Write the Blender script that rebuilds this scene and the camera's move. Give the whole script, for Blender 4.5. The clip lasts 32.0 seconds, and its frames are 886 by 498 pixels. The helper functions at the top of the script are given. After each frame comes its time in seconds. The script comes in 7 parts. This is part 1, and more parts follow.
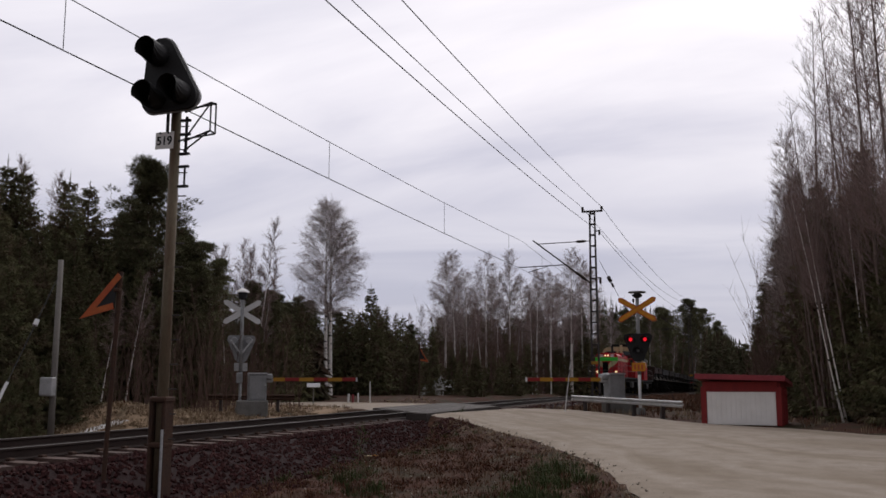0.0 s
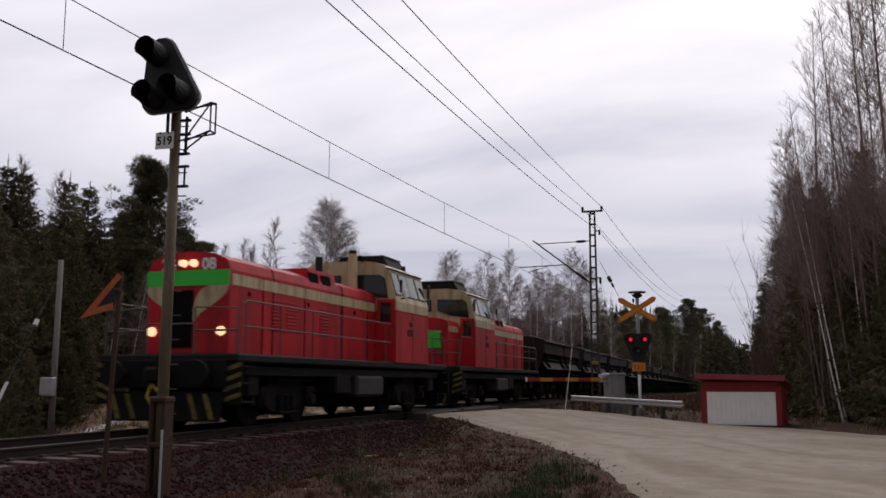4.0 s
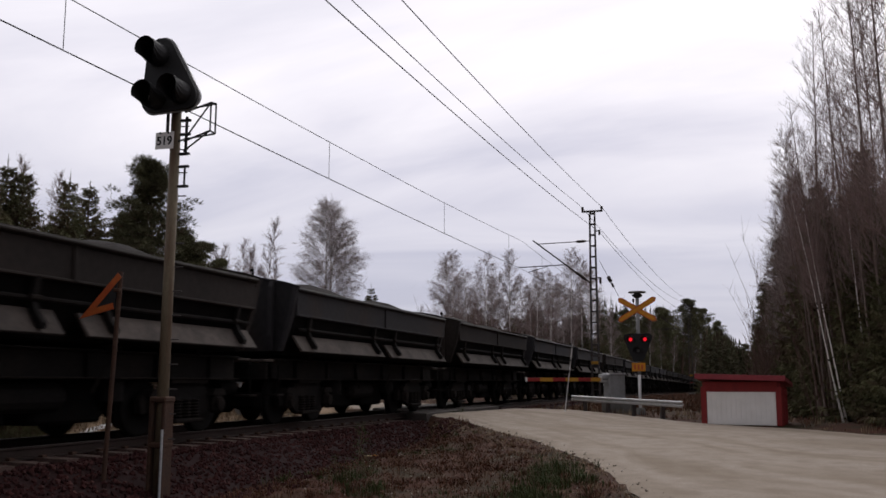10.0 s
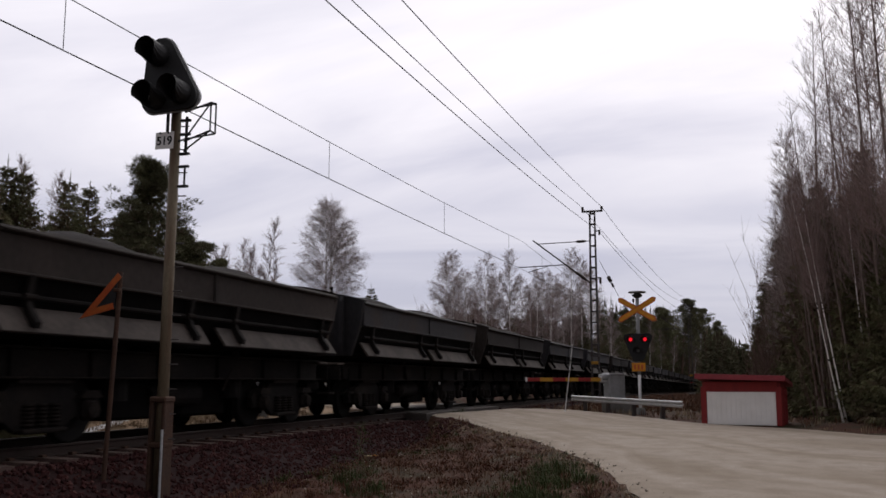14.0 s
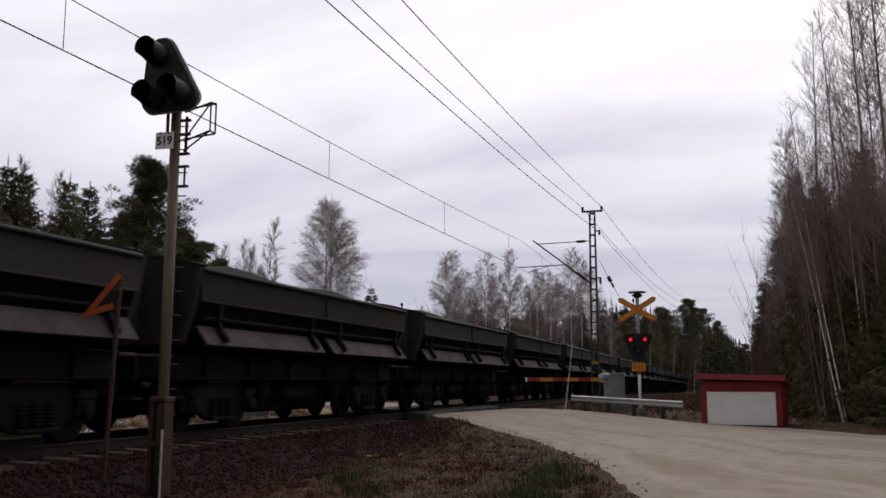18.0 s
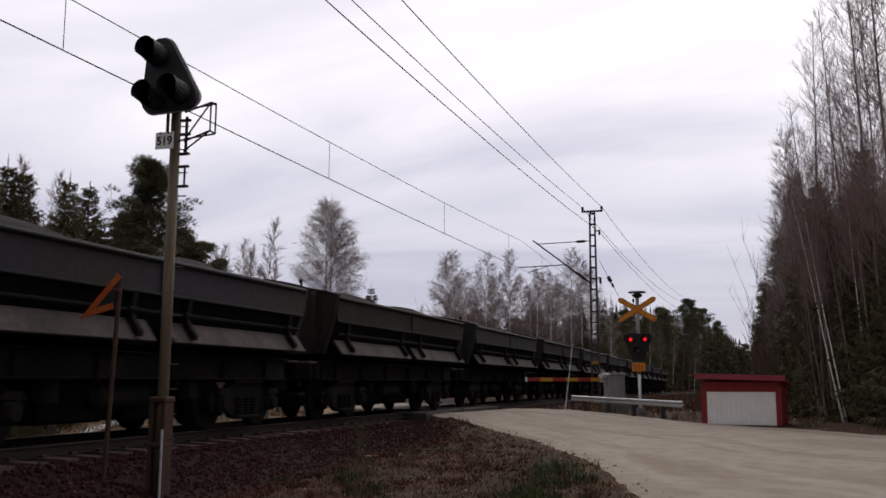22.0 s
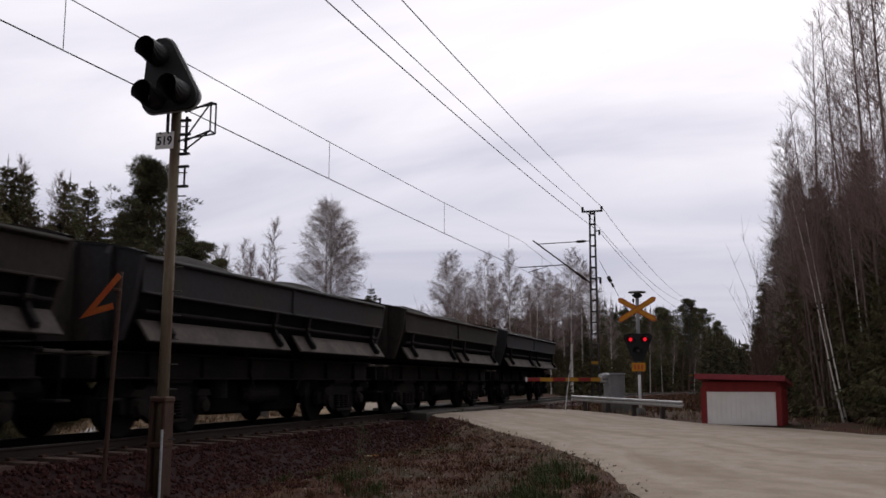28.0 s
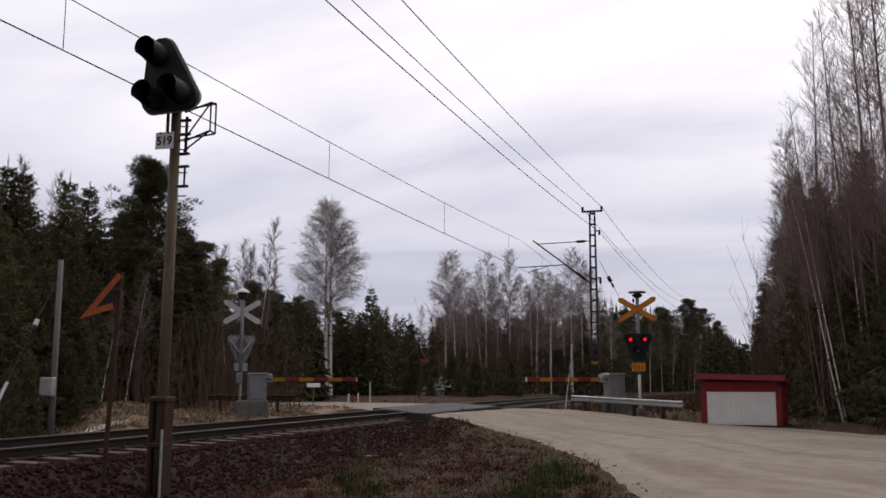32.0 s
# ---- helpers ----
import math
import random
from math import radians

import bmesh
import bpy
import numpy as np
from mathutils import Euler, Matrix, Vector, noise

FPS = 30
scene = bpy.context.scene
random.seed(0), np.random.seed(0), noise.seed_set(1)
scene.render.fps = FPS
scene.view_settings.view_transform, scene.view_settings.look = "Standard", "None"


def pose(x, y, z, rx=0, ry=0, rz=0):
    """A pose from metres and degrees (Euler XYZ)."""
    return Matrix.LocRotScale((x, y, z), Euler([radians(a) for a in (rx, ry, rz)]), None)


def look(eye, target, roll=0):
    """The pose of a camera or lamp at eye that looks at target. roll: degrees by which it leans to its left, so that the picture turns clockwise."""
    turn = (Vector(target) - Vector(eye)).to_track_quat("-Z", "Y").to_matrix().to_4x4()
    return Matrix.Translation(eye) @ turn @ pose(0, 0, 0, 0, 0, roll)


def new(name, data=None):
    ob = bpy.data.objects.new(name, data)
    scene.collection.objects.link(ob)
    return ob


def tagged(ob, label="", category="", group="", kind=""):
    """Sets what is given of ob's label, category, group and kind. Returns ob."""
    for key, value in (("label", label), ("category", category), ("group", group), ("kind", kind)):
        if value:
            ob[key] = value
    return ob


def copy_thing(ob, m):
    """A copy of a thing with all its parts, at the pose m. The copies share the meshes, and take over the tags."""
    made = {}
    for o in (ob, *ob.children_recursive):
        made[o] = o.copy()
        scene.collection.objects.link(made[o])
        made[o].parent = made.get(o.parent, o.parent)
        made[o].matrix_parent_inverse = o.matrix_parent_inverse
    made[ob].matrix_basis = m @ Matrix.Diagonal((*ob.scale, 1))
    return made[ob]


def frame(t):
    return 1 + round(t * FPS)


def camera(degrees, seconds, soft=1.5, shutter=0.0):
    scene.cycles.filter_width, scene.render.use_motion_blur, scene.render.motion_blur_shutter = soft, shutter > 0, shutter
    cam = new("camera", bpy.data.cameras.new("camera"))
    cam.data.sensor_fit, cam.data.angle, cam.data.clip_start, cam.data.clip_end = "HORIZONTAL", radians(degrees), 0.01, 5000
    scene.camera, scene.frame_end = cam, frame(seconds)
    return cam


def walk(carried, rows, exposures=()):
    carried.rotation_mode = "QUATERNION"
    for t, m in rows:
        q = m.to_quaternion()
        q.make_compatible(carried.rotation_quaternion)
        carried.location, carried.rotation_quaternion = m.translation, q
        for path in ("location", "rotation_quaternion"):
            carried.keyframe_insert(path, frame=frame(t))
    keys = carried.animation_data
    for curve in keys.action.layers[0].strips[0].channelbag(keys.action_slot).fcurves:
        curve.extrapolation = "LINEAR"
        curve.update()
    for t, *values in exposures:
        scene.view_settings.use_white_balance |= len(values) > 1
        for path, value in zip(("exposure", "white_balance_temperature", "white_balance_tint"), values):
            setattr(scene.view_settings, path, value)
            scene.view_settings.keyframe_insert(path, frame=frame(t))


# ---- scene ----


# ---- the camera stands still on its tripod ----
EYE = Vector((0.0, 0.0, 0.875))
AIM = Vector((-0.29540, 0.94494, 0.14107))
cam = camera(50.83, 32.0, soft=1.6, shutter=0.2)
walk(cam, [(0.0, look(EYE, EYE + AIM * 10)), (32.0, look(EYE, EYE + AIM * 10))], [(0.0, 0.0), (3.5, 0.0), (6.0, 0.07), (32.0, 0.08)])

# ---- overcast daylight ----
TRACK_X = -10.1          # middle of the track; rail tops lie at z = 0
world = bpy.data.worlds.new("overcast_sky")
scene.world = world
world.use_nodes = True


SUN_WAY = Vector((-0.10, 0.86, 0.50)).normalized()      # towards the veiled sun


def build_world():
    nt = world.node_tree
    nt.nodes.clear()
    N, L = nt.nodes.new, nt.links.new
    out = N("ShaderNodeOutputWorld")
    mix = N("ShaderNodeMixShader")
    mix.inputs[0].default_value = 0.94
    sky = N("ShaderNodeTexSky")
    sky.sky_type, sky.sun_disc = "NISHITA", False
    sky.sun_elevation, sky.sun_rotation = math.asin(SUN_WAY.z), math.atan2(SUN_WAY.x, SUN_WAY.y)
    bg1, bg2 = N("ShaderNodeBackground"), N("ShaderNodeBackground")
    bg1.inputs[1].default_value = 0.05
    L(sky.outputs[0], bg1.inputs[0])
    tc = N("ShaderNodeTexCoord")
    sep = N("ShaderNodeSeparateXYZ")
    L(tc.outputs["Generated"], sep.inputs[0])
    # directions cast on a flat cloud layer, so that clouds turn into streaks low down
    den = N("ShaderNodeMath"); den.operation = "ADD"; den.inputs[1].default_value = 0.12
    mx = N("ShaderNodeMath"); mx.operation = "MAXIMUM"; mx.inputs[1].default_value = 0.0
    L(sep.outputs[2], mx.inputs[0]); L(mx.outputs[0], den.inputs[0])
    dx = N("ShaderNodeMath"); dx.operation = "DIVIDE"
    dy = N("ShaderNodeMath"); dy.operation = "DIVIDE"
    L(sep.outputs[0], dx.inputs[0]); L(den.outputs[0], dx.inputs[1])
    L(sep.outputs[1], dy.inputs[0]); L(den.outputs[0], dy.inputs[1])
    com = N("ShaderNodeCombineXYZ")
    L(dx.outputs[0], com.inputs[0]); L(dy.outputs[0], com.inputs[1])
    mp = N("ShaderNodeMapping")
    mp.inputs["Rotation"].default_value = (0, 0, radians(-20))
    mp.inputs["Scale"].default_value = (0.32, 0.75, 1)
    mp.inputs["Location"].default_value = (0.6, 1.7, 0)
    L(com.outputs[0], mp.inputs[0])
    n1 = N("ShaderNodeTexNoise")
    n1.inputs["Scale"].default_value, n1.inputs["Detail"].default_value = 1.3, 6
    n1.inputs["Roughness"].default_value, n1.inputs["Distortion"].default_value = 0.52, 0.6
    L(mp.outputs[0], n1.inputs["Vector"])
    ramp = N("ShaderNodeValToRGB")
    e = ramp.color_ramp.elements
    e[0].position, e[0].color = 0.36, (0.42, 0.425, 0.55, 1)
    e[1].position, e[1].color = 0.60, (0.88, 0.845, 0.90, 1)
    m = ramp.color_ramp.elements.new(0.46); m.color = (0.63, 0.615, 0.71, 1)
    L(n1.outputs[0], ramp.inputs[0])
    # the veiled sun stands ahead, so the cover is brightest that way and dull behind
    hi = N("ShaderNodeMapRange")
    hi.inputs[1].default_value, hi.inputs[2].default_value = 0.08, 0.42
    hi.inputs[3].default_value, hi.inputs[4].default_value = 0.0, 0.62
    L(sep.outputs[2], hi.inputs[0])
    mc = N("ShaderNodeMix"); mc.data_type = "RGBA"
    mc.inputs[7].default_value = (0.965, 0.925, 0.965, 1)
    L(hi.outputs[0], mc.inputs[0]); L(ramp.outputs[0], mc.inputs[6])
    # bluer, duller cover low over the horizon
    lo = N("ShaderNodeMapRange")
    lo.inputs[1].default_value, lo.inputs[2].default_value = 0.06, 0.30
    lo.inputs[3].default_value, lo.inputs[4].default_value = 0.88, 0.0
    L(sep.outputs[2], lo.inputs[0])
    ml = N("ShaderNodeMix"); ml.data_type = "RGBA"
    ml.inputs[7].default_value = (0.44, 0.445, 0.54, 1)
    L(lo.outputs[0], ml.inputs[0]); L(mc.outputs[2], ml.inputs[6])
    dot = N("ShaderNodeVectorMath"); dot.operation = "DOT_PRODUCT"
    dot.inputs[1].default_value = SUN_WAY
    L(tc.outputs["Generated"], dot.inputs[0])
    veil = N("ShaderNodeMapRange")
    veil.interpolation_type = "SMOOTHSTEP"
    veil.inputs[1].default_value, veil.inputs[2].default_value = -0.35, 0.97
    veil.inputs[3].default_value, veil.inputs[4].default_value = 0.44, 1.17
    L(dot.outputs["Value"], veil.inputs[0])
    L(veil.outputs[0], bg2.inputs[1])
    L(ml.outputs[2], bg2.inputs[0])
    L(bg1.outputs[0], mix.inputs[1]); L(bg2.outputs[0], mix.inputs[2]); L(mix.outputs[0], out.inputs[0])


build_world()
sun = new("sun", bpy.data.lights.new("sun", "SUN"))
sun.data.energy, sun.data.angle, sun.data.color = 0.5, radians(40), (1.0, 0.97, 0.93)
sun.matrix_world = look(SUN_WAY * 90, (0, 0, 0))


# ---- materials ----
def mat(name, color, rough=0.7, metal=0.0, var=0.25, scale=4.0, fine=40.0, bump=0.15, other=None, amount=0.5, spec=0.4, coords="Object", stretch=(1, 1, 1), rnd=0.0):
    """A surface with variation at two scales: broad stains towards 'other', and fine grain with a little relief."""
    m = bpy.data.materials.new(name)
    m.use_nodes = True
    nt = m.node_tree
    N, L = nt.nodes.new, nt.links.new
    b = nt.nodes["Principled BSDF"]
    b.inputs["Roughness"].default_value, b.inputs["Metallic"].default_value = rough, metal
    b.inputs["Specular IOR Level"].default_value = spec
    tc = N("ShaderNodeTexCoord")
    mp = N("ShaderNodeMapping"); mp.inputs["Scale"].default_value = stretch
    L(tc.outputs[coords], mp.inputs[0])
    n1, n2 = N("ShaderNodeTexNoise"), N("ShaderNodeTexNoise")
    n1.inputs["Scale"].default_value, n1.inputs["Detail"].default_value = scale, 5
    n2.inputs["Scale"].default_value, n2.inputs["Detail"].default_value = fine, 3
    L(mp.outputs[0], n1.inputs["Vector"]); L(mp.outputs[0], n2.inputs["Vector"])
    r1 = N("ShaderNodeMapRange")
    r1.inputs[1].default_value, r1.inputs[2].default_value = 0.42, 0.68
    r1.inputs[4].default_value = amount
    L(n1.outputs[0], r1.inputs[0])
    mx = N("ShaderNodeMix"); mx.data_type = "RGBA"
    o = other or tuple(c * (1 - var) for c in color)
    mx.inputs[6].default_value, mx.inputs[7].default_value = (*color, 1), (*o, 1)
    L(r1.outputs[0], mx.inputs[0])
    r2 = N("ShaderNodeMapRange")
    r2.inputs[1].default_value, r2.inputs[2].default_value = 0.25, 0.75
    r2.inputs[3].default_value, r2.inputs[4].default_value = 1 - var, 1 + var
    L(n2.outputs[0], r2.inputs[0])
    hs = N("ShaderNodeHueSaturation")
    L(mx.outputs[2], hs.inputs["Color"])
    if rnd:
        oi = N("ShaderNodeObjectInfo")
        r3 = N("ShaderNodeMapRange")
        r3.inputs[3].default_value, r3.inputs[4].default_value = 1 - rnd, 1 + rnd
        L(oi.outputs["Random"], r3.inputs[0])
        mu = N("ShaderNodeMath"); mu.operation = "MULTIPLY"
        L(r2.outputs[0], mu.inputs[0]); L(r3.outputs[0], mu.inputs[1])
        L(mu.outputs[0], hs.inputs["Value"])
    else:
        L(r2.outputs[0], hs.inputs["Value"])
    L(hs.outputs[0], b.inputs["Base Color"])
    if bump:
        bp = N("ShaderNodeBump")
        bp.inputs["Strength"].default_value, bp.inputs["Distance"].default_value = bump, 0.02
        L(n2.outputs[0], bp.inputs["Height"]); L(bp.outputs[0], b.inputs["Normal"])
    return m


def island_mat(name, colors, rough=0.85, fine=20.0):
    """For heaps of small pieces: each loose piece takes a colour of its own."""
    m = bpy.data.materials.new(name)
    m.use_nodes = True
    nt = m.node_tree
    N, L = nt.nodes.new, nt.links.new
    b = nt.nodes["Principled BSDF"]
    b.inputs["Roughness"].default_value = rough
    b.inputs["Specular IOR Level"].default_value = 0.12
    g = N("ShaderNodeNewGeometry")
    r = N("ShaderNodeValToRGB")
    el = r.color_ramp.elements
    while len(el) < len(colors):
        el.new(0.5)
    for i, c in enumerate(colors):
        el[i].position, el[i].color = i / max(1, len(colors) - 1), (*c, 1)
    L(g.outputs["Random Per Island"], r.inputs[0])
    L(r.outputs[0], b.inputs["Base Color"])
    return m


def glow(name, color, strength):
    m = bpy.data.materials.new(name)
    m.use_nodes = True
    b = m.node_tree.nodes["Principled BSDF"]
    b.inputs["Base Color"].default_value = (*color, 1)
    b.inputs["Emission Color"].default_value = (*color, 1)
    b.inputs["Emission Strength"].default_value = strength
    return m


def bark_mat(name, base, marks, scale=(9, 9, 22), low=0.52, high=0.6):
    """Birch bark: pale, with dark crosswise scars."""
    m = mat(name, base, 0.8, var=0.18, scale=2.0, fine=60, bump=0.2)
    nt = m.node_tree
    N, L = nt.nodes.new, nt.links.new
    b = nt.nodes["Principled BSDF"]
    src = b.inputs["Base Color"].links[0].from_socket
    tc = N("ShaderNodeTexCoord")
    mp = N("ShaderNodeMapping"); mp.inputs["Scale"].default_value = scale
    n = N("ShaderNodeTexNoise"); n.inputs["Scale"].default_value = 0.25; n.inputs["Detail"].default_value = 4
    L(tc.outputs["Object"], mp.inputs[0]); L(mp.outputs[0], n.inputs["Vector"])
    r = N("ShaderNodeMapRange"); r.inputs[1].default_value, r.inputs[2].default_value = low, high
    L(n.outputs[0], r.inputs[0])
    mx = N("ShaderNodeMix"); mx.data_type = "RGBA"
    L(r.outputs[0], mx.inputs[0]); L(src, mx.inputs[6]); mx.inputs[7].default_value = (*marks, 1)
    L(mx.outputs[2], b.inputs["Base Color"])
    return m


M_GROUND = mat("dry_verge_soil", (0.066, 0.030, 0.020), 0.95, var=0.5, scale=1.1, fine=9, bump=0.7, other=(0.042, 0.036, 0.020), amount=1.0, spec=0.1)
M_BALLAST = mat("red_granite_ballast", (0.020, 0.0070, 0.0066), 0.9, var=0.4, scale=2, fine=22, bump=0.8, other=(0.018, 0.0072, 0.007), amount=0.8, spec=0.15)
M_STONE = island_mat("crushed_red_granite", [(0.020, 0.0074, 0.0072), (0.038, 0.0124, 0.0120), (0.056, 0.0190, 0.0174), (0.029, 0.0104, 0.0100), (0.080, 0.034, 0.030)])
M_RAIL = mat("rusty_rail_steel", (0.035, 0.022, 0.018), 0.7, 0.3, 0.3, 3, 50, 0.2, spec=0.3)
M_RAILTOP = mat("worn_rail_head", (0.062, 0.051, 0.047), 0.55, 0.5, 0.15, 3, 50, 0.05)
M_SLEEPER = mat("weathered_concrete_sleeper", (0.090, 0.054, 0.044), 0.9, var=0.25, scale=3, fine=40, other=(0.14, 0.10, 0.08), amount=0.8, rnd=0.2)
M_PLANK = mat("dark_crossing_panel", (0.062, 0.050, 0.043), 0.85, var=0.25, scale=1.5, fine=30, rnd=0.12)
M_RED = mat("loco_red_paint", (0.50, 0.016, 0.024), 0.55, spec=0.2, var=0.14, scale=1.8, fine=22, bump=0.04, other=(0.24, 0.016, 0.018), amount=0.9, stretch=(1.6, 1.6, 0.28))
M_CREAM = mat("loco_cream_paint", (0.52, 0.42, 0.24), 0.5, var=0.16, scale=2.4, fine=22, bump=0.04, other=(0.27, 0.19, 0.11), amount=0.9, stretch=(1.8, 1.8, 0.3))
M_GREEN = mat("signal_green_band", (0.045, 0.56, 0.05), 0.5, var=0.08, bump=0.02)
M_FRAME = mat("grimy_loco_frame", (0.009, 0.008, 0.0075), 0.85, 0.0, 0.3, 3, 30, 0.2, other=(0.016, 0.013, 0.011), spec=0.15)
M_TANK = mat("dusty_grey_tank_side", (0.050, 0.046, 0.046), 0.7, var=0.3, scale=2, fine=30, other=(0.025, 0.022, 0.020), spec=0.2)
M_SILL = mat("dusty_grey_walkway_edge", (0.017, 0.0150, 0.0145), 0.75, spec=0.15, var=0.25, scale=3, fine=30)
# grime, with the shade under the train and in recesses put into the colour
M_DARK = mat("grime_and_shade_black", (0.005, 0.0045, 0.0045), 0.9, spec=0.05, var=0.4, scale=3, fine=30, bump=0.25, other=(0.010, 0.008, 0.007))
M_BOGIE = mat("dust_caked_bogie_steel", (0.0105, 0.0080, 0.0070), 0.9, 0.0, 0.4, 5, 30, 0.3, other=(0.018, 0.0135, 0.0108), amount=0.9, spec=0.12)
M_SOLEBAR = mat("dusty_black_solebar", (0.0085, 0.0072, 0.0068), 0.85, 0.0, 0.35, 1.5, 18, 0.2, other=(0.015, 0.0118, 0.010), amount=0.9, spec=0.12)
M_WHEEL = mat("oily_wheel_steel", (0.008, 0.007, 0.0065), 0.8, 0.0, 0.3, 5, 40, 0.1, spec=0.15)
M_GLASS = mat("dark_cab_glass", (0.012, 0.015, 0.017), 0.06, 0.0, 0.1, 2, 10, 0.0, spec=0.7)
M_RAILING = mat("grey_handrail", (0.085, 0.074, 0.070), 0.5, 0.2, 0.15, 6, 40, 0.05)
M_ROOFBOX = mat("weathered_roof_grey", (0.11, 0.10, 0.095), 0.6, 0.1, 0.2, 3, 30, 0.1, other=(0.10, 0.08, 0.07))
M_YELLOW = mat("grimy_hazard_yellow", (0.17, 0.125, 0.02), 0.7, var=0.35, scale=6, fine=30, other=(0.035, 0.028, 0.015), amount=1.0)
M_HOSE = mat("bright_yellow_hose", (0.45, 0.32, 0.03), 0.6, var=0.2, scale=6, fine=30)
M_TUB = mat("dusty_grey_wagon_steel", (0.0205, 0.0188, 0.0206), 0.74, 0.0, 0.3, 0.9, 14, 0.2, spec=0.28, other=(0.028, 0.0185, 0.0145), amount=1.0, stretch=(1, 1, 0.55), rnd=0.28)
M_TUBRUST = mat("rust_brown_wagon_steel", (0.030, 0.013, 0.0115), 0.85, 0.0, 0.25, 1.2, 16, 0.2, spec=0.2, other=(0.042, 0.028, 0.024), amount=0.9, stretch=(1, 1, 0.4))
M_TUBBROWN = mat("dusty_brown_wagon_steel", (0.0215, 0.0165, 0.0140), 0.8, 0.0, 0.3, 0.9, 14, 0.2, spec=0.22, other=(0.0300, 0.0225, 0.0190), amount=1.0, stretch=(1, 1, 0.55), rnd=0.25)
M_FLAP = mat("dust_covered_flap", (0.070, 0.056, 0.047), 0.85, var=0.3, scale=1.3, fine=12, bump=0.2, other=(0.034, 0.026, 0.022), amount=0.9, rnd=0.2)
M_LOAD = mat("crushed_stone_load", (0.040, 0.036, 0.034), 0.95, var=0.35, scale=3, fine=25, bump=0.8, spec=0.1)
M_WHITE = mat("white_paint", (0.66, 0.66, 0.66), 0.6, var=0.08, scale=3, fine=40, bump=0.03, other=(0.5, 0.49, 0.46))
M_DOORWHITE = mat("fresh_white_door_paint", (0.84, 0.82, 0.79), 0.6, var=0.05, scale=3, fine=40, bump=0.03, other=(0.74, 0.72, 0.68), amount=0.5)
M_GALV = mat("galvanised_steel", (0.46, 0.46, 0.46), 0.5, 0.25, 0.15, 4, 30, 0.06, other=(0.28, 0.28, 0.28))
M_GREYBOX = mat("grey_painted_cabinet", (0.27, 0.275, 0.28), 0.65, 0.1, 0.15, 3, 30, 0.06, other=(0.13, 0.125, 0.12))
M_CONCRETE = mat("mossy_concrete", (0.17, 0.165, 0.155), 0.9, var=0.25, scale=3, fine=30, bump=0.3, other=(0.09, 0.09, 0.075))
M_ORANGE = mat("faded_orange_yellow_sign", (0.62, 0.25, 0.012), 0.55, var=0.12, scale=5, fine=40, bump=0.02, other=(0.42, 0.15, 0.012))
M_SIGNRED = mat("sign_red", (0.24, 0.015, 0.012), 0.55, var=0.15, scale=6, fine=40, bump=0.02)
M_SIGNYEL = mat("sign_yellow", (0.40, 0.20, 0.015), 0.55, var=0.15, scale=6, fine=40, bump=0.02)
M_BLACK = mat("matt_black_housing", (0.008, 0.0078, 0.0085), 0.65, var=0.3, scale=5, fine=40, bump=0.04)
M_BLACKGREY = mat("charcoal_back_plate", (0.019, 0.0185, 0.019), 0.7, var=0.3, scale=5, fine=30, bump=0.05)
M_POLE = mat("rust_streaked_mast_paint", (0.145, 0.115, 0.072), 0.75, 0.0, 0.25, 2.5, 40, 0.15, other=(0.085, 0.042, 0.022), amount=0.9, stretch=(3, 3, 0.4))
M_RUST = mat("brown_rust", (0.065, 0.032, 0.019), 0.85, 0.1, 0.35, 5, 40, 0.3, other=(0.05, 0.028, 0.02), amount=0.9)
M_MAST = mat("dark_lattice_steel", (0.060, 0.055, 0.055), 0.7, 0.3, 0.2, 5, 40, 0.1, other=(0.09, 0.06, 0.045))
M_WIRE = mat("dark_wire", (0.035, 0.035, 0.038), 0.6, 0.3, 0.1, 5, 40, 0.0)
M_INSUL = mat("brown_insulator", (0.035, 0.022, 0.018), 0.3, 0.0, 0.2, 10, 40, 0.0)
M_SHEDRED = mat("falu_red_boards", (0.22, 0.020, 0.020), 0.8, var=0.22, scale=3, fine=40, bump=0.15, other=(0.15, 0.015, 0.016), stretch=(4, 4, 0.6))
M_ROOFRED = mat("dark_red_roof_sheet", (0.24, 0.030, 0.040), 0.55, var=0.2, scale=2, fine=30, bump=0.1)
M_WOODPOLE = mat("grey_weathered_timber", (0.20, 0.185, 0.165), 0.85, var=0.25, scale=3, fine=30, bump=0.25, stretch=(5, 5, 0.5))
M_BIRCH = bark_mat("birch_bark", (0.78, 0.74, 0.69), (0.06, 0.05, 0.045), low=0.56, high=0.64)
M_TWIG = mat("bare_twigs", (0.32, 0.258, 0.24), 0.85, var=0.25, scale=2, fine=20, bump=0.0, rnd=0.15)
M_BRUSH = mat("bare_brushwood", (0.140, 0.092, 0.076), 0.9, var=0.3, scale=1.2, fine=12, bump=0.0, spec=0.1)
M_ASPENTWIG = mat("reddish_aspen_twigs", (0.235, 0.168, 0.154), 0.85, var=0.25, scale=2, fine=20, bump=0.0, rnd=0.15)
M_ASPEN = mat("grey_brown_bark", (0.19, 0.145, 0.125), 0.9, var=0.3, scale=3, fine=30, bump=0.3, other=(0.09, 0.07, 0.06))
M_PINEBARK = mat("pine_bark", (0.13, 0.080, 0.055), 0.9, var=0.3, scale=3, fine=25, bump=0.4, other=(0.07, 0.048, 0.038))
M_SPRUCE = mat("spruce_needles", (0.124, 0.124, 0.064), 0.85, var=0.35, scale=1.2, fine=9, bump=0.0, other=(0.115, 0.078, 0.056), amount=0.9, spec=0.06, rnd=0.25)
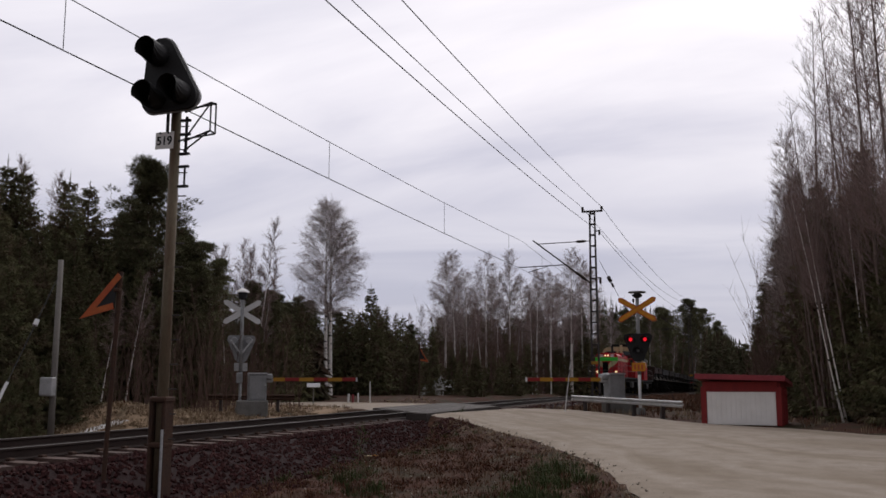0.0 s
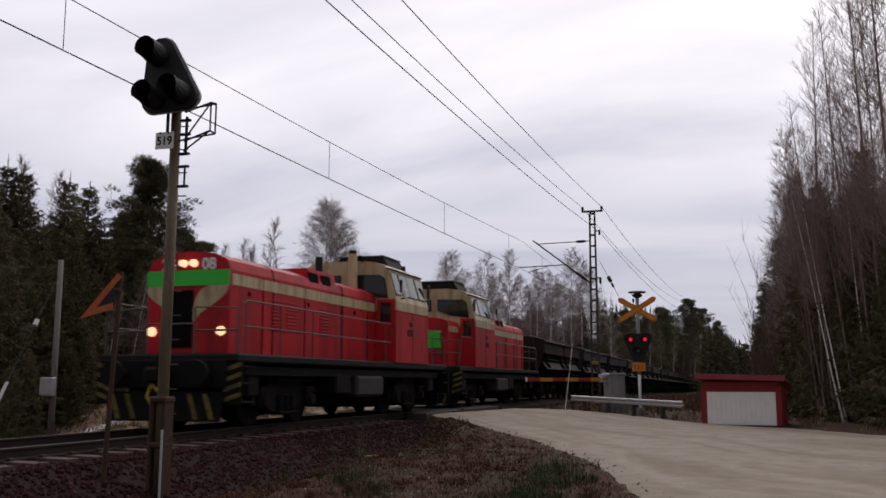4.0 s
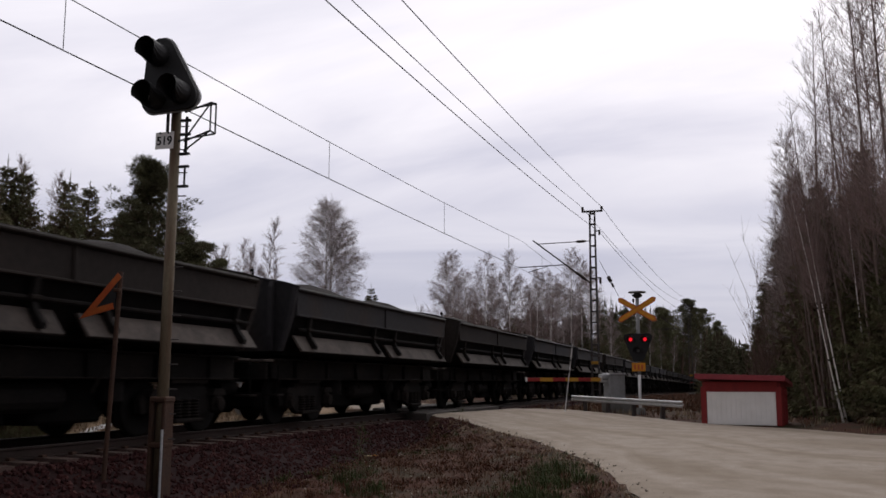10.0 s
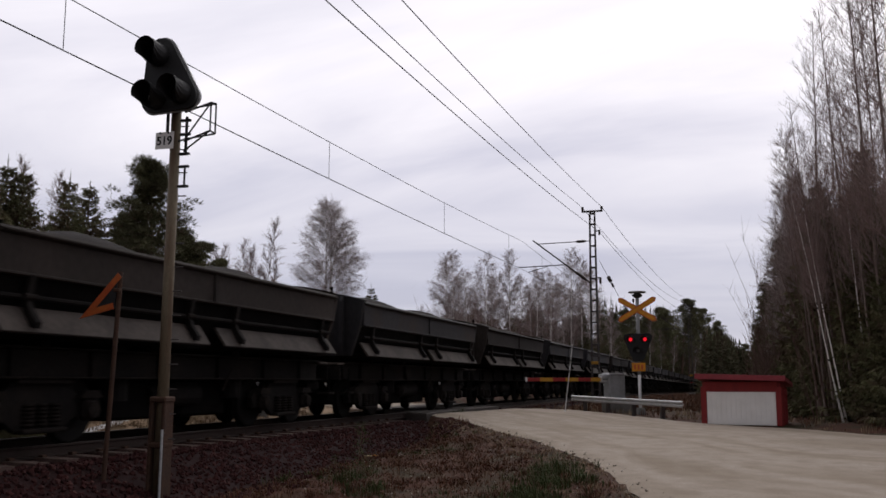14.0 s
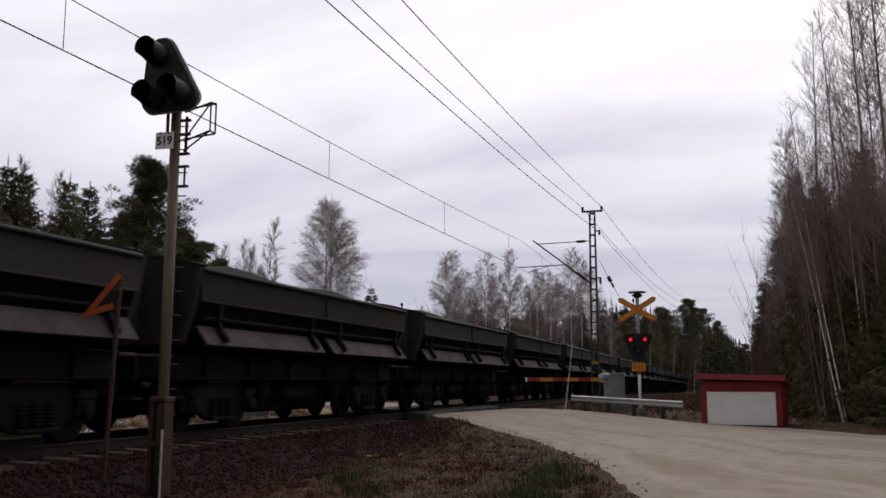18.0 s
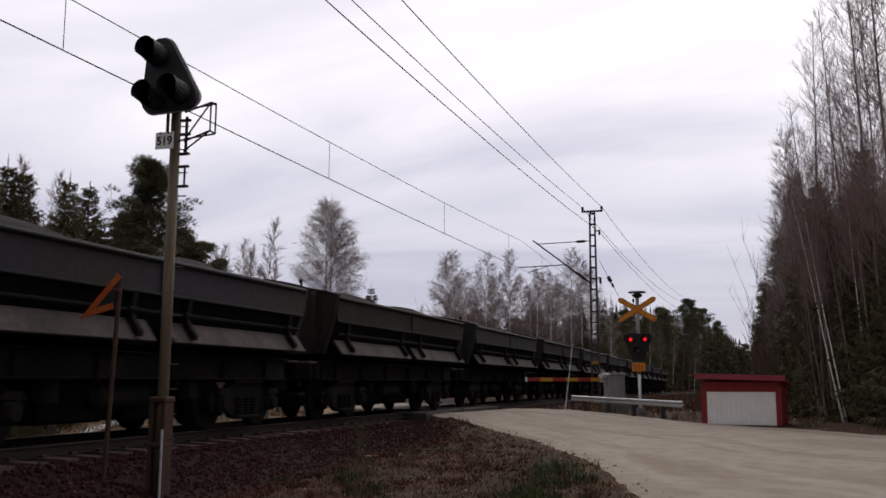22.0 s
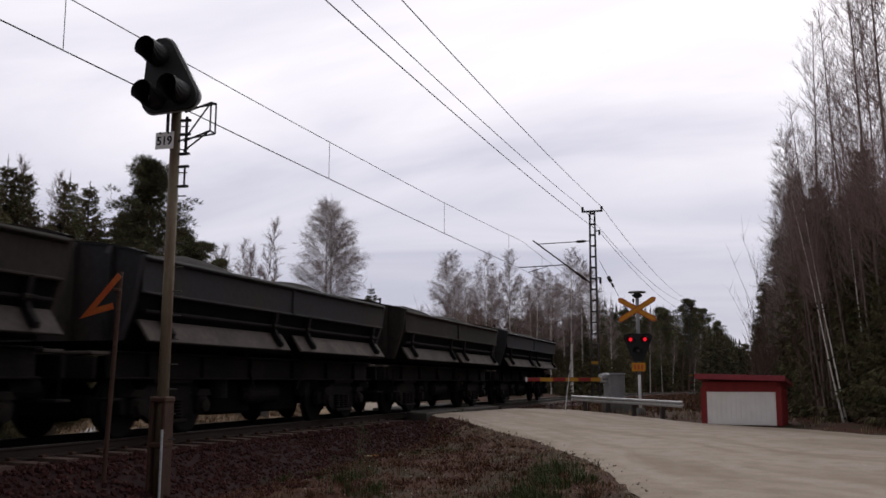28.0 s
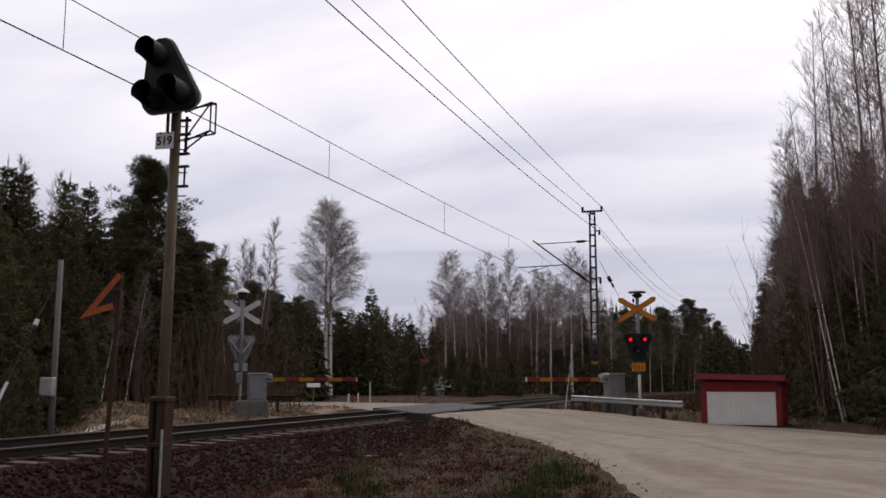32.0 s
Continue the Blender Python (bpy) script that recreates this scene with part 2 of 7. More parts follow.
M_FARWOOD = mat("far_conifer_wood", (0.082, 0.082, 0.046), 0.9, var=0.35, scale=0.3, fine=4, bump=0.0, other=(0.078, 0.050, 0.038), amount=0.9, spec=0.1)
M_PINE = mat("pine_needles", (0.140, 0.138, 0.076), 0.85, var=0.35, scale=1.2, fine=9, bump=0.0, other=(0.074, 0.064, 0.040), amount=0.9, spec=0.06, rnd=0.2)
def straw_bank():
    """Bleached dead grass lies over the soil of the bank beyond the track."""
    nt = M_GROUND.node_tree
    N, L = nt.nodes.new, nt.links.new
    b = nt.nodes["Principled BSDF"]
    src = b.inputs["Base Color"].links[0].from_socket
    tc, sep, n = N("ShaderNodeTexCoord"), N("ShaderNodeSeparateXYZ"), N("ShaderNodeTexNoise")
    n.inputs["Scale"].default_value, n.inputs["Detail"].default_value = 0.9, 5
    L(tc.outputs["Object"], sep.inputs[0]); L(tc.outputs["Object"], n.inputs["Vector"])
    edge = N("ShaderNodeMapRange"); edge.inputs[1].default_value, edge.inputs[2].default_value = TRACK_X - 2.6, TRACK_X - 3.4
    L(sep.outputs[0], edge.inputs[0])
    grain = N("ShaderNodeMapRange"); grain.inputs[1].default_value, grain.inputs[2].default_value = 0.34, 0.56
    L(n.outputs[0], grain.inputs[0])
    near = N("ShaderNodeMapRange"); near.inputs[1].default_value, near.inputs[2].default_value = 17.5, 20.0
    beyond = N("ShaderNodeMapRange"); beyond.inputs[1].default_value, beyond.inputs[2].default_value = 42.0, 36.0
    L(sep.outputs[1], near.inputs[0]); L(sep.outputs[1], beyond.inputs[0])
    both = grain
    for limit in (edge, near, beyond):
        times = N("ShaderNodeMath"); times.operation = "MULTIPLY"
        L(both.outputs[0], times.inputs[0]); L(limit.outputs[0], times.inputs[1])
        both = times
    mx = N("ShaderNodeMix"); mx.data_type = "RGBA"
    L(both.outputs[0], mx.inputs[0]); L(src, mx.inputs[6]); mx.inputs[7].default_value = (0.30, 0.215, 0.14, 1)
    L(mx.outputs[2], b.inputs["Base Color"])


straw_bank()
M_SAPLING = mat("young_pine_needles", (0.062, 0.092, 0.034), 0.85, var=0.3, scale=2, fine=12, bump=0.0, other=(0.045, 0.060, 0.024), spec=0.1)
M_GRASS = island_mat("dead_grass", [(0.088, 0.040, 0.024), (0.125, 0.062, 0.036), (0.050, 0.026, 0.017), (0.155, 0.092, 0.054), (0.118, 0.036, 0.022)])
M_PALEGRASS = island_mat("bleached_grass", [(0.30, 0.225, 0.145), (0.22, 0.16, 0.105), (0.38, 0.30, 0.20), (0.18, 0.12, 0.075)])
M_HEATH = island_mat("heather_cushions", [(0.030, 0.014, 0.011), (0.085, 0.028, 0.018), (0.022, 0.016, 0.010), (0.13, 0.040, 0.022), (0.045, 0.030, 0.014), (0.16, 0.075, 0.040)])
M_MOSS = island_mat("green_sedge", [(0.040, 0.052, 0.018), (0.055, 0.068, 0.022), (0.030, 0.038, 0.015)])
M_SNOW = mat("old_snow", (0.62, 0.61, 0.60), 0.7, var=0.25, scale=3, fine=20, bump=0.3)
M_HEADLIGHT = glow("lit_headlight", (1.0, 0.74, 0.42), 0.95)
M_REDLIGHT = glow("lit_red_signal", (1.0, 0.012, 0.03), 0.75)
M_LENS = mat("dull_lens", (0.10, 0.10, 0.10), 0.15, 0.0, 0.1, 5, 20, 0.0, spec=0.7)


# ---- mesh helpers ----
class Shape:
    """Collects points and faces of one part."""

    def __init__(self):
        self.v, self.f = [], []

    def add(self, vs, fs, m=None):
        k = len(self.v)
        self.v += [tuple(m @ Vector(p)) if m else tuple(p) for p in vs]
        self.f += [tuple(i + k for i in f) for f in fs]
        return self

    def box(self, c, s, b=0.0, m=None):
        """A box about c, of size s, its edges chamfered by b."""
        h = [d / 2 for d in s]
        if m:
            m = Matrix.Translation(c) @ m
        else:
            m = Matrix.Translation(c)
        if b <= 0:
            vs = [(x * h[0], y * h[1], z * h[2]) for x in (-1, 1) for y in (-1, 1) for z in (-1, 1)]
            fs = [(0, 1, 3, 2), (4, 6, 7, 5), (0, 4, 5, 1), (2, 3, 7, 6), (0, 2, 6, 4), (1, 5, 7, 3)]
            return self.add(vs, fs, m)
        b = min(b, min(h) * 0.9)
        vs, ix = [], {}
        for x in (-1, 1):
            for y in (-1, 1):
                for z in (-1, 1):
                    for a in range(3):
                        ix[(x, y, z, a)] = len(vs)
                        vs.append(tuple(sg * (h[k] if k == a else h[k] - b) for k, sg in enumerate((x, y, z))))
        fs = []
        for a in range(3):
            o = [k for k in range(3) if k != a]
            for s1 in (-1, 1):
                q = []
                for u, w in ((-1, -1), (1, -1), (1, 1), (-1, 1)):
                    key = [0, 0, 0]
                    key[a], key[o[0]], key[o[1]] = s1, u, w
                    q.append(ix[(*key, a)])
                fs.append(tuple(q))
            for u in (-1, 1):
                for w in (-1, 1):
                    k1, k2 = [0, 0, 0], [0, 0, 0]
                    k1[a], k2[a] = -1, 1
                    k1[o[0]] = k2[o[0]] = u
                    k1[o[1]] = k2[o[1]] = w
                    fs.append((ix[(*k1, o[0])], ix[(*k2, o[0])], ix[(*k2, o[1])], ix[(*k1, o[1])]))
        for x in (-1, 1):
            for y in (-1, 1):
                for z in (-1, 1):
                    fs.append(tuple(ix[(x, y, z, a)] for a in range(3)))
        return self.add(vs, fs, m)

    def tube(self, pts, radii, n=8, caps=True):
        """A round bar along pts."""
        pts = [Vector(p) for p in pts]
        if not hasattr(radii, "__len__"):
            radii = [radii] * len(pts)
        base = len(self.v)
        side = None
        for i, p in enumerate(pts):
            d = (pts[min(i + 1, len(pts) - 1)] - pts[max(i - 1, 0)])
            d = d.normalized() if d.length > 1e-9 else Vector((0, 0, 1))
            if side is None:
                side = d.cross(Vector((0.31, 0.17, 0.93)))
                if side.length < 1e-3:
                    side = d.cross(Vector((1, 0, 0)))
            side = (side - d * side.dot(d)).normalized()
            w = d.cross(side)
            for k in range(n):
                a = 2 * math.pi * k / n
                self.v.append(tuple(p + (side * math.cos(a) + w * math.sin(a)) * radii[i]))
        for i in range(len(pts) - 1):
            for k in range(n):
                k2 = (k + 1) % n
                self.f.append((base + i * n + k, base + i * n + k2, base + (i + 1) * n + k2, base + (i + 1) * n + k))
        if caps:
            self.f.append(tuple(base + k for k in reversed(range(n))))
            self.f.append(tuple(base + (len(pts) - 1) * n + k for k in range(n)))
        return self

    def prism(self, outline, lo, hi, axis="y", m=None):
        """An outline drawn out from lo to hi along an axis; the outline's pairs are the two other axes in order."""
        def put(a, b, c):
            return {"x": (c, a, b), "y": (a, c, b), "z": (a, b, c)}[axis]
        n = len(outline)
        vs = [put(a, b, lo) for a, b in outline] + [put(a, b, hi) for a, b in outline]
        fs = [tuple(reversed(range(n))), tuple(range(n, 2 * n))]
        fs += [(i, (i + 1) % n, n + (i + 1) % n, n + i) for i in range(n)]
        return self.add(vs, fs, m)

    def grid(self, rows):
        """A sheet through rows of points."""
        base, n = len(self.v), len(rows[0])
        for r in rows:
            self.v += [tuple(p) for p in r]
        for i in range(len(rows) - 1):
            for k in range(n - 1):
                self.f.append((base + i * n + k, base + i * n + k + 1, base + (i + 1) * n + k + 1, base + (i + 1) * n + k))
        return self

    def mesh(self, name, material, smooth=False, tidy=True):
        me = bpy.data.meshes.new(name)
        me.from_pydata(self.v, [], self.f)
        if tidy:
            bm = bmesh.new()
            bm.from_mesh(me)
            bmesh.ops.recalc_face_normals(bm, faces=bm.faces)
            bm.to_mesh(me)
            bm.free()
        me.materials.append(material)
        if smooth:
            me.shade_smooth()
        return me


def part(name, shape, material, parent, label="", smooth=False, at=None):
    """One mesh object under a thing or a part."""
    ob = new(name, shape.mesh(name, material, smooth) if isinstance(shape, Shape) else shape)
    ob.parent = parent
    if at is not None:
        ob.matrix_local = at
    return tagged(ob, label) if label else ob


def thing(name, m, label, category, group="", kind=""):
    ob = new(name)
    ob.empty_display_size = 0.2
    ob.matrix_basis = m
    return tagged(ob, label, category, group, kind)


def single(name, shape, material, label, category, group="", kind="", smooth=False, tidy=True):
    ob = new(name, shape.mesh(name, material, smooth, tidy))
    return tagged(ob, label, category, group, kind)


def wheel_shape(r, w):
    s = Shape()
    s.tube([(-w / 2, 0, 0), (-w / 2 + 0.03, 0, 0), (-w / 2 + 0.035, 0, 0), (w / 2 - 0.02, 0, 0), (w / 2, 0, 0)], [r + 0.028, r + 0.028, r, r, r - 0.03], 24)
    s.tube([(w / 2, 0, 0), (w / 2 + 0.06, 0, 0)], [0.16, 0.13], 12)
    return s


def letters(name, text, size, material, parent, m, depth=0.004):
    cu = bpy.data.curves.new(name, "FONT")
    cu.body, cu.size, cu.extrude, cu.offset = text, size, depth, size * 0.022
    cu.align_x, cu.align_y = "CENTER", "CENTER"
    tmp = bpy.data.objects.new(name, cu)
    scene.collection.objects.link(tmp)
    dg = bpy.context.evaluated_depsgraph_get()
    me = bpy.data.meshes.new_from_object(tmp.evaluated_get(dg))
    bpy.data.objects.remove(tmp)
    me.materials.clear()
    me.materials.append(material)
    return part(name, me, material, parent, at=m)


# ---- the lie of the land ----
def smooth(a, b, x):
    t = min(1.0, max(0.0, (x - a) / (b - a)))
    return t * t * (3 - 2 * t)


LEFT_EDGE = [(9, -30), (6, -12), (3.2, -4), (1.9, 1.5), (0.6, 6.4), (-0.6, 9.6), (-1.09, 11.33), (-1.77, 13.69), (-2.38, 15.45), (-3.34, 17.47), (-4.46, 19.47), (-5.72, 21.54), (-7.2, 24.0), (-8.35, 25.6)]
FAR_EDGE = [(60, -30), (50, -12), (42, 2), (34, 10), (20, 17), (10, 21.2), (3.2, 23.6), (2.2, 24.2), (1.2, 25.1), (-0.82, 25.7), (-1.6, 26.4), (-3.3, 29.2), (-5.2, 31.8), (-7.0, 34.4)]
LEFT_OVER = [(-11.75, 29.6), (-14.0, 32.6), (-17.5, 36.2), (-22.5, 39.4), (-30, 41.0), (-44, 42.5), (-70, 45)]
FAR_OVER = [(-10.9, 37.6), (-13.0, 40.2), (-16.5, 43.0), (-22.0, 45.6), (-30, 46.6), (-44, 48), (-70, 50.5)]
ROAD_NEAR = LEFT_EDGE + FAR_EDGE[::-1]
ROAD_OVER = LEFT_OVER + FAR_OVER[::-1]


def rail_z(y):
    """The line falls away gently beyond the crossing."""
    d = max(0.0, y - 42)
    return -0.008 * d * d / (d + 25)


def road_z(x, y):
    d = math.hypot(x + 9.5, y - 29)
    return -0.03 - (0.027 if x > TRACK_X else 0.007) * max(0.0, d - 3.5)


def edge_distance(x, y, poly):
    """How far (x, y) lies outside an outline; negative inside."""
    best, inside = 1e9, False
    n = len(poly)
    for i in range(n):
        ax, ay = poly[i]
        bx, by = poly[(i + 1) % n]
        if (ay > y) != (by > y) and x < (bx - ax) * (y - ay) / (by - ay) + ax:
            inside = not inside
        ux, uy = bx - ax, by - ay
        t = min(1, max(0, ((x - ax) * ux + (y - ay) * uy) / (ux * ux + uy * uy)))
        best = min(best, math.hypot(x - ax - t * ux, y - ay - t * uy))
    return -best if inside else best


def ground_z(x, y):
    n1 = noise.noise((x * 0.22, y * 0.22, 0.3))
    n2 = noise.noise((x * 0.9, y * 0.9, 4.1))
    if x > TRACK_X:
        z = -0.68 + 0.50 * smooth(9, 25, y)
    else:
        z = -1.0 + 0.48 * smooth(17.2, 20.2, y) + 0.36 * smooth(19, 27, y) + 0.62 * math.exp(-((x + 16.6) / 1.9) ** 2 - ((y - 22.3) / 2.4) ** 2)
    z += 0.10 * n1 + 0.045 * n2
    if x < TRACK_X - 3:
        z += 0.20 * smooth(30, 40, y) * (1 - smooth(70, 100, y))
    far = smooth(60, 160, math.hypot(x, y))
    z = z * (1 - far) + (-0.35 + 0.5 * n1) * far
    near = 9.0
    if -75 < x < 62 and -32 < y < 55:
        for poly in (ROAD_NEAR, ROAD_OVER):
            d = edge_distance(x, y, poly)
            zr = road_z(x, y)
            near = min(near, d)
            if d < 0:
                z = zr - 0.05 - 0.08 * smooth(0, 0.6, -d)
            elif d < 2.0:
                z = zr - 0.02 + (z - zr + 0.02) * smooth(0.0, 2.0, d)
    k = abs(x - TRACK_X)
    if k < 4.2:
        apart = 1 - smooth(0.0, 1.6, near)
        lo = 2.6 + (1.72 - 2.6) * apart
        hi = 4.2 + (1.80 - 4.2) * apart
        z = min(z, -0.78) * (1 - smooth(lo, hi, k)) + z * smooth(lo, hi, k)
    return z + rail_z(min(y, 400)) * (1 - smooth(6, 30, k))


def lines(*stretches):
    out = []
    for a, b, n in stretches:
        out += [a + (b - a) * i / n for i in range(n)]
    return out + [stretches[-1][1]]


def build_ground():
    xs = lines((-1500, -200, 8), (-200, -60, 10), (-60, -20, 26), (-20, 6, 80), (6, 40, 26), (40, 200, 12), (200, 1500, 8))
    ys = lines((-1500, -100, 6), (-100, -10, 12), (-10, 4, 20), (4, 36, 100), (36, 80, 36), (80, 200, 12), (200, 1800, 8))
    s = Shape().grid([[(x, y, ground_z(x, y)) for x in xs] for y in ys])
    single("ground", s, M_GROUND, "brown trackside soil with dead grass and moss", "ground", kind="structure", smooth=True, tidy=False)


def road_material():
    """Packed gravel: pale ruts and darker damp strips along the way, fine grit."""
    m = mat("gravel_road", (0.36, 0.305, 0.247), 0.95, var=0.24, scale=2.6, fine=55, bump=0.5, other=(0.285, 0.235, 0.185), amount=0.9, spec=0.12)
    nt = m.node_tree
    N, L = nt.nodes.new, nt.links.new
    b = nt.nodes["Principled BSDF"]
    src = b.inputs["Base Color"].links[0].from_socket
    uv = N("ShaderNodeTexCoord")
    mp = N("ShaderNodeMapping"); mp.inputs["Scale"].default_value = (0.42, 0.05, 1)
    n = N("ShaderNodeTexNoise"); n.inputs["Scale"].default_value = 1.6; n.inputs["Detail"].default_value = 6; n.inputs["Distortion"].default_value = 0.6
    L(uv.outputs["UV"], mp.inputs[0]); L(mp.outputs[0], n.inputs["Vector"])
    r = N("ShaderNodeMapRange"); r.inputs[1].default_value, r.inputs[2].default_value = 0.44, 0.66
    r.inputs[4].default_value = 0.6
    L(n.outputs[0], r.inputs[0])
    mx = N("ShaderNodeMix"); mx.data_type = "RGBA"
    L(r.outputs[0], mx.inputs[0]); L(src, mx.inputs[6]); mx.inputs[7].default_value = (0.21, 0.165, 0.115, 1)
    L(mx.outputs[2], b.inputs["Base Color"])
    return m


def lay_uv(ob, rows, cols, along, across):
    uv = ob.data.uv_layers.new(name="way")
    for loop in ob.data.loops:
        r, c = divmod(loop.vertex_index, cols + 1)
        uv.data[loop.index].uv = (across * c / cols, along * r / rows)


def build_road():
    M_ROAD = road_material()
    def ribbon(a, b, rows, cols):
        def along(poly, u):
            p = u * (len(poly) - 1)
            i = min(int(p), len(poly) - 2)
            t = p - i
            return Vector(poly[i]).lerp(Vector(poly[i + 1]), t)
        out = []
        for r in range(rows + 1):
            u = r / rows
            p, q = along(a, u), along(b, u)
            line = []
            for c in range(cols + 1):
                v = c / cols
                w = p.lerp(q, v)
                ragged = 0.16 * noise.noise((w.x * 1.6, w.y * 1.6, 7)) if 0 < r < rows else 0
                if c == 0:
                    w = w + (p - q).normalized() * ragged
                z = road_z(w.x, w.y) + 0.025 * noise.noise((w.x * 0.5, w.y * 0.5, 2)) + 0.010 * noise.noise((w.x * 2.2, w.y * 2.2, 5))
                line.append((w.x, w.y, z - (0.04 if c in (0, cols) else 0)))
            out.append(line)
        return out
    s = Shape().grid(ribbon(LEFT_EDGE, FAR_EDGE, 110, 36))
    ob = single("road", s, M_ROAD, "pale sandy gravel road leading to the crossing", "road", kind="structure", smooth=True, tidy=False)
    lay_uv(ob, 110, 36, 75, 14)
    s = Shape().grid(ribbon(LEFT_OVER, FAR_OVER, 60, 14))
    ob = single("road", s, M_ROAD, "gravel road beyond the railway crossing", "road", kind="structure", smooth=True, tidy=False)
    lay_uv(ob, 60, 14, 65, 6)


# ---- the track ----
def build_track():
    s = Shape()
    prof = [(-3.3, -0.85), (-1.85, -0.245), (-0.9, -0.215), (0, -0.22), (0.9, -0.215), (1.85, -0.245), (3.3, -0.85)]
    rows = []
    for y in lines((-200, -4, 20), (-4, 40, 120), (40, 120, 40), (120, 445, 30)):
        rows.append([(TRACK_X + a, y, b + rail_z(y) + (0.03 * noise.noise((a * 3, y * 3, 1)) if abs(a) < 3 else 0)) for a, b in prof])
    s.grid(rows)
    ballast = single("ballast_bed", s, M_BALLAST, "reddish crushed granite ballast under the track", "ballast", kind="structure", tidy=False)
    track = thing("railway_track", pose(TRACK_X, 0, 0), "single railway track of rusty steel rails on sleepers", "railway track", kind="structure")
    foot = [(-0.07, -0.165), (0.07, -0.165), (0.07, -0.15), (0.012, -0.13), (0.012, -0.045), (0.034, -0.03), (0.034, -0.006), (-0.034, -0.006), (-0.034, -0.03), (-0.012, -0.045), (-0.012, -0.13), (-0.07, -0.15)]
    for x in (-0.795, 0.795):
        ys = lines((-200, 42, 4), (42, 445, 40))
        part("rail", Shape().grid([[(a + x, y, b + rail_z(y)) for a, b in foot + foot[:1]] for y in ys]), M_RAIL, track, "rusty brown rail web and foot")
        head = [(x - 0.033, -0.006), (x + 0.033, -0.006), (x + 0.028, 0.0), (x - 0.028, 0.0), (x - 0.033, -0.006)]
        part("rail_head", Shape().grid([[(a, y, b + rail_z(y)) for a, b in head] for y in ys]), M_RAILTOP, track, "worn running surface")
    return ballast, track


def build_crossing():
    """Panels between and beside the rails, slanting with the road."""
    c = thing("level_crossing_deck", pose(TRACK_X, 0, 0), "worn crossing panels between and beside the rails", "crossing deck", kind="structure")
    for lo, hi, n in ((-0.70, 0.70, 3), (0.86, 1.72, 2), (-1.72, -0.86, 2)):
        w = (hi - lo) / n
        for i in range(n):
            x = lo + (i + 0.5) * w
            y0, y1 = 25.6 - (x - 1.3) * 1.5, 34.0 - (x - 1.3) * 1.5
            for k in range(3):
                a, b = y0 + (y1 - y0) * k / 3, y0 + (y1 - y0) * (k + 1) / 3
                part("panel", Shape().box((x, (a + b) / 2, -0.20), (w - 0.014, b - a - 0.014, 0.40), 0.012), M_PLANK, c)


def build_sleepers(track, ballast):
    me = Shape().prism([(-1.38, -0.30), (1.38, -0.30), (1.38, -0.172), (0.95, -0.16), (-0.95, -0.16), (-1.38, -0.172)], -0.13, 0.13).mesh("sleeper", M_SLEEPER)
    y = -8.0
    while y < 72:
        if not (24.6 < y < 36.5):
            ob = new("sleeper", me)
            ob.parent = track
            ob.matrix_local = pose(random.uniform(-0.03, 0.03), y, rail_z(y) + random.uniform(-0.008, 0.004), 0, 0, random.uniform(-0.6, 0.6))
        y += 0.61
    rest = Shape()
    while y < 300:
        rest.box((0, y, rail_z(y) - 0.22), (2.6, 0.26, 0.12))
        y += 0.61
    part("sleeper_row", rest, M_SLEEPER, track, "distant row of sleepers")["kind"] = "stuff"
    clip = Shape().box((0, 0, 0), (0.09, 0.10, 0.05), 0.012).mesh("rail_clip", M_RUST)
    y = 6.0
    for i in range(60):
        yy = -8.0 + 0.61 * (22 + i)
        if yy > 24.6:
            break
        for x in (0.70, 0.89):
            ob = new("rail_clip", clip)
            ob.parent = track
            ob.matrix_local = pose(x, yy, -0.145)
    # loose stones, thickest where the bank slopes towards the verge
    s = Shape()
    rng = random.Random(5)
    octa = [(1, 0, 0), (-1, 0, 0), (0, 1, 0), (0, -1, 0), (0, 0, 1), (0, 0, -1)]
    tri = [(0, 2, 4), (2, 1, 4), (1, 3, 4), (3, 0, 4), (2, 0, 5), (1, 2, 5), (3, 1, 5), (0, 3, 5)]
    for i in range(15000):
        y = rng.uniform(4, 25) if i < 12500 else rng.uniform(36, 70)
        a = rng.uniform(1.4, 4.3) if rng.random() < 0.74 else rng.uniform(-1.9, 1.4)
        if a > 3.2 and rng.random() < (a - 3.2) / 1.1:
            a = rng.uniform(1.2, 3.2)
        z = -0.225 if a < 1.85 else -0.245 - (a - 1.85) * 0.417
        if a > 2.7:
            z = max(z, ground_z(TRACK_X + a, y))
        r = rng.uniform(0.018, 0.05)
        m = Matrix.Translation((TRACK_X + a, y, z + rail_z(y) + r * 0.3)) @ Euler((rng.uniform(0, 6), rng.uniform(0, 6), rng.uniform(0, 6))).to_matrix().to_4x4()
        j = [Vector(p) * r * rng.uniform(0.65, 1.25) for p in octa]
        s.add(j, tri, m)
    ob = single("ballast_stones", s, M_STONE, "loose crushed red granite stones on the track bank", "stones", kind="stuff", tidy=False)
    return ob


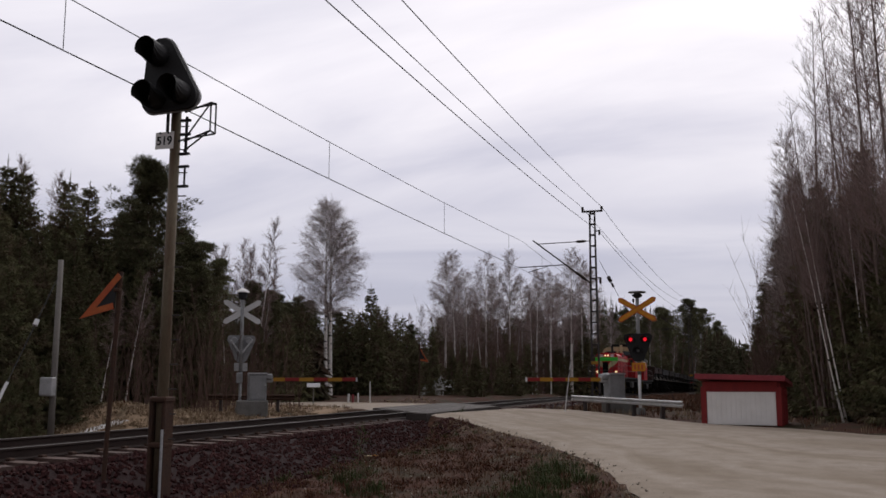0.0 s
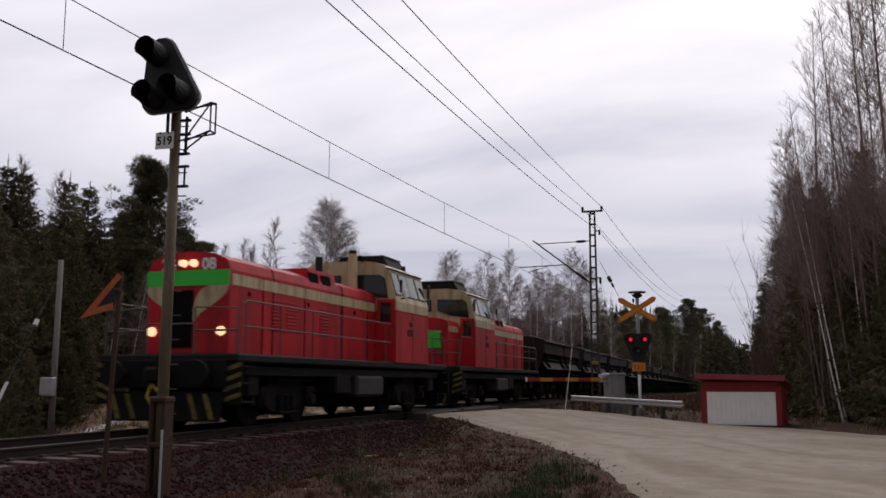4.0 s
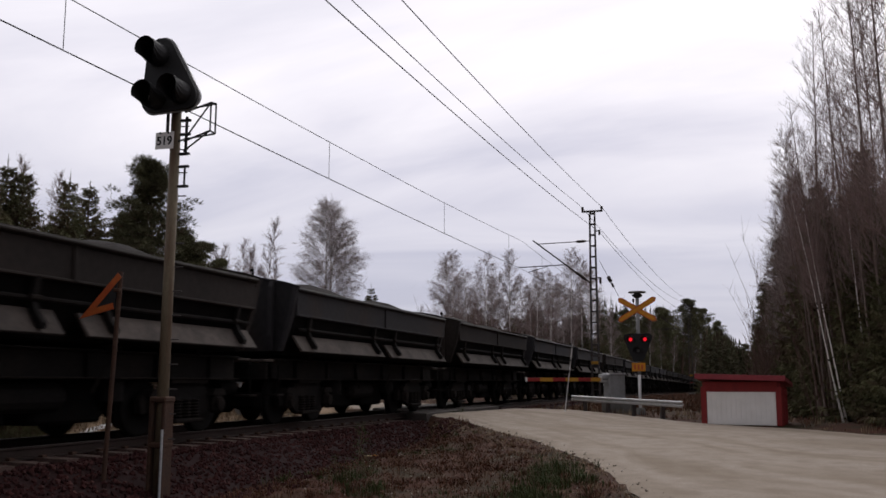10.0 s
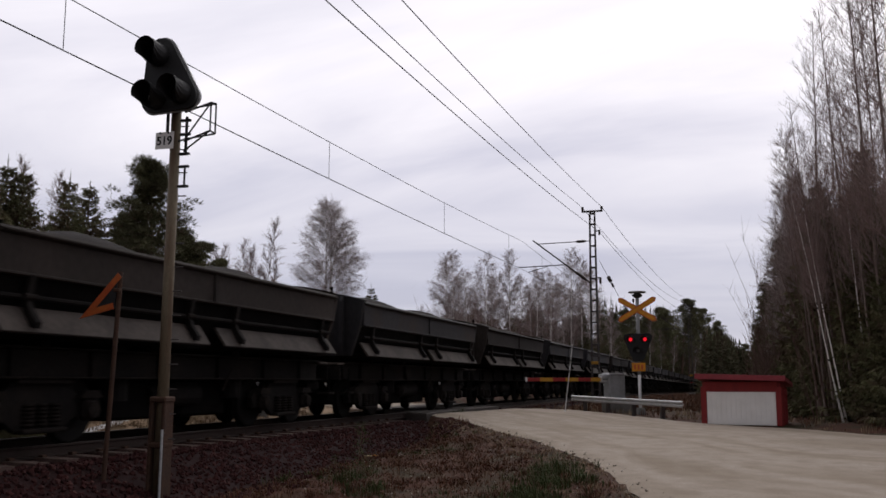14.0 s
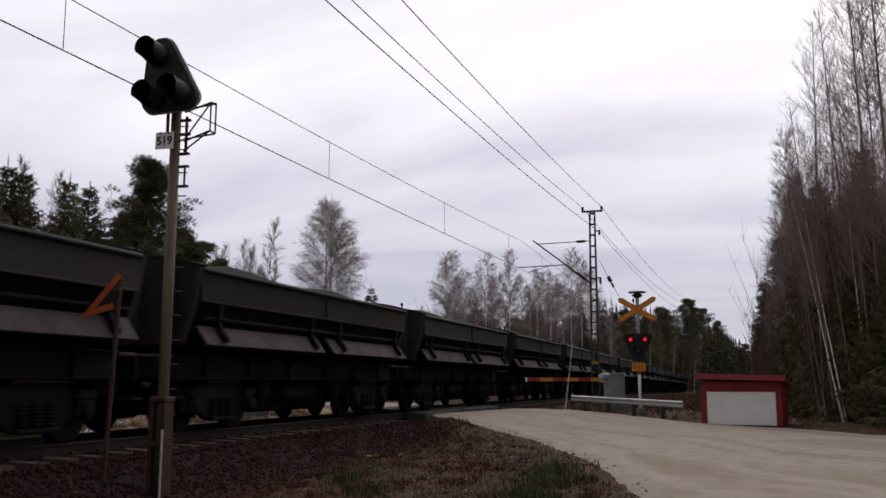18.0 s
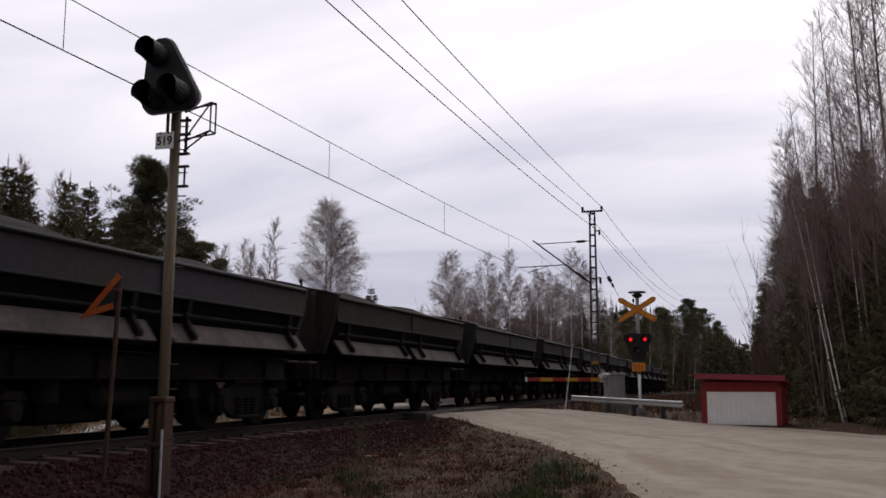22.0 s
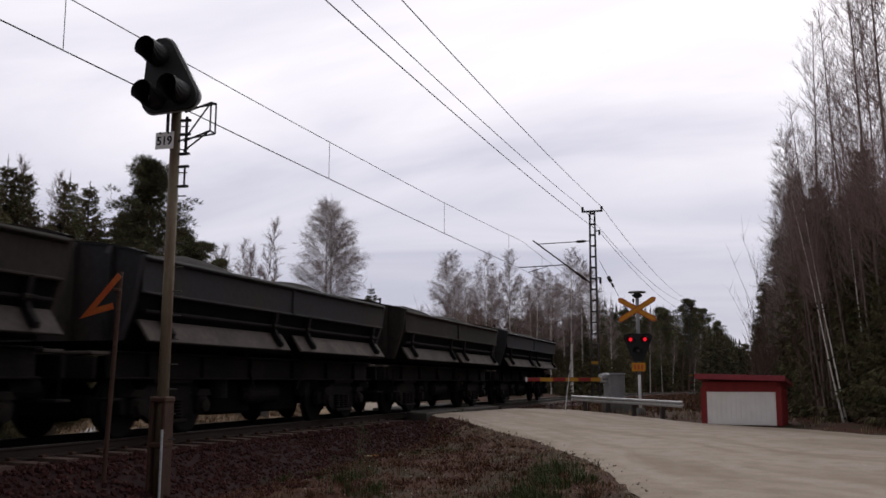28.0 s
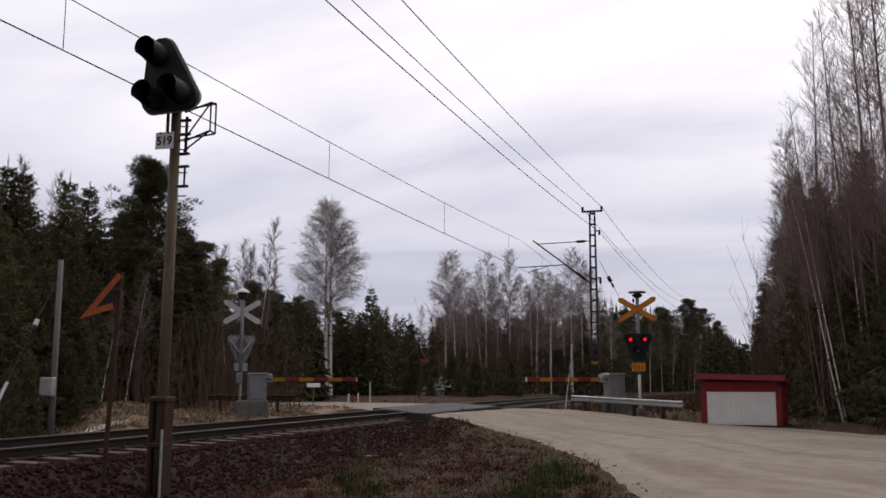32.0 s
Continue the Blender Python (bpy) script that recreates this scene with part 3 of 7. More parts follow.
# ---- the goods train ----
def bogie(parent, y, wheel_r, wheelbase, label="dark cast steel bogie"):
    b = part("bogie", Shape().box((0, y, wheel_r + 0.12), (1.9, 0.42, 0.28), 0.04), M_DARK, parent, label)
    h = wheelbase / 2
    for x in (-1.02, 1.02):
        o = 1 if x > 0 else -1
        # arched side frame: a deep middle between two pedestals
        prof = [(y - h - 0.30, wheel_r - 0.10), (y - h - 0.34, wheel_r + 0.10), (y - h - 0.22, wheel_r + 0.22), (y - h + 0.22, wheel_r + 0.24), (y - 0.52, wheel_r + 0.40), (y + 0.52, wheel_r + 0.40),
                (y + h - 0.22, wheel_r + 0.24), (y + h + 0.22, wheel_r + 0.22), (y + h + 0.34, wheel_r + 0.10), (y + h + 0.30, wheel_r - 0.10), (y + h - 0.24, wheel_r - 0.10), (y + 0.42, wheel_r - 0.26), (y - 0.42, wheel_r - 0.26), (y - h + 0.24, wheel_r - 0.10)]
        fr = part("side_frame", Shape().prism(prof, x - 0.06, x + 0.06, "x"), M_SOLEBAR, b)
        part("frame_flange", Shape().prism([(y - 0.54, wheel_r + 0.38), (y + 0.54, wheel_r + 0.38), (y + 0.54, wheel_r + 0.44), (y - 0.54, wheel_r + 0.44)], x - 0.06, x + 0.06 + 0.10 * o, "x"), M_BOGIE, fr)
        for e in (-1, 1):
            box = part("axle_box", Shape().box((x + 0.10 * o, y + e * h, wheel_r + 0.01), (0.18, 0.30, 0.32), 0.06), M_BOGIE, b)
            part("axle_cap", Shape().tube([(x + 0.18 * o, y + e * h, wheel_r), (x + 0.23 * o, y + e * h, wheel_r), (x + 0.24 * o, y + e * h, wheel_r)], [0.13, 0.12, 0.07], 12), M_BOGIE, box)
            part("pedestal", Shape().prism([(y + e * h - 0.24, wheel_r + 0.17), (y + e * h + 0.24, wheel_r + 0.17), (y + e * h + 0.15, wheel_r + 0.28), (y + e * h - 0.15, wheel_r + 0.28)], x - 0.02 * o, x + 0.18 * o, "x"), M_BOGIE, fr)
            part("brake_shoe", Shape().box((0.78 * o, y + e * (h - wheel_r - 0.06), wheel_r - 0.05), (0.10, 0.07, 0.36), 0.02), M_DARK, b)
        for dy in (-0.26, 0.0, 0.26):
            coil = []
            for i in range(13):
                z = wheel_r - 0.20 + 0.026 * i
                coil.append(((x + 0.08 * o, y + dy, z), 0.095 if i % 2 else 0.068))
            part("spring", Shape().tube([c for c, _ in coil], [r for _, r in coil], 8), M_BOGIE, b)
        part("spring_seat", Shape().box((x + 0.08 * o, y, wheel_r - 0.25), (0.22, 0.84, 0.07), 0.02), M_BOGIE, b)
    wm = wheel_shape(wheel_r, 0.13)
    for e in (-1, 1):
        part("axle", Shape().tube([(-0.9, y + e * h, wheel_r), (0.9, y + e * h, wheel_r)], 0.085, 10), M_WHEEL, b)
        for x in (-1, 1):
            w = part("wheel", wm, M_WHEEL, b, smooth=False)
            w.matrix_local = pose(x * 0.785, y + e * h, wheel_r, 0, 0, 0 if x > 0 else 180)
    return b


def heap_shape(y0, y1, half, rim, top, seed):
    rows = []
    for i in range(25):
        v = i / 24
        y = y0 + (y1 - y0) * v
        row = []
        for k in range(11):
            u = k / 10 * 2 - 1
            lump = max(0.0, 1 - abs(u) ** 3.5) * (0.25 + 0.75 * math.sin(math.pi * min(1, max(0, v))) ** 0.6)
            z = rim + (top - rim) * lump * (0.82 + 0.18 * math.sin(2 * math.pi * v * 2 + seed)) + 0.05 * noise.noise((u * 4, y * 2.5, seed))
            row.append((u * half, y, z))
        rows.append(row)
    return Shape().grid(rows)


def build_wagon(tub, label):
    """A side-tipping wagon; its middle at the origin, the train moves towards -y."""
    w = thing("dump_wagon", Matrix(), label, "goods wagon", "wagons of the stone train")
    part("underframe", Shape().box((0, 0, 1.08), (0.62, 11.3, 0.42), 0.03), M_DARK, w)
    for x in (-1, 1):
        sill = part("side_sill", Shape().box((x * 1.06, 0, 1.12), (0.08, 10.3, 0.42), 0.02), M_SOLEBAR, w, "dusty black solebar")
        part("sill_flange", Shape().box((x * 1.12, 0, 0.93), (0.20, 10.3, 0.03), 0.008), M_BOGIE, sill)
        part("sill_flange", Shape().box((x * 1.12, 0, 1.33), (0.20, 10.3, 0.03), 0.008), M_SOLEBAR, sill)
        for y in (-4.2, -2.6, -0.9, 0.9, 2.6, 4.2):
            part("sill_rib", Shape().box((x * 1.13, y, 1.13), (0.10, 0.05, 0.37), 0.006), M_SOLEBAR, sill)
    part("floor", Shape().box((0, 0, 1.50), (2.4, 10.0, 0.14), 0.02), M_DARK, w)
    for y in (-3.7, -1.25, 1.25, 3.7):
        part("cross_bearer", Shape().box((0, y, 1.38), (2.5, 0.16, 0.10), 0.015), M_DARK, w)
    for x in (-1, 1):
        # tall board with a folded rim, slanted lower board behind the hinge arms
        side = part("side_board", Shape().prism([(x * 1.49, 2.20), (x * 1.56, 2.22), (x * 1.57, 2.70), (x * 1.61, 2.72), (x * 1.62, 2.76), (x * 1.59, 2.80), (x * 1.50, 2.79), (x * 1.50, 2.24)], -5.05, 5.05), tub, w)
        # lower board coloured near-black for the shaded band above the flaps
        part("lower_board", Shape().prism([(x * 1.20, 1.56), (x * 1.26, 1.56), (x * 1.50, 2.21), (x * 1.44, 2.21)], -4.98, 4.98), M_DARK, w)
        part("rim_bar", Shape().box((x * 1.635, 0, 2.745), (0.035, 10.0, 0.045), 0.012), tub, side)
        part("bottom_lip", Shape().box((x * 1.565, 0, 2.225), (0.05, 10.0, 0.045), 0.012), tub, side)
        part("side_rail", Shape().tube([(x * 1.50, -4.9, 1.945), (x * 1.50, 4.9, 1.945)], 0.035, 8), M_SOLEBAR, w)
        for y in (-1, 1):
            part("flap", Shape().prism([(x * 1.40, 1.80), (x * 1.44, 1.82), (x * 1.665, 1.50), (x * 1.625, 1.475)], *sorted((y * 0.25, y * 4.96))), M_FLAP, w, "dust-covered tipping flap")
            part("flap_lip", Shape().box((x * 1.650, y * 2.60, 1.485), (0.035, 4.7, 0.030), 0.008), M_BOGIE, w)
        for y in (-4.40, -0.70, 0.78, 4.42):
            arm = part("hinge_arm", Shape().prism([(x * 1.52, 2.22), (x * 1.60, 2.22), (x * 1.55, 1.90), (x * 1.60, 1.78), (x * 1.72, 1.62), (x * 1.70, 1.54), (x * 1.62, 1.56), (x * 1.50, 1.76), (x * 1.46, 1.90)], y - 0.05, y + 0.05), M_SOLEBAR, w)
            part("hinge_pin", Shape().tube([(x * 1.55, y - 0.11, 1.945), (x * 1.55, y + 0.11, 1.945)], 0.045, 8), M_BOGIE, arm)
        part("seam_plate", Shape().box((x * 1.585, 0.0, 2.47), (0.03, 0.10, 0.50), 0.008), tub, side)
        part("corner_hook", Shape().tube([(x * 1.52, 4.98, 2.78), (x * 1.52, 4.98, 2.93), (x * 1.52, 4.94, 2.95)], [0.022, 0.022, 0.045], 8), M_DARK, w)
    for e in (-1, 1):
        n = 12
        top = [(-1.58 + 3.16 * i / n, 2.80 + 0.23 * math.sin(math.pi * i / n) ** 0.8) for i in range(n + 1)]
        prof = [(-1.20, 1.50)] + top + [(1.20, 1.50)]
        wall = part("end_wall", Shape().prism(prof, e * 5.06 - 0.03, e * 5.06 + 0.03), tub, w, "ribbed end wall narrowing downwards")
        part("top_flange", Shape().grid([[(a, e * 5.06 + d, b + u) for a, b in top] for d, u in ((-0.06, 0.0), (-0.06, 0.035), (0.10, 0.035), (0.10, 0.0), (-0.06, 0.0))]), tub, wall)
        for x in (-1.02, -0.36, 0.36, 1.02):
            zt = 2.80 + 0.23 * math.sin(math.pi * (x + 1.58) / 3.16) ** 0.8
            part("end_rib", Shape().prism([(e * 5.09, 1.52), (e * 5.14, 1.52), (e * 5.21, 1.8), (e * 5.21, zt - 0.12), (e * 5.15, zt), (e * 5.09, zt)], x - 0.045, x + 0.045, "x"), tub, wall)
        for x in (-1, 1):
            part("corner_post", Shape().prism([(x * 1.20, 1.50), (x * 1.27, 1.50), (x * 1.50, 2.20), (x * 1.60, 2.78), (x * 1.51, 2.80), (x * 1.42, 2.24)], *sorted((e * 5.03, e * 5.17))), tub, wall)
            part("end_step", Shape().box((x * 1.25, e * 5.35, 0.62), (0.30, 0.30, 0.04), 0.008), M_BOGIE, w)
            part("step_hanger", Shape().tube([(x * 1.32, e * 5.35, 0.62), (x * 1.32, e * 5.35, 1.2)], 0.02, 6), M_DARK, w)
        part("end_platform", Shape().box((0, e * 5.42, 1.30), (2.3, 0.42, 0.05), 0.01), M_FLAP, w, "dust-covered end platform")
        part("coupler", Shape().box((0, e * 5.66, 1.02), (0.30, 0.50, 0.28), 0.06), M_BOGIE, w)
        part("buffer_beam", Shape().box((0, e * 5.58, 1.08), (2.4, 0.08, 0.34), 0.02), M_SOLEBAR, w)
        part("air_cylinder", Shape().tube([(0.95 * e, e * 4.7, 0.78), (0.95 * e, e * 5.3, 0.78)], 0.15, 12), M_DARK, w)
        part("tipping_cylinder", Shape().tube([(0.9, e * 1.75, 0.58), (0.9, e * 1.75, 0.95), (0.9, e * 1.75, 0.96), (0.9, e * 1.75, 1.42)], [0.21, 0.21, 0.16, 0.16], 12), M_SOLEBAR, w)
        part("handbrake_lever", Shape().tube([(1.24, e * 0.9, 0.72), (1.26, e * 1.15, 1.10)], 0.02, 6), M_BOGIE, w)
        bogie(w, e * 3.55, 0.475, 1.85)
        part("brake_rigging", Shape().box((0, e * 1.0, 0.58), (1.6, 1.5, 0.62), 0.05), M_DARK, w)
        part("brake_beam", Shape().box((0, e * 5.0, 0.50), (1.5, 0.30, 0.34), 0.05), M_DARK, w)
        part("brake_hose", Shape().tube([(0.35, e * 5.5, 0.95), (0.38, e * 5.7, 0.62), (0.30, e * 5.85, 0.60)], 0.025, 6), M_DARK, w)
    part("air_reservoir", Shape().tube([(0.80, -0.75, 0.66), (0.80, -0.62, 0.66), (0.80, 0.62, 0.66), (0.80, 0.75, 0.66)], [0.12, 0.21, 0.21, 0.12], 14), M_SOLEBAR, w)
    part("centre_girder", Shape().box((0, 0, 0.84), (0.5, 6.4, 0.4), 0.03), M_DARK, w)
    part("load", heap_shape(-4.95, 0.0, 1.50, 2.62, 3.16, 1.0), M_LOAD, w, "heaped grey crushed stone", True)
    part("load", heap_shape(0.0, 4.95, 1.50, 2.62, 3.13, 3.0), M_LOAD, w, "heaped grey crushed stone", True)
    return w


def hood_profile(half, z0, z1, top):
    """Cross-section of a hood with a gently arched top."""
    out = [(-half, z0), (-half, z1)]
    for i in range(1, 8):
        a = math.pi * i / 8
        out.append((-half * math.cos(a) * (1 if i not in (1, 7) else 1.02), z1 + (top - z1) * math.sin(a) ** 0.75))
    return out + [(half, z1), (half, z0)]


def tubes(parent, name, paths, r, material, n=6):
    for p in paths:
        part(name, Shape().tube(p, r, n), material, parent)


def build_loco(label, lit):
    """A hood diesel: buffers at y = 0 (long hood) and y = 14.1; hood, cab, short hood."""
    g = thing("diesel_locomotive", Matrix(), label, "locomotive", "locomotives of the stone train")
    L = 14.1
    part("underframe", Shape().box((0, L / 2, 1.31), (2.96, L - 1.3, 0.16), 0.03), M_SILL, g, "dusty grey walkway edge")
    part("main_frame", Shape().box((0, L / 2, 1.02), (1.7, L - 1.6, 0.30), 0.03), M_FRAME, g)
    hood = part("long_hood", Shape().prism(hood_profile(0.90, 1.39, 3.02, 3.40), 1.27, 8.85), M_RED, g, "red long engine hood")
    for x in (-1, 1):
        part("stripe", Shape().box((x * 0.903, 5.1, 2.84), (0.012, 7.5, 0.22), 0.0), M_CREAM, hood, "cream waist stripe")
        for y in (2.6, 4.55, 6.6, 8.3):
            part("door_seam", Shape().box((x * 0.905, y, 2.2), (0.012, 0.025, 1.55)), M_DARK, hood)
        for y in (3.2, 3.9, 5.6):
            for k in range(9):
                part("louvre", Shape().box((x * 0.910, y, 1.95 + 0.075 * k), (0.02, 0.50, 0.03), 0.006), M_RED, hood)
        for y in (2.0, 4.7, 7.4):
            part("latch", Shape().box((x * 0.92, y, 2.60), (0.03, 0.06, 0.09), 0.01), M_DARK, hood)
    part("roof_hatch", Shape().box((0, 5.0, 3.34), (0.9, 5.6, 0.07), 0.02), M_ROOFBOX, hood)
    box = part("air_intake", Shape().prism([(-0.86, 3.02), (-0.80, 3.46), (0.80, 3.46), (0.86, 3.02)], 4.85, 6.35), M_RED, hood, "red air intake box on the hood roof")
    for x in (-1, 1):
        for y in (5.10, 5.78):
            part("intake_grille", Shape().box((0, 0, 0), (0.03, 0.52, 0.26), 0.008), M_DARK, box, at=pose(x * 0.838, y, 3.24, 0, -x * 7.8, 0))
    part("hood_seam", Shape().prism(hood_profile(0.906, 1.40, 3.022, 3.405), 6.62, 6.68), M_DARK, hood)
    part("hood_seam", Shape().prism(hood_profile(0.906, 1.40, 3.022, 3.405), 3.02, 3.07), M_DARK, hood)
    # nose
    nose = part("nose_panel", Shape().prism([(-0.88, 1.42), (-0.88, 3.02), (0.88, 3.02), (0.88, 1.42)], 1.245, 1.275), M_RED, hood, "red nose with cream wings")
    part("band", Shape().box((0, 1.238, 2.87), (1.82, 0.018, 0.30), 0.0), M_GREEN, nose, "bright green warning band")
    part("grille", Shape().box((-0.10, 1.232, 2.08), (0.46, 0.03, 1.10), 0.0), M_DARK, nose)
    for k in range(6):
        part("grille_bar", Shape().box((-0.28 + 0.072 * k, 1.212, 2.10), (0.02, 0.015, 1.0)), M_FRAME, nose)
    for x in (-1, 1):
        arc = []
        for i in range(9):
            t = i / 8
            arc.append((x * (0.16 + 0.74 * (1 - (1 - t) ** 2)) - 0.02, 2.02 + 0.64 * t ** 0.62))
        outer = [(x * 0.90, 2.72), (x * 0.46 - 0.02, 2.72), (x * 0.30 - 0.02, 2.62), (x * 0.20 - 0.02, 2.46), (x * 0.16 - 0.02, 2.30)]
        part("wing", Shape().prism(arc + outer, 1.234, 1.243), M_CREAM, nose, "cream painted wing")
        part("headlight", Shape().tube([(x * 0.76, 1.19, 1.84), (x * 0.76, 1.27, 1.84)], [0.085, 0.10], 16), M_HEADLIGHT if lit else M_LENS, nose, "lit headlight" if lit else "")
        part("top_light", Shape().tube([(x * 0.115, 1.16, 3.16), (x * 0.115, 1.30, 3.16)], [0.062, 0.08], 16), M_HEADLIGHT if lit else M_LENS, nose, "lit upper headlight" if lit else "")
    if lit:
        letters("number", "26", 0.31, M_DOORWHITE, nose, pose(-0.42, 1.225, 3.13, 90, 0, 0))
        letters("number", "08", 0.31, M_DOORWHITE, nose, pose(0.46, 1.225, 3.13, 90, 0, 0))
    # cab
    y0, y1, hw = 8.85, 11.58, 1.50
    cab = part("cab", Shape().prism([(-hw, 1.39), (-hw, 2.77), (hw, 2.77), (hw, 1.39)], y0, y1), M_RED, g, "red lower cab side")
    up = Shape()
    prof = [(-hw, 2.77), (-hw, 3.02), (-hw + 0.24, 3.86), (-hw + 0.34, 3.98), (-hw + 0.56, 4.07), (-0.5, 4.13), (0.5, 4.13), (hw - 0.56, 4.07), (hw - 0.34, 3.98), (hw - 0.24, 3.86), (hw, 3.02), (hw, 2.77)]
    part("upper_cab", up.prism(prof, y0 + 0.02, y1 - 0.02), M_CREAM, cab, "cream upper cab and roof")
    for x in (-1, 1):
        lean = math.degrees(math.atan2(0.24, 0.84))
        for a, b in ((y0 + 0.10, y0 + 0.52), (y0 + 0.66, y0 + 1.24), (y0 + 1.27, y0 + 1.86), (y0 + 2.02, y0 + 2.58)):
            m = pose(x * (hw - 0.135), (a + b) / 2, 3.50, 0, -x * lean, 0)
            w = part("side_window", Shape().box((0, 0, 0), (0.035, b - a, 0.62), 0.012), M_GLASS, cab, at=m)
            part("window_rubber", Shape().box((0, 0, 0), (0.022, b - a + 0.05, 0.67), 0.01), M_BLACK, w, at=Matrix())
        part("gutter", Shape().box((x * (hw - 0.235), (y0 + y1) / 2, 3.90), (0.06, y1 - y0 + 0.06, 0.04), 0.01), M_ROOFBOX, cab)
        m2 = part("rear_mirror", Shape().box((x * (hw + 0.12), y0 + 0.42, 3.24), (0.07, 0.16, 0.24), 0.03), M_DOORWHITE, cab, "white rounded side mirror")
        part("mirror_bracket", Shape().tube([(x * (hw - 0.08), y0 + 0.44, 3.10), (x * (hw + 0.10), y0 + 0.42, 3.12)], 0.018, 6), M_BLACK, m2)
        part("mirror", Shape().box((x * (hw + 0.10), y0 + 0.10, 3.42), (0.05, 0.12, 0.34), 0.02), M_BLACK, cab)
        part("side_plate", Shape().box((x * (hw + 0.004), y0 + 1.2, 2.45), (0.012, 0.26, 0.13)), M_SILL, cab)
        for k in range(3):
            part("number_bar", Shape().box((x * (hw + 0.004), y0 + 0.95 + 0.17 * k, 2.20), (0.010, 0.11, 0.18)), M_SILL, cab, "grey painted figure, a plain bar")
    for e, yy in ((-1, y0), (1, y1)):
        for x in (-1, 1):
            part("windscreen", Shape().prism([(x * 0.14, 3.38), (x * 0.62, 3.20), (x * 1.24, 3.12), (x * 1.14, 3.62), (x * 1.04, 3.70), (x * 0.14, 3.73)], yy + e * 0.004 - 0.02, yy + e * 0.004 + 0.02), M_GLASS, cab)
            part("window_surround", Shape().prism([(x * 0.115, 3.36), (x * 0.61, 3.175), (x * 1.27, 3.095), (x * 1.165, 3.63), (x * 1.05, 3.725), (x * 0.115, 3.755)], yy - 0.015, yy + 0.012), M_BLACK, cab)
            d = part("cab_door", Shape().box((x * 1.21, yy + e * 0.012, 2.24), (0.52, 0.03, 1.66), 0.02), M_RED, cab, "red cab door with a dark window")
            part("door_window", Shape().box((x * 1.21, yy + e * 0.032, 2.72), (0.30, 0.015, 0.52), 0.0), M_GLASS, d)
            part("door_handle", Shape().tube([(x * 1.40, yy + e * 0.05, 2.1), (x * 1.40, yy + e * 0.05, 2.3)], 0.015, 6), M_RAILING, d)
    part("roof_box", Shape().prism([(-0.85, 4.06), (-0.64, 4.40), (0.64, 4.40), (0.85, 4.06)], y1 - 1.55, y1 - 0.15), M_SILL, cab, "dark grey roof cooling unit")
    part("roof_rim", Shape().box((0, y1 - 0.85, 4.415), (1.36, 1.46, 0.03), 0.008), M_ROOFBOX, cab)
    for x in (-1, 1):
        part("end_mirror", Shape().box((x * (hw - 0.02), y1 + 0.06, 3.50), (0.06, 0.16, 0.42), 0.03), M_BLACK, cab)
        part("corner_post", Shape().tube([(x * (hw - 0.03), y1 - 0.03, 1.42), (x * (hw - 0.03), y1 - 0.03, 2.95)], 0.036, 8), M_RED, cab)
        part("rain_strip", Shape().box((x * (hw + 0.003), (y0 + y1) / 2, 2.765), (0.012, y1 - y0, 0.014)), M_FRAME, cab)
        part("panel_seam", Shape().box((x * (hw + 0.003), y0 + 1.33, 2.10), (0.010, 0.014, 1.36)), M_FRAME, cab)
        part("vent_cover", Shape().box((x * (hw + 0.006), y1 - 0.42, 1.86), (0.014, 0.30, 0.34), 0.004), M_RED, cab)
    part("horn", Shape().tube([(0.5, y0 + 0.2, 4.1), (0.5, y0 - 0.15, 4.2)], [0.03, 0.07], 8), M_DARK, cab)
    part("antenna", Shape().tube([(0.9, y1 - 0.5, 4.05), (0.9, y1 - 0.5, 4.22)], 0.06, 8), M_BLACK, cab)
    part("exhaust", Shape().tube([(0.35, y0 - 0.28, 3.3), (0.35, y0 - 0.28, 4.28)], [0.13, 0.12], 12), M_CREAM, hood)
    part("exhaust_tip", Shape().tube([(0.35, y0 - 0.28, 4.28), (0.35, y0 - 0.28, 4.38)], 0.10, 12), M_BLACK, hood)
    part("stack", Shape().tube([(-0.35, y0 - 0.9, 3.3), (-0.35, y0 - 0.9, 4.15)], 0.10, 10), M_BLACK, hood)
    # short hood
    sh = part("short_hood", Shape().prism(hood_profile(0.90, 1.39, 2.80, 3.05), y1, 12.85), M_RED, g, "red short hood")
    for x in (-1, 1):
        part("stripe", Shape().box((x * 0.903, (y1 + 12.85) / 2, 2.66), (0.012, 12.75 - y1, 0.20)), M_CREAM, sh, "cream waist stripe")
        part("headlight", Shape().tube([(x * 0.66, 12.84, 1.86), (x * 0.66, 12.92, 1.86)], [0.10, 0.085], 12), M_LENS, sh)
    part("band", Shape().box((-0.1, 12.858, 2.30), (1.1, 0.018, 0.58)), M_GREEN, sh, "bright green warning band")
    # railings
    for x in (-1, 1):
        ys = [1.0, 2.4, 3.9, 5.4, 6.9, 8.3]
        for y in ys:
            part("railing_post", Shape().tube([(x * 1.42, y, 1.39), (x * 1.42, y, 2.36)], 0.017, 6), M_RAILING, g)
        tubes(g, "handrail", ([(x * 1.42, 0.9, 2.30), (x * 1.42, 1.05, 2.38), (x * 1.42, 8.7, 2.38)], [(x * 1.42, 0.9, 1.90), (x * 1.42, 8.7, 1.90)], [(x * 1.42, 11.7, 2.38), (x * 1.42, 13.0, 2.38), (x * 1.42, 13.3, 1.5)]), 0.017, M_RAILING)
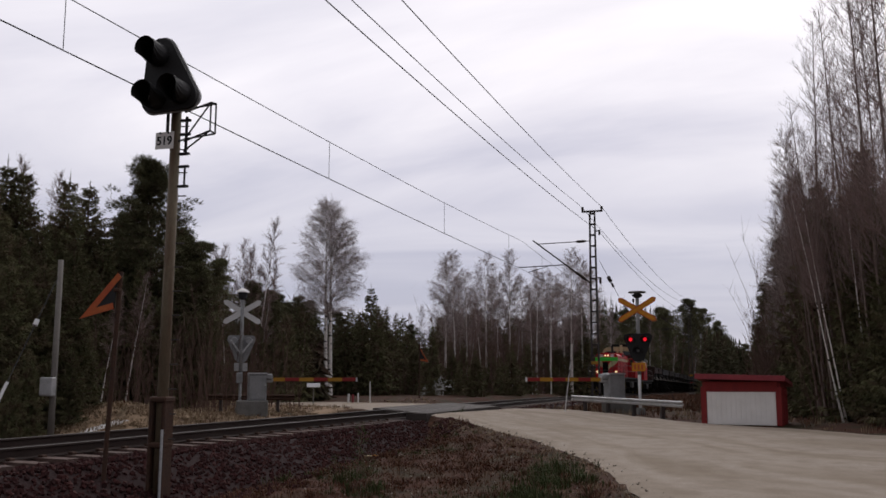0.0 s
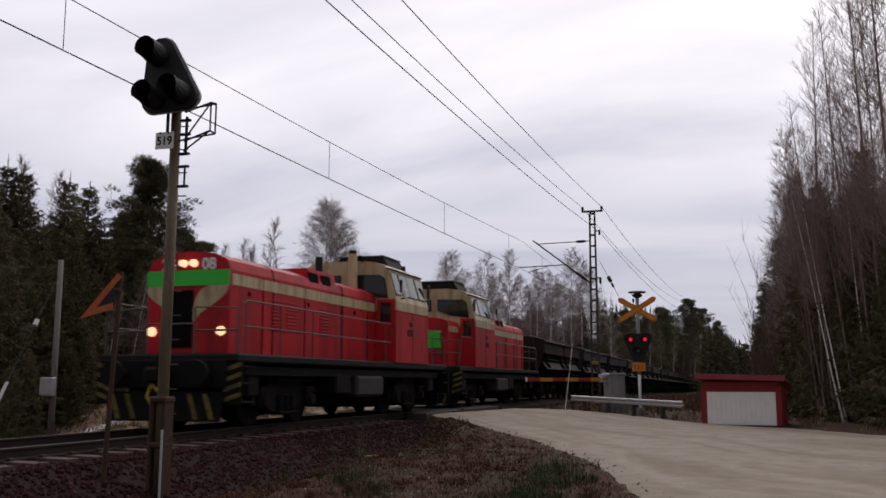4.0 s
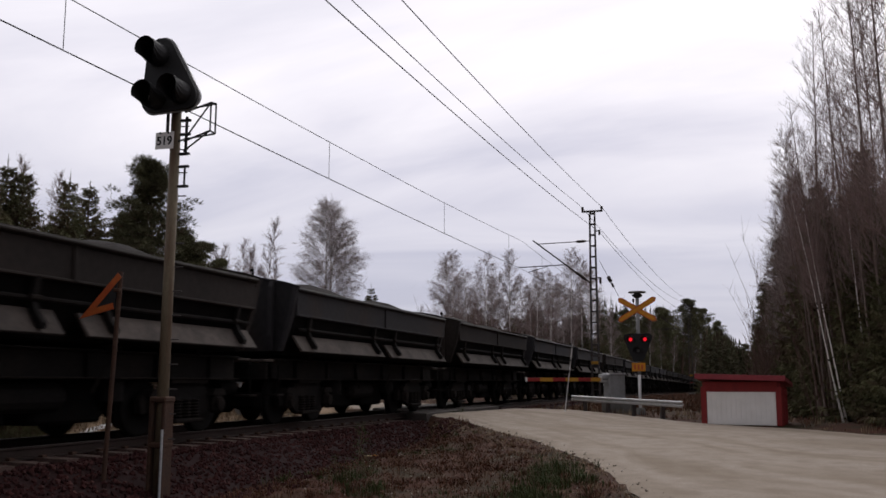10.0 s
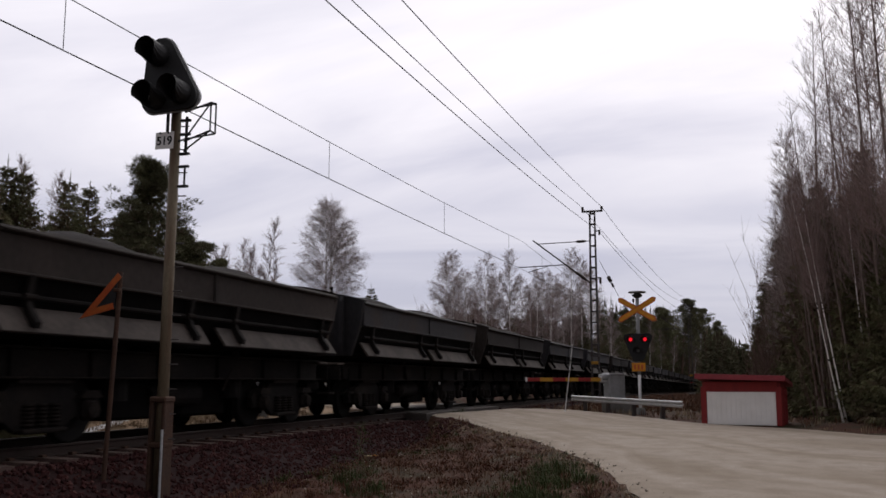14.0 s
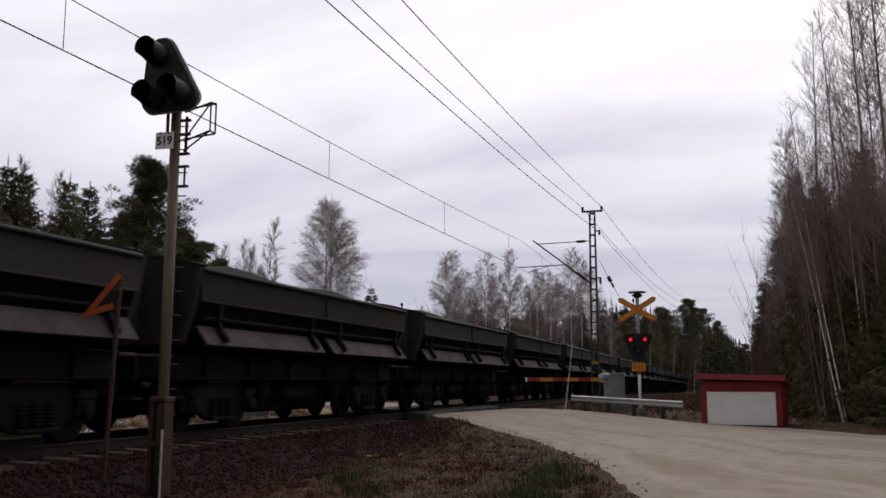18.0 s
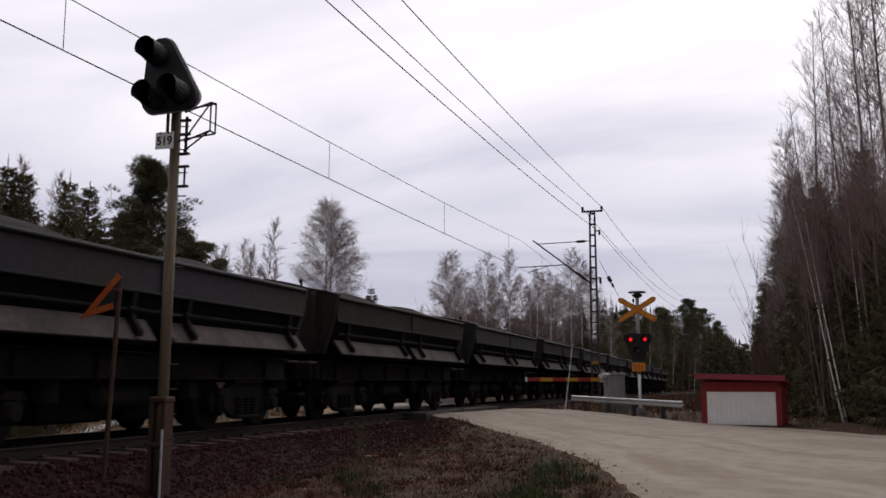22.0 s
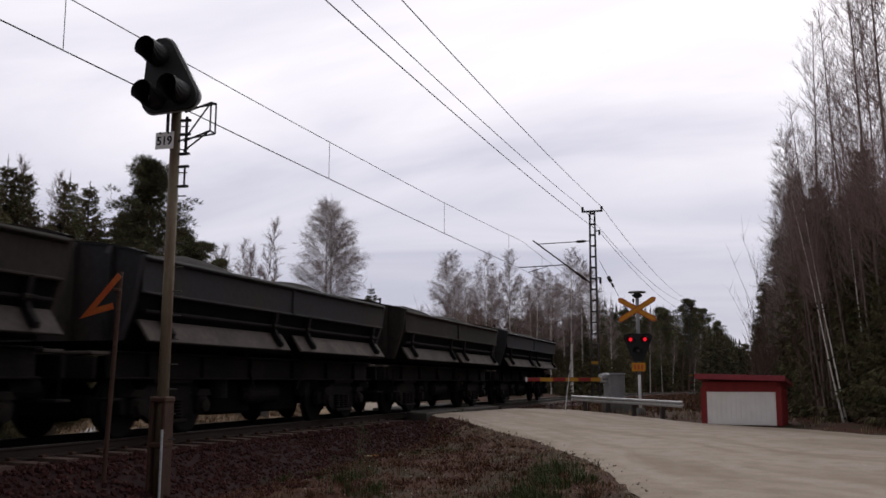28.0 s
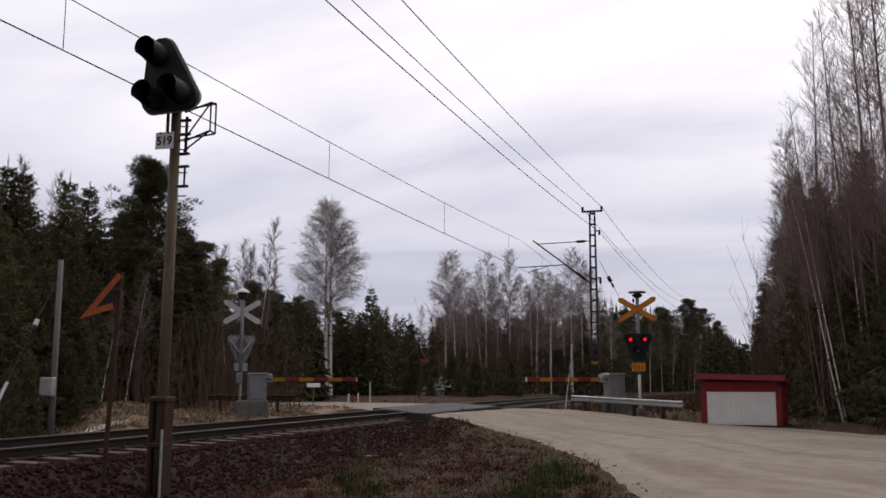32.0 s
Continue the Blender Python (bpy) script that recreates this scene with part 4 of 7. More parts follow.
        for e, yy in ((-1, 0.72), (1, L - 0.72)):
            tubes(g, "end_rail", ([(x * 1.42, yy, 1.39), (x * 1.42, yy, 2.22), (x * 0.52, yy, 2.26), (x * 0.52, yy, 1.39)], [(x * 1.42, yy, 1.82), (x * 0.52, yy, 1.82)]), 0.021, M_RAILING)
            st = part("step_plate", Shape().box((x * 1.36, yy + e * 0.02, 0.84), (0.40, 0.05, 0.76), 0.01), M_FRAME, g, "black and yellow striped step plate")
            for k in range(4):
                part("hazard_stripe", Shape().prism([(x * 1.18, 0.50 + 0.18 * k), (x * 1.18, 0.58 + 0.18 * k), (x * 1.54, 0.72 + 0.18 * k - 0.02), (x * 1.54, 0.64 + 0.18 * k - 0.02)], yy + e * 0.048 - 0.004, yy + e * 0.048 + 0.004), M_YELLOW, st)
            for z in (0.5, 0.85, 1.15):
                part("step", Shape().box((x * 1.36, yy - e * 0.25, z), (0.36, 0.45, 0.04), 0.008), M_FRAME, st)
            part("buffer", Shape().tube([(x * 0.88, yy - e * 0.1, 1.02), (x * 0.88, yy + e * 0.45, 1.02), (x * 0.88, yy + e * 0.46, 1.02), (x * 0.88, yy + e * 0.53, 1.02)], [0.10, 0.10, 0.25, 0.24], 16), M_WHEEL, g)
    for e, yy in ((-1, 0.66), (1, L - 0.66)):
        part("buffer_beam", Shape().box((0, yy, 1.02), (2.5, 0.10, 0.52), 0.02), M_FRAME, g)
        part("coupler", Shape().box((0, yy + e * 0.3, 1.0), (0.30, 0.5, 0.30), 0.06), M_WHEEL, g)
        tubes(g, "mid_rail", ([(-0.52, yy - e * 0.05, 1.95), (0.52, yy - e * 0.05, 1.95)],), 0.016, M_RAILING)
        pl = part("snow_plough", Shape().prism([(-1.15, 0.16), (-1.25, 0.70), (1.25, 0.70), (1.15, 0.16)], yy + e * 0.02, yy + e * 0.10), M_FRAME, g, "black snow plough with yellow stripes")
        for k in (0, 1, 5, 6):
            x = -1.0 + 0.33 * k
            part("plough_stripe", Shape().prism([(x, 0.20), (x + 0.10, 0.20), (x - 0.06, 0.66), (x - 0.16, 0.66)], yy + e * 0.105 - 0.004, yy + e * 0.105 + 0.004), M_YELLOW, pl)
        part("coupling_link", Shape().tube([(0.12 * e, yy + e * 0.40, 0.90), (0.20, yy + e * 0.42, 0.62), (0.02, yy + e * 0.42, 0.40), (-0.12, yy + e * 0.42, 0.62), (-0.06, yy + e * 0.40, 0.80)], 0.028, 6), M_HOSE, g, "yellow coupling hose")
    for x in (-1, 1):
        part("tank", Shape().box((x * 1.12, 7.3, 0.77), (0.62, 1.75, 0.50), 0.06), M_TANK, g, "light grey box under the walkway")
        part("battery_box", Shape().box((x * 1.10, 5.75, 0.82), (0.55, 0.9, 0.45), 0.04), M_FRAME, g)
        part("sand_box", Shape().box((x * 1.12, 1.55, 0.86), (0.40, 0.5, 0.55), 0.05), M_FRAME, g)
        part("sand_box", Shape().box((x * 1.12, 12.4, 0.86), (0.40, 0.5, 0.55), 0.05), M_FRAME, g)
        part("valance", Shape().box((x * 1.34, L / 2, 1.08), (0.05, L - 2.2, 0.18), 0.01), M_FRAME, g)
    part("fuel_tank", Shape().box((0, 7.0, 0.66), (1.9, 3.1, 0.72), 0.10), M_DARK, g)
    part("gear_case", Shape().box((0, 3.3, 0.56), (1.44, 3.1, 0.72), 0.08), M_DARK, g)
    part("gear_case", Shape().box((0, 10.8, 0.56), (1.44, 3.1, 0.72), 0.08), M_DARK, g)
    bogie(g, 3.3, 0.50, 2.1, "black locomotive bogie")
    bogie(g, 10.8, 0.50, 2.1, "black locomotive bogie")
    return g


build_ground()
build_road()
BALLAST, TRACK = build_track()
build_crossing()

WAGON_PITCH, WAGONS = 11.83, 28
LOCO_FRONT = 73.4        # where the leading buffers stand at the start, along the track
leading = build_loco("red and cream diesel locomotive with lit headlights and green band", True)
second = build_loco("red and cream diesel locomotive coupled behind another, cab first", False)
rusty = build_wagon(M_TUBRUST, "rust-brown side-tipping wagon heaped with crushed stone")
grey = build_wagon(M_TUB, "dusty dark grey side-tipping wagon heaped with crushed stone")
brown = build_wagon(M_TUBBROWN, "dusty dark brown side-tipping wagon heaped with crushed stone")
wagons = [rusty, grey, brown] + [copy_thing(brown if i % 5 in (1, 3) else grey, Matrix()) for i in range(WAGONS - 3)]


def motions():
    """The train rolls past at a little over 50 km/h, braking gently at first."""
    def gone(t):
        return 14.85 * t - 0.03775 * t * t - 0.85 * math.sin(math.pi * (t - 4) / 26) - (2.6 * max(0.0, 1 - t / 2.4) ** 1.3 - 0.30 * math.sin(math.pi * min(1.0, max(0.0, (t - 2.0) / 3.2))))
    times = [0.0, 0.5, 1.0, 1.5, 2.0, 2.5, 3.0, 4.0, 5.0, 6.0, 7.0, 8.0, 10.0, 12.0, 14.0, 16.0, 18.0, 20.0, 22.0, 24.0, 26.0, 28.0, 30.0, 32.0]

    def at(y, turn=0):
        return pose(TRACK_X, y, (rail_z(y - 4) + rail_z(y + 4)) / 2, 0, 0, turn)
    walk(leading, [(t, at(LOCO_FRONT + 0.15 - gone(t))) for t in times])
    walk(second, [(t, at(LOCO_FRONT + 28.53 - gone(t), 180)) for t in times])
    for i, w in enumerate(wagons):
        y = LOCO_FRONT + 28.05 + WAGON_PITCH * (i + 0.5)
        walk(w, [(t, at(y - gone(t))) for t in times])

# ---- trees ----
def blade(s, p, d, length, width, side):
    """A narrow leaf-shaped spray of needles."""
    s.add([p + side * width, p + d * length, p - side * width], [(0, 1, 2)])


def rand_dir(rng):
    while True:
        v = Vector((rng.uniform(-1, 1), rng.uniform(-1, 1), rng.uniform(-1, 1)))
        if 0.05 < v.length < 1:
            return v.normalized()


def bent(rng, p, d, length, steps, sag, wander):
    pts = [p.copy()]
    d = d.normalized()
    for i in range(steps):
        d = (d + Vector((0, 0, -sag)) + rand_dir(rng) * wander).normalized()
        p = p + d * (length / steps)
        pts.append(p.copy())
    return pts


def birch_meshes(seed, height, spread, low, bare=0.35, weep=0.10, stems=1, limbs=46, thick=0.011, up=0.9, bark=None, twigs=5, fine=0.0052, droop=0.0, skin=None, sway=0.035, egg=False):
    """Trunk with its white bark, and a crown of fine bare twigs."""
    rng = random.Random(seed)
    trunk, crown = Shape(), Shape()
    for st in range(stems):
        off = Vector((0.30 * st, 0.12 * st, 0))
        lean = Vector((rng.uniform(-sway, sway), rng.uniform(-sway, sway), 1))
        pts = [off + Vector((0, 0, -0.3))]
        for i in range(9):
            lean = (lean + Vector((rng.uniform(-sway, sway) * 0.85, rng.uniform(-sway, sway) * 0.85, 0.03))).normalized()
            pts.append(pts[-1] + lean * ((height + 0.3) / 9))
        r0 = height * thick
        radii = [r0 * (1 - 0.93 * (i / 9) ** 0.9) * (1.25 if i == 0 else 1) for i in range(10)]
        trunk.tube(pts, radii, 8, False)
        nl = limbs // stems
        for k in range(nl):
            u = bare + (0.985 - bare) * ((k + rng.random()) / nl)
            f = u * 9
            i = min(8, int(f))
            p = pts[i].lerp(pts[i + 1], f - i)
            rr = radii[i] + (radii[i + 1] - radii[i]) * (f - i)
            a = rng.uniform(0, 2 * math.pi)
            w = (u - bare) / (1 - bare)
            form = max(0.0, 1.02 - w) ** 0.72 * min(1.0, 0.80 + 1.2 * w)
            if egg:
                form = math.sin(math.pi * (0.12 + 0.88 * w ** 0.66)) ** 0.75
            ln = spread * max(0.12, form) * rng.uniform(0.75, 1.0)
            d = Vector((math.cos(a), math.sin(a), up * rng.uniform(0.8, 1.2) * (0.7 + 0.6 * w)))
            lp = bent(rng, p, d, ln * 1.25, 5, weep, 0.08)
            lr = max(0.009, rr * 0.28)
            crown.tube(lp, [lr, lr * 0.75, lr * 0.55, lr * 0.4, lr * 0.28, 0.004], 3, False)
            nb = max(4, int(low * (0.15 + 0.85 * ln / spread)))
            for j in range(nb):
                v = 0.12 + 0.88 * (j + rng.random()) / nb
                g = v * 5
                ii = min(4, int(g))
                q = lp[ii].lerp(lp[ii + 1], g - ii)
                dd = ((lp[ii + 1] - lp[ii]).normalized() + rand_dir(rng) * 0.55).normalized()
                bl = ln * 0.30 * rng.uniform(0.5, 1.2) * (1.1 - 0.5 * v) + 0.34
                bp = bent(rng, q, dd, bl, 3, weep * 1.3, 0.12)
                sd = dd.cross(rand_dir(rng)).normalized()
                blade(crown, bp[0], (bp[2] - bp[0]).normalized(), (bp[2] - bp[0]).length * 1.15, fine * 1.35, sd)
                blade(crown, bp[1], (bp[3] - bp[1]).normalized(), (bp[3] - bp[1]).length, fine, dd.cross(sd).normalized())
                for _ in range(twigs):
                    t = rng.uniform(0.1, 1.0) * 3
                    jj = min(2, int(t))
                    q2 = bp[jj].lerp(bp[jj + 1], t - jj)
                    d2 = ((bp[jj + 1] - bp[jj]).normalized() * 0.8 + rand_dir(rng) * 0.6 + Vector((0, 0, 0.15 - droop * 4))).normalized()
                    tl = (bl * 0.45 + 0.20) * rng.uniform(0.7, 1.4)
                    blade(crown, q2, d2, tl, fine, d2.cross(rand_dir(rng)).normalized())
    return trunk.mesh("trunk", bark or M_BIRCH, True, False), crown.mesh("crown", skin or M_TWIG, False, False)


def aspen_meshes(seed, height, spread, limbs, bare):
    """A slender leader with upswept, openly forked limbs and thin bare twigs."""
    rng = random.Random(seed)
    trunk, crown = Shape(), Shape()
    pts, p, d = [Vector((0, 0, -0.3))], Vector((0, 0, -0.3)), Vector((0, 0, 1))
    for i in range(12):
        d = (d + Vector((rng.uniform(-0.03, 0.03), rng.uniform(-0.03, 0.03), 0.05))).normalized()
        p = p + d * (height + 0.3) / 12
        pts.append(p)
    radii = [height * 0.0042 * (1 - 0.90 * (i / 12)) + 0.003 for i in range(13)]
    trunk.tube(pts, radii, 8, False)

    def fork(q, d, ln, r, depth):
        lp = bent(rng, q, d, ln, 4, -0.10, 0.13)
        if depth == 0:
            blade(crown, lp[0], (lp[4] - lp[0]).normalized(), ln, r, d.cross(rand_dir(rng)).normalized())
            return
        if depth == 2:
            crown.tube(lp, [r, r * 0.8, r * 0.62, r * 0.45, 0.003], 3, False)
        else:
            sd = d.cross(rand_dir(rng)).normalized()
            blade(crown, lp[0], (lp[2] - lp[0]).normalized(), (lp[2] - lp[0]).length * 1.2, r, sd)
            blade(crown, lp[2], (lp[4] - lp[2]).normalized(), (lp[4] - lp[2]).length, r * 0.8, d.cross(sd).normalized())
        n = max(3, int(ln * (7.5 if depth == 2 else 10)))
        for j in range(n):
            g = 4 * (0.15 + 0.82 * (j + rng.random()) / n)
            ii = min(3, int(g))
            ax = (lp[ii + 1] - lp[ii]).normalized()
            dd = (ax * 0.8 + rand_dir(rng) * 0.62 + Vector((0, 0, 0.15))).normalized()
            fork(lp[ii].lerp(lp[ii + 1], g - ii), dd, max(0.24, ln * rng.uniform(0.28, 0.50) * (1.15 - g / 8)), 0.0056 if depth == 2 else 0.0036, depth - 1)

    for k in range(limbs):
        u = bare + (0.98 - bare) * (k + rng.random()) / limbs
        f = u * 12
        i = min(11, int(f))
        w = (u - bare) / (1 - bare)
        ln = spread * (1.04 - w) ** 0.55 * rng.uniform(0.45, 1.1) * 1.3
        a = rng.uniform(0, 6.3)
        fork(pts[i].lerp(pts[i + 1], f - i), Vector((math.cos(a), math.sin(a), rng.uniform(0.6, 1.3))), ln, max(0.006, radii[i] * 0.20), 2)
    return trunk.mesh("trunk", M_ASPEN, True, False), crown.mesh("crown", M_ASPENTWIG, False, False)


def spruce_meshes(seed, height, spread, whorls=34, dense=12, slim=1.0, mat_needles=None):
    """A pointed spruce: tiers of drooping boughs that turn up at their tips, short and sparse towards the thin leader."""
    rng = random.Random(seed)
    trunk, crown = Shape(), Shape()
    trunk.tube([(0, 0, -0.3), (0.02, 0, height * 0.5), (0, 0.02, height)], [height * 0.013, height * 0.008, 0.010], 7, False)
    for w in range(whorls):
        u = 0.05 + 0.92 * (w + rng.uniform(-0.25, 0.25)) / whorls
        z = height * u
        ln = spread * (1 - u) ** 0.82 * rng.choice((0.70, 0.9, 1.0, 1.12)) + 0.20
        n = 7 if u < 0.8 else 5
        a0 = rng.uniform(0, 6.3)
        for k in range(n):
            a = a0 + 2 * math.pi * k / n + rng.uniform(-0.35, 0.35)
            l2 = ln * rng.uniform(0.55, 1.15)
            d = Vector((math.cos(a), math.sin(a), 0.45 - 0.75 * (1 - u)))
            bp = bent(rng, Vector((0, 0, z)), d, l2, 4, -0.09, 0.08)
            trunk.tube([bp[0], bp[2], bp[4]], [0.018, 0.012, 0.004], 3, False)
            nb = max(4, int(dense * (0.35 + 0.65 * l2 / spread)))
            for j in range(nb):
                v = 0.10 + 0.90 * (j + rng.random()) / nb
                g = v * 4
                ii = min(3, int(g))
                q = bp[ii].lerp(bp[ii + 1], g - ii)
                ax = (bp[ii + 1] - bp[ii]).normalized()
                side = ax.cross(Vector((0, 0, 1))).normalized() * rng.choice((-1, 1))
                dd = (ax * 0.8 + side * rng.uniform(0.3, 0.9) + Vector((0, 0, rng.uniform(-0.45, 0.08)))).normalized()
                bl = (0.13 + 0.30 * l2 * (1.05 - 0.75 * v)) * rng.uniform(0.6, 1.25)
                blade(crown, q, dd, bl, (bl * 0.12 + 0.014) * slim, dd.cross(rand_dir(rng)).normalized())
                for _ in range(2):
                    d3 = (dd * 0.6 + rand_dir(rng) * 0.5 + Vector((0, 0, -0.55))).normalized()
                    blade(crown, q + dd * bl * rng.uniform(0.2, 0.8), d3, bl * 0.6 + 0.06, (bl * 0.10 + 0.013) * slim, d3.cross(rand_dir(rng)).normalized())
            blade(crown, bp[3], (bp[4] - bp[3]).normalized(), 0.10 + 0.10 * l2, 0.022, Vector((0, 0, 1)))
    for k in range(9):
        z = height * (0.95 + 0.05 * k / 9)
        d = Vector((rng.uniform(-1, 1), rng.uniform(-1, 1), 1.2)).normalized()
        blade(crown, Vector((0, 0, z)), d, 0.16, 0.012, d.cross(rand_dir(rng)).normalized())
    blade(crown, Vector((0, 0, height - 0.2)), Vector((0, 0, 1)), 0.55, 0.02, Vector((1, 0, 0)))
    return trunk.mesh("trunk", M_PINEBARK, True, False), crown.mesh("crown", mat_needles or M_SPRUCE, False, False)


def pine_meshes(seed, height, spread, bare, limbs=44, tufts=5, needles=40, size=0.22, wide=0.016, skin=None):
    """A pine: open limbs that carry rounded cushions of needles towards their ends, with gaps between."""
    rng = random.Random(seed)
    trunk, crown = Shape(), Shape()
    pts, p, d = [Vector((0, 0, -0.3))], Vector((0, 0, -0.3)), Vector((0, 0, 1))
    for i in range(8):
        d = (d + Vector((rng.uniform(-0.05, 0.05), rng.uniform(-0.05, 0.05), 0.08))).normalized()
        p = p + d * (height + 0.3) / 8
        pts.append(p)
    trunk.tube(pts, [height * 0.016 * (1 - 0.9 * i / 8) for i in range(9)], 8, False)
    r0 = size * 1.25
    for k in range(limbs):
        u = bare + (0.99 - bare) * ((k + rng.random()) / limbs)
        f = u * 8
        i = min(7, int(f))
        q = pts[i].lerp(pts[i + 1], f - i)
        a = rng.uniform(0, 6.3)
        form = (math.sin(math.pi * min(1, 0.16 + 0.84 * (u - bare) / (1.0 - bare)) ** 0.8)) ** 0.7
        ln = spread * max(0.2, form) * rng.uniform(0.5, 1.2)
        lp = bent(rng, q, Vector((math.cos(a), math.sin(a), rng.uniform(0.0, 0.95))), ln, 4, -0.07, 0.16)
        trunk.tube(lp, [q * min(1.0, height / 5) for q in (0.035, 0.028, 0.02, 0.014, 0.007)], 4, False)
        for j in range(tufts):
            v = 0.35 + 0.65 * (j + rng.random()) / tufts
            g = v * 4
            ii = min(3, int(g))
            off = rand_dir(rng) * (0.010 * min(height, 10.0) + 0.16 * ln)
            off.z *= 0.8
            c = lp[ii].lerp(lp[ii + 1], g - ii) + off
            trunk.tube([lp[ii].lerp(lp[ii + 1], g - ii), c], [0.010 * min(1.0, height / 5), 0.003], 3, False)
            rc = r0 * rng.uniform(0.7, 1.35)
            for _ in range(needles):
                o = rand_dir(rng)
                o.z = abs(o.z) * 0.9 - 0.25
                dd = (o + rand_dir(rng) * 0.5 + Vector((0, 0, 0.35))).normalized()
                blade(crown, c + o * rc * rng.uniform(0.35, 1.0), dd, size * rng.uniform(0.5, 1.0), wide, dd.cross(rand_dir(rng)).normalized())
    return trunk.mesh("trunk", M_PINEBARK, True, False), crown.mesh("crown", skin or M_PINE, False, False)


def tree(name, meshes, m, label, category, group):
    t = thing(name, m, label, category, group)
    part("trunk", meshes[0], None, t)
    part("crown", meshes[1], None, t)
    return t


def spot(x, y, turn=0.0, size=1.0, tall=1.0):
    return Matrix.Translation((x, y, ground_z(x, y))) @ Matrix.Rotation(turn, 4, "Z") @ Matrix.Diagonal((size, size, size * tall, 1))


def bearing(px, far):
    """A place by its bearing from the camera, counted in steps of a thousandth of the picture's width, and its distance."""
    a = math.atan((px - 784) / 1666.7) - radians(17.36)
    return far * math.sin(a), far * math.cos(a)


def build_trees():
    rng = random.Random(11)
    birch_big = birch_meshes(3, 12.0, 2.0, 22, bare=0.40, weep=0.05, stems=2, limbs=160, thick=0.0125, up=1.05, twigs=8, fine=0.0054, droop=0.08, sway=0.010, egg=True)
    birches = [birch_meshes(21, 13.2, 1.85, 13, bare=0.36, weep=0.04, limbs=66, up=1.2, twigs=9, fine=0.0076, droop=0.10, sway=0.02, egg=True), birch_meshes(22, 12.6, 2.0, 13, bare=0.34, weep=0.05, limbs=68, up=1.1, twigs=9, fine=0.0076, droop=0.14, sway=0.02, egg=True), birch_meshes(23, 13.6, 1.7, 13, bare=0.38, weep=0.03, limbs=62, up=1.3, twigs=9, fine=0.0076, droop=0.06, sway=0.02, egg=True)]
    slim = [birch_meshes(24, 12.0, 1.3, 10, bare=0.48, weep=0.02, limbs=44, thick=0.0068, up=1.5, twigs=7, fine=0.0080, skin=M_ASPENTWIG)]
    stems = [birch_meshes(25, 12.0, 0.9, 6, bare=0.66, weep=-0.02, limbs=18, thick=0.0068, up=1.6, bark=M_ASPEN, twigs=4, fine=0.0045, skin=M_ASPENTWIG)]
    aspens = [aspen_meshes(31, 12.0, 1.45, 118, 0.26), aspen_meshes(32, 12.0, 1.6, 120, 0.24), aspen_meshes(33, 12.0, 1.15, 92, 0.34)]
    greys = [birch_meshes(34, 12.0, 2.0, 13, bare=0.22, weep=-0.02, limbs=96, thick=0.006, up=1.5, bark=M_ASPEN, twigs=9, fine=0.0066, skin=M_TWIG, sway=0.02), birch_meshes(35, 12.0, 2.3, 13, bare=0.18, weep=-0.02, limbs=100, thick=0.006, up=1.3, bark=M_ASPEN, twigs=9, fine=0.0066, skin=M_TWIG, sway=0.02)]
    spruces = [spruce_meshes(41, 9.0, 2.0, 32, 10, 1.6), spruce_meshes(42, 10.0, 1.9, 36, 10, 1.6), spruce_meshes(43, 8.0, 2.2, 30, 10, 1.6)]
    fine = [spruce_meshes(44, 9.0, 2.0, 40, 34, 0.62), spruce_meshes(45, 9.6, 1.9, 44, 34, 0.62), spruce_meshes(46, 8.4, 2.2, 38, 34, 0.62)]
    pines = [pine_meshes(51, 11.0, 2.9, 0.06, 135, 9, 62, 0.23, 0.016), pine_meshes(52, 11.0, 2.2, 0.30, 60, 7, 34, 0.26, 0.030), pine_meshes(53, 10.0, 2.0, 0.14, 64, 7, 34, 0.26, 0.030)]
    kinds = {
        "B": (birches, "birch_tree", "leafless white-stemmed birch with fine brown twigs", "tree", "birches at the wood's edge"),
        "W": (slim, "birch_tree", "slim young leafless birch with a pale stem", "tree", "slim birches among the conifers"),
        "T": (stems, "aspen_tree", "slender grey-brown leafless stem with a thin crown", "tree", "bare trees beside the gravel road"),
        "A": (aspens, "aspen_tree", "tall slender leafless tree with grey-brown upright twigs", "tree", "bare trees beside the gravel road"),
        "G": (greys, "alder_tree", "leafless grey tree with a cloud of fine upright twigs", "tree", "bare trees beside the gravel road"),
        "F": (fine, "spruce_tree", "dark green spruce with drooping boughs", "tree", "spruces of the wood"),
        "S": (spruces, "spruce_tree", "dark green spruce with drooping boughs", "tree", "spruces of the wood"),
        "P": (pines, "pine_tree", "dark green pine with an uneven bushy crown", "tree", "pines of the wood"),
    }
    first = {}

    def put(kind, px, far, size=1.0, tall=1.0, which=None, lean=0.0):
        if kind == "S" and far < 50:
            kind = "F"
        meshes, name, label, cat, group = kinds[kind]
        i = rng.randrange(1 if kind == "P" else 0, len(meshes)) if which is None else which
        x, y = bearing(px, far)
        if TRACK_X - 4.6 < x < TRACK_X + 5.0 or (TRACK_X < x and 1060 < px < 1252):
            push = (TRACK_X - 4.6) / x
            x, y, size = x * push, y * push, size * push
        m = spot(x, y, 0, size, tall) @ Matrix.Rotation(radians(-lean), 4, "Y") @ Matrix.Rotation(rng.uniform(0, 6.28), 4, "Z")
        if (kind, i) in first:
            src = first[(kind, i)]
            return copy_thing(src, m @ Matrix.Diagonal([1 / v for v in src.scale] + [1]))
        first[(kind, i)] = tree(name, meshes[i], m, label, cat, group)
        return first[(kind, i)]

    # the solitary birch behind the far barrier
    x, y = bearing(576, 58)
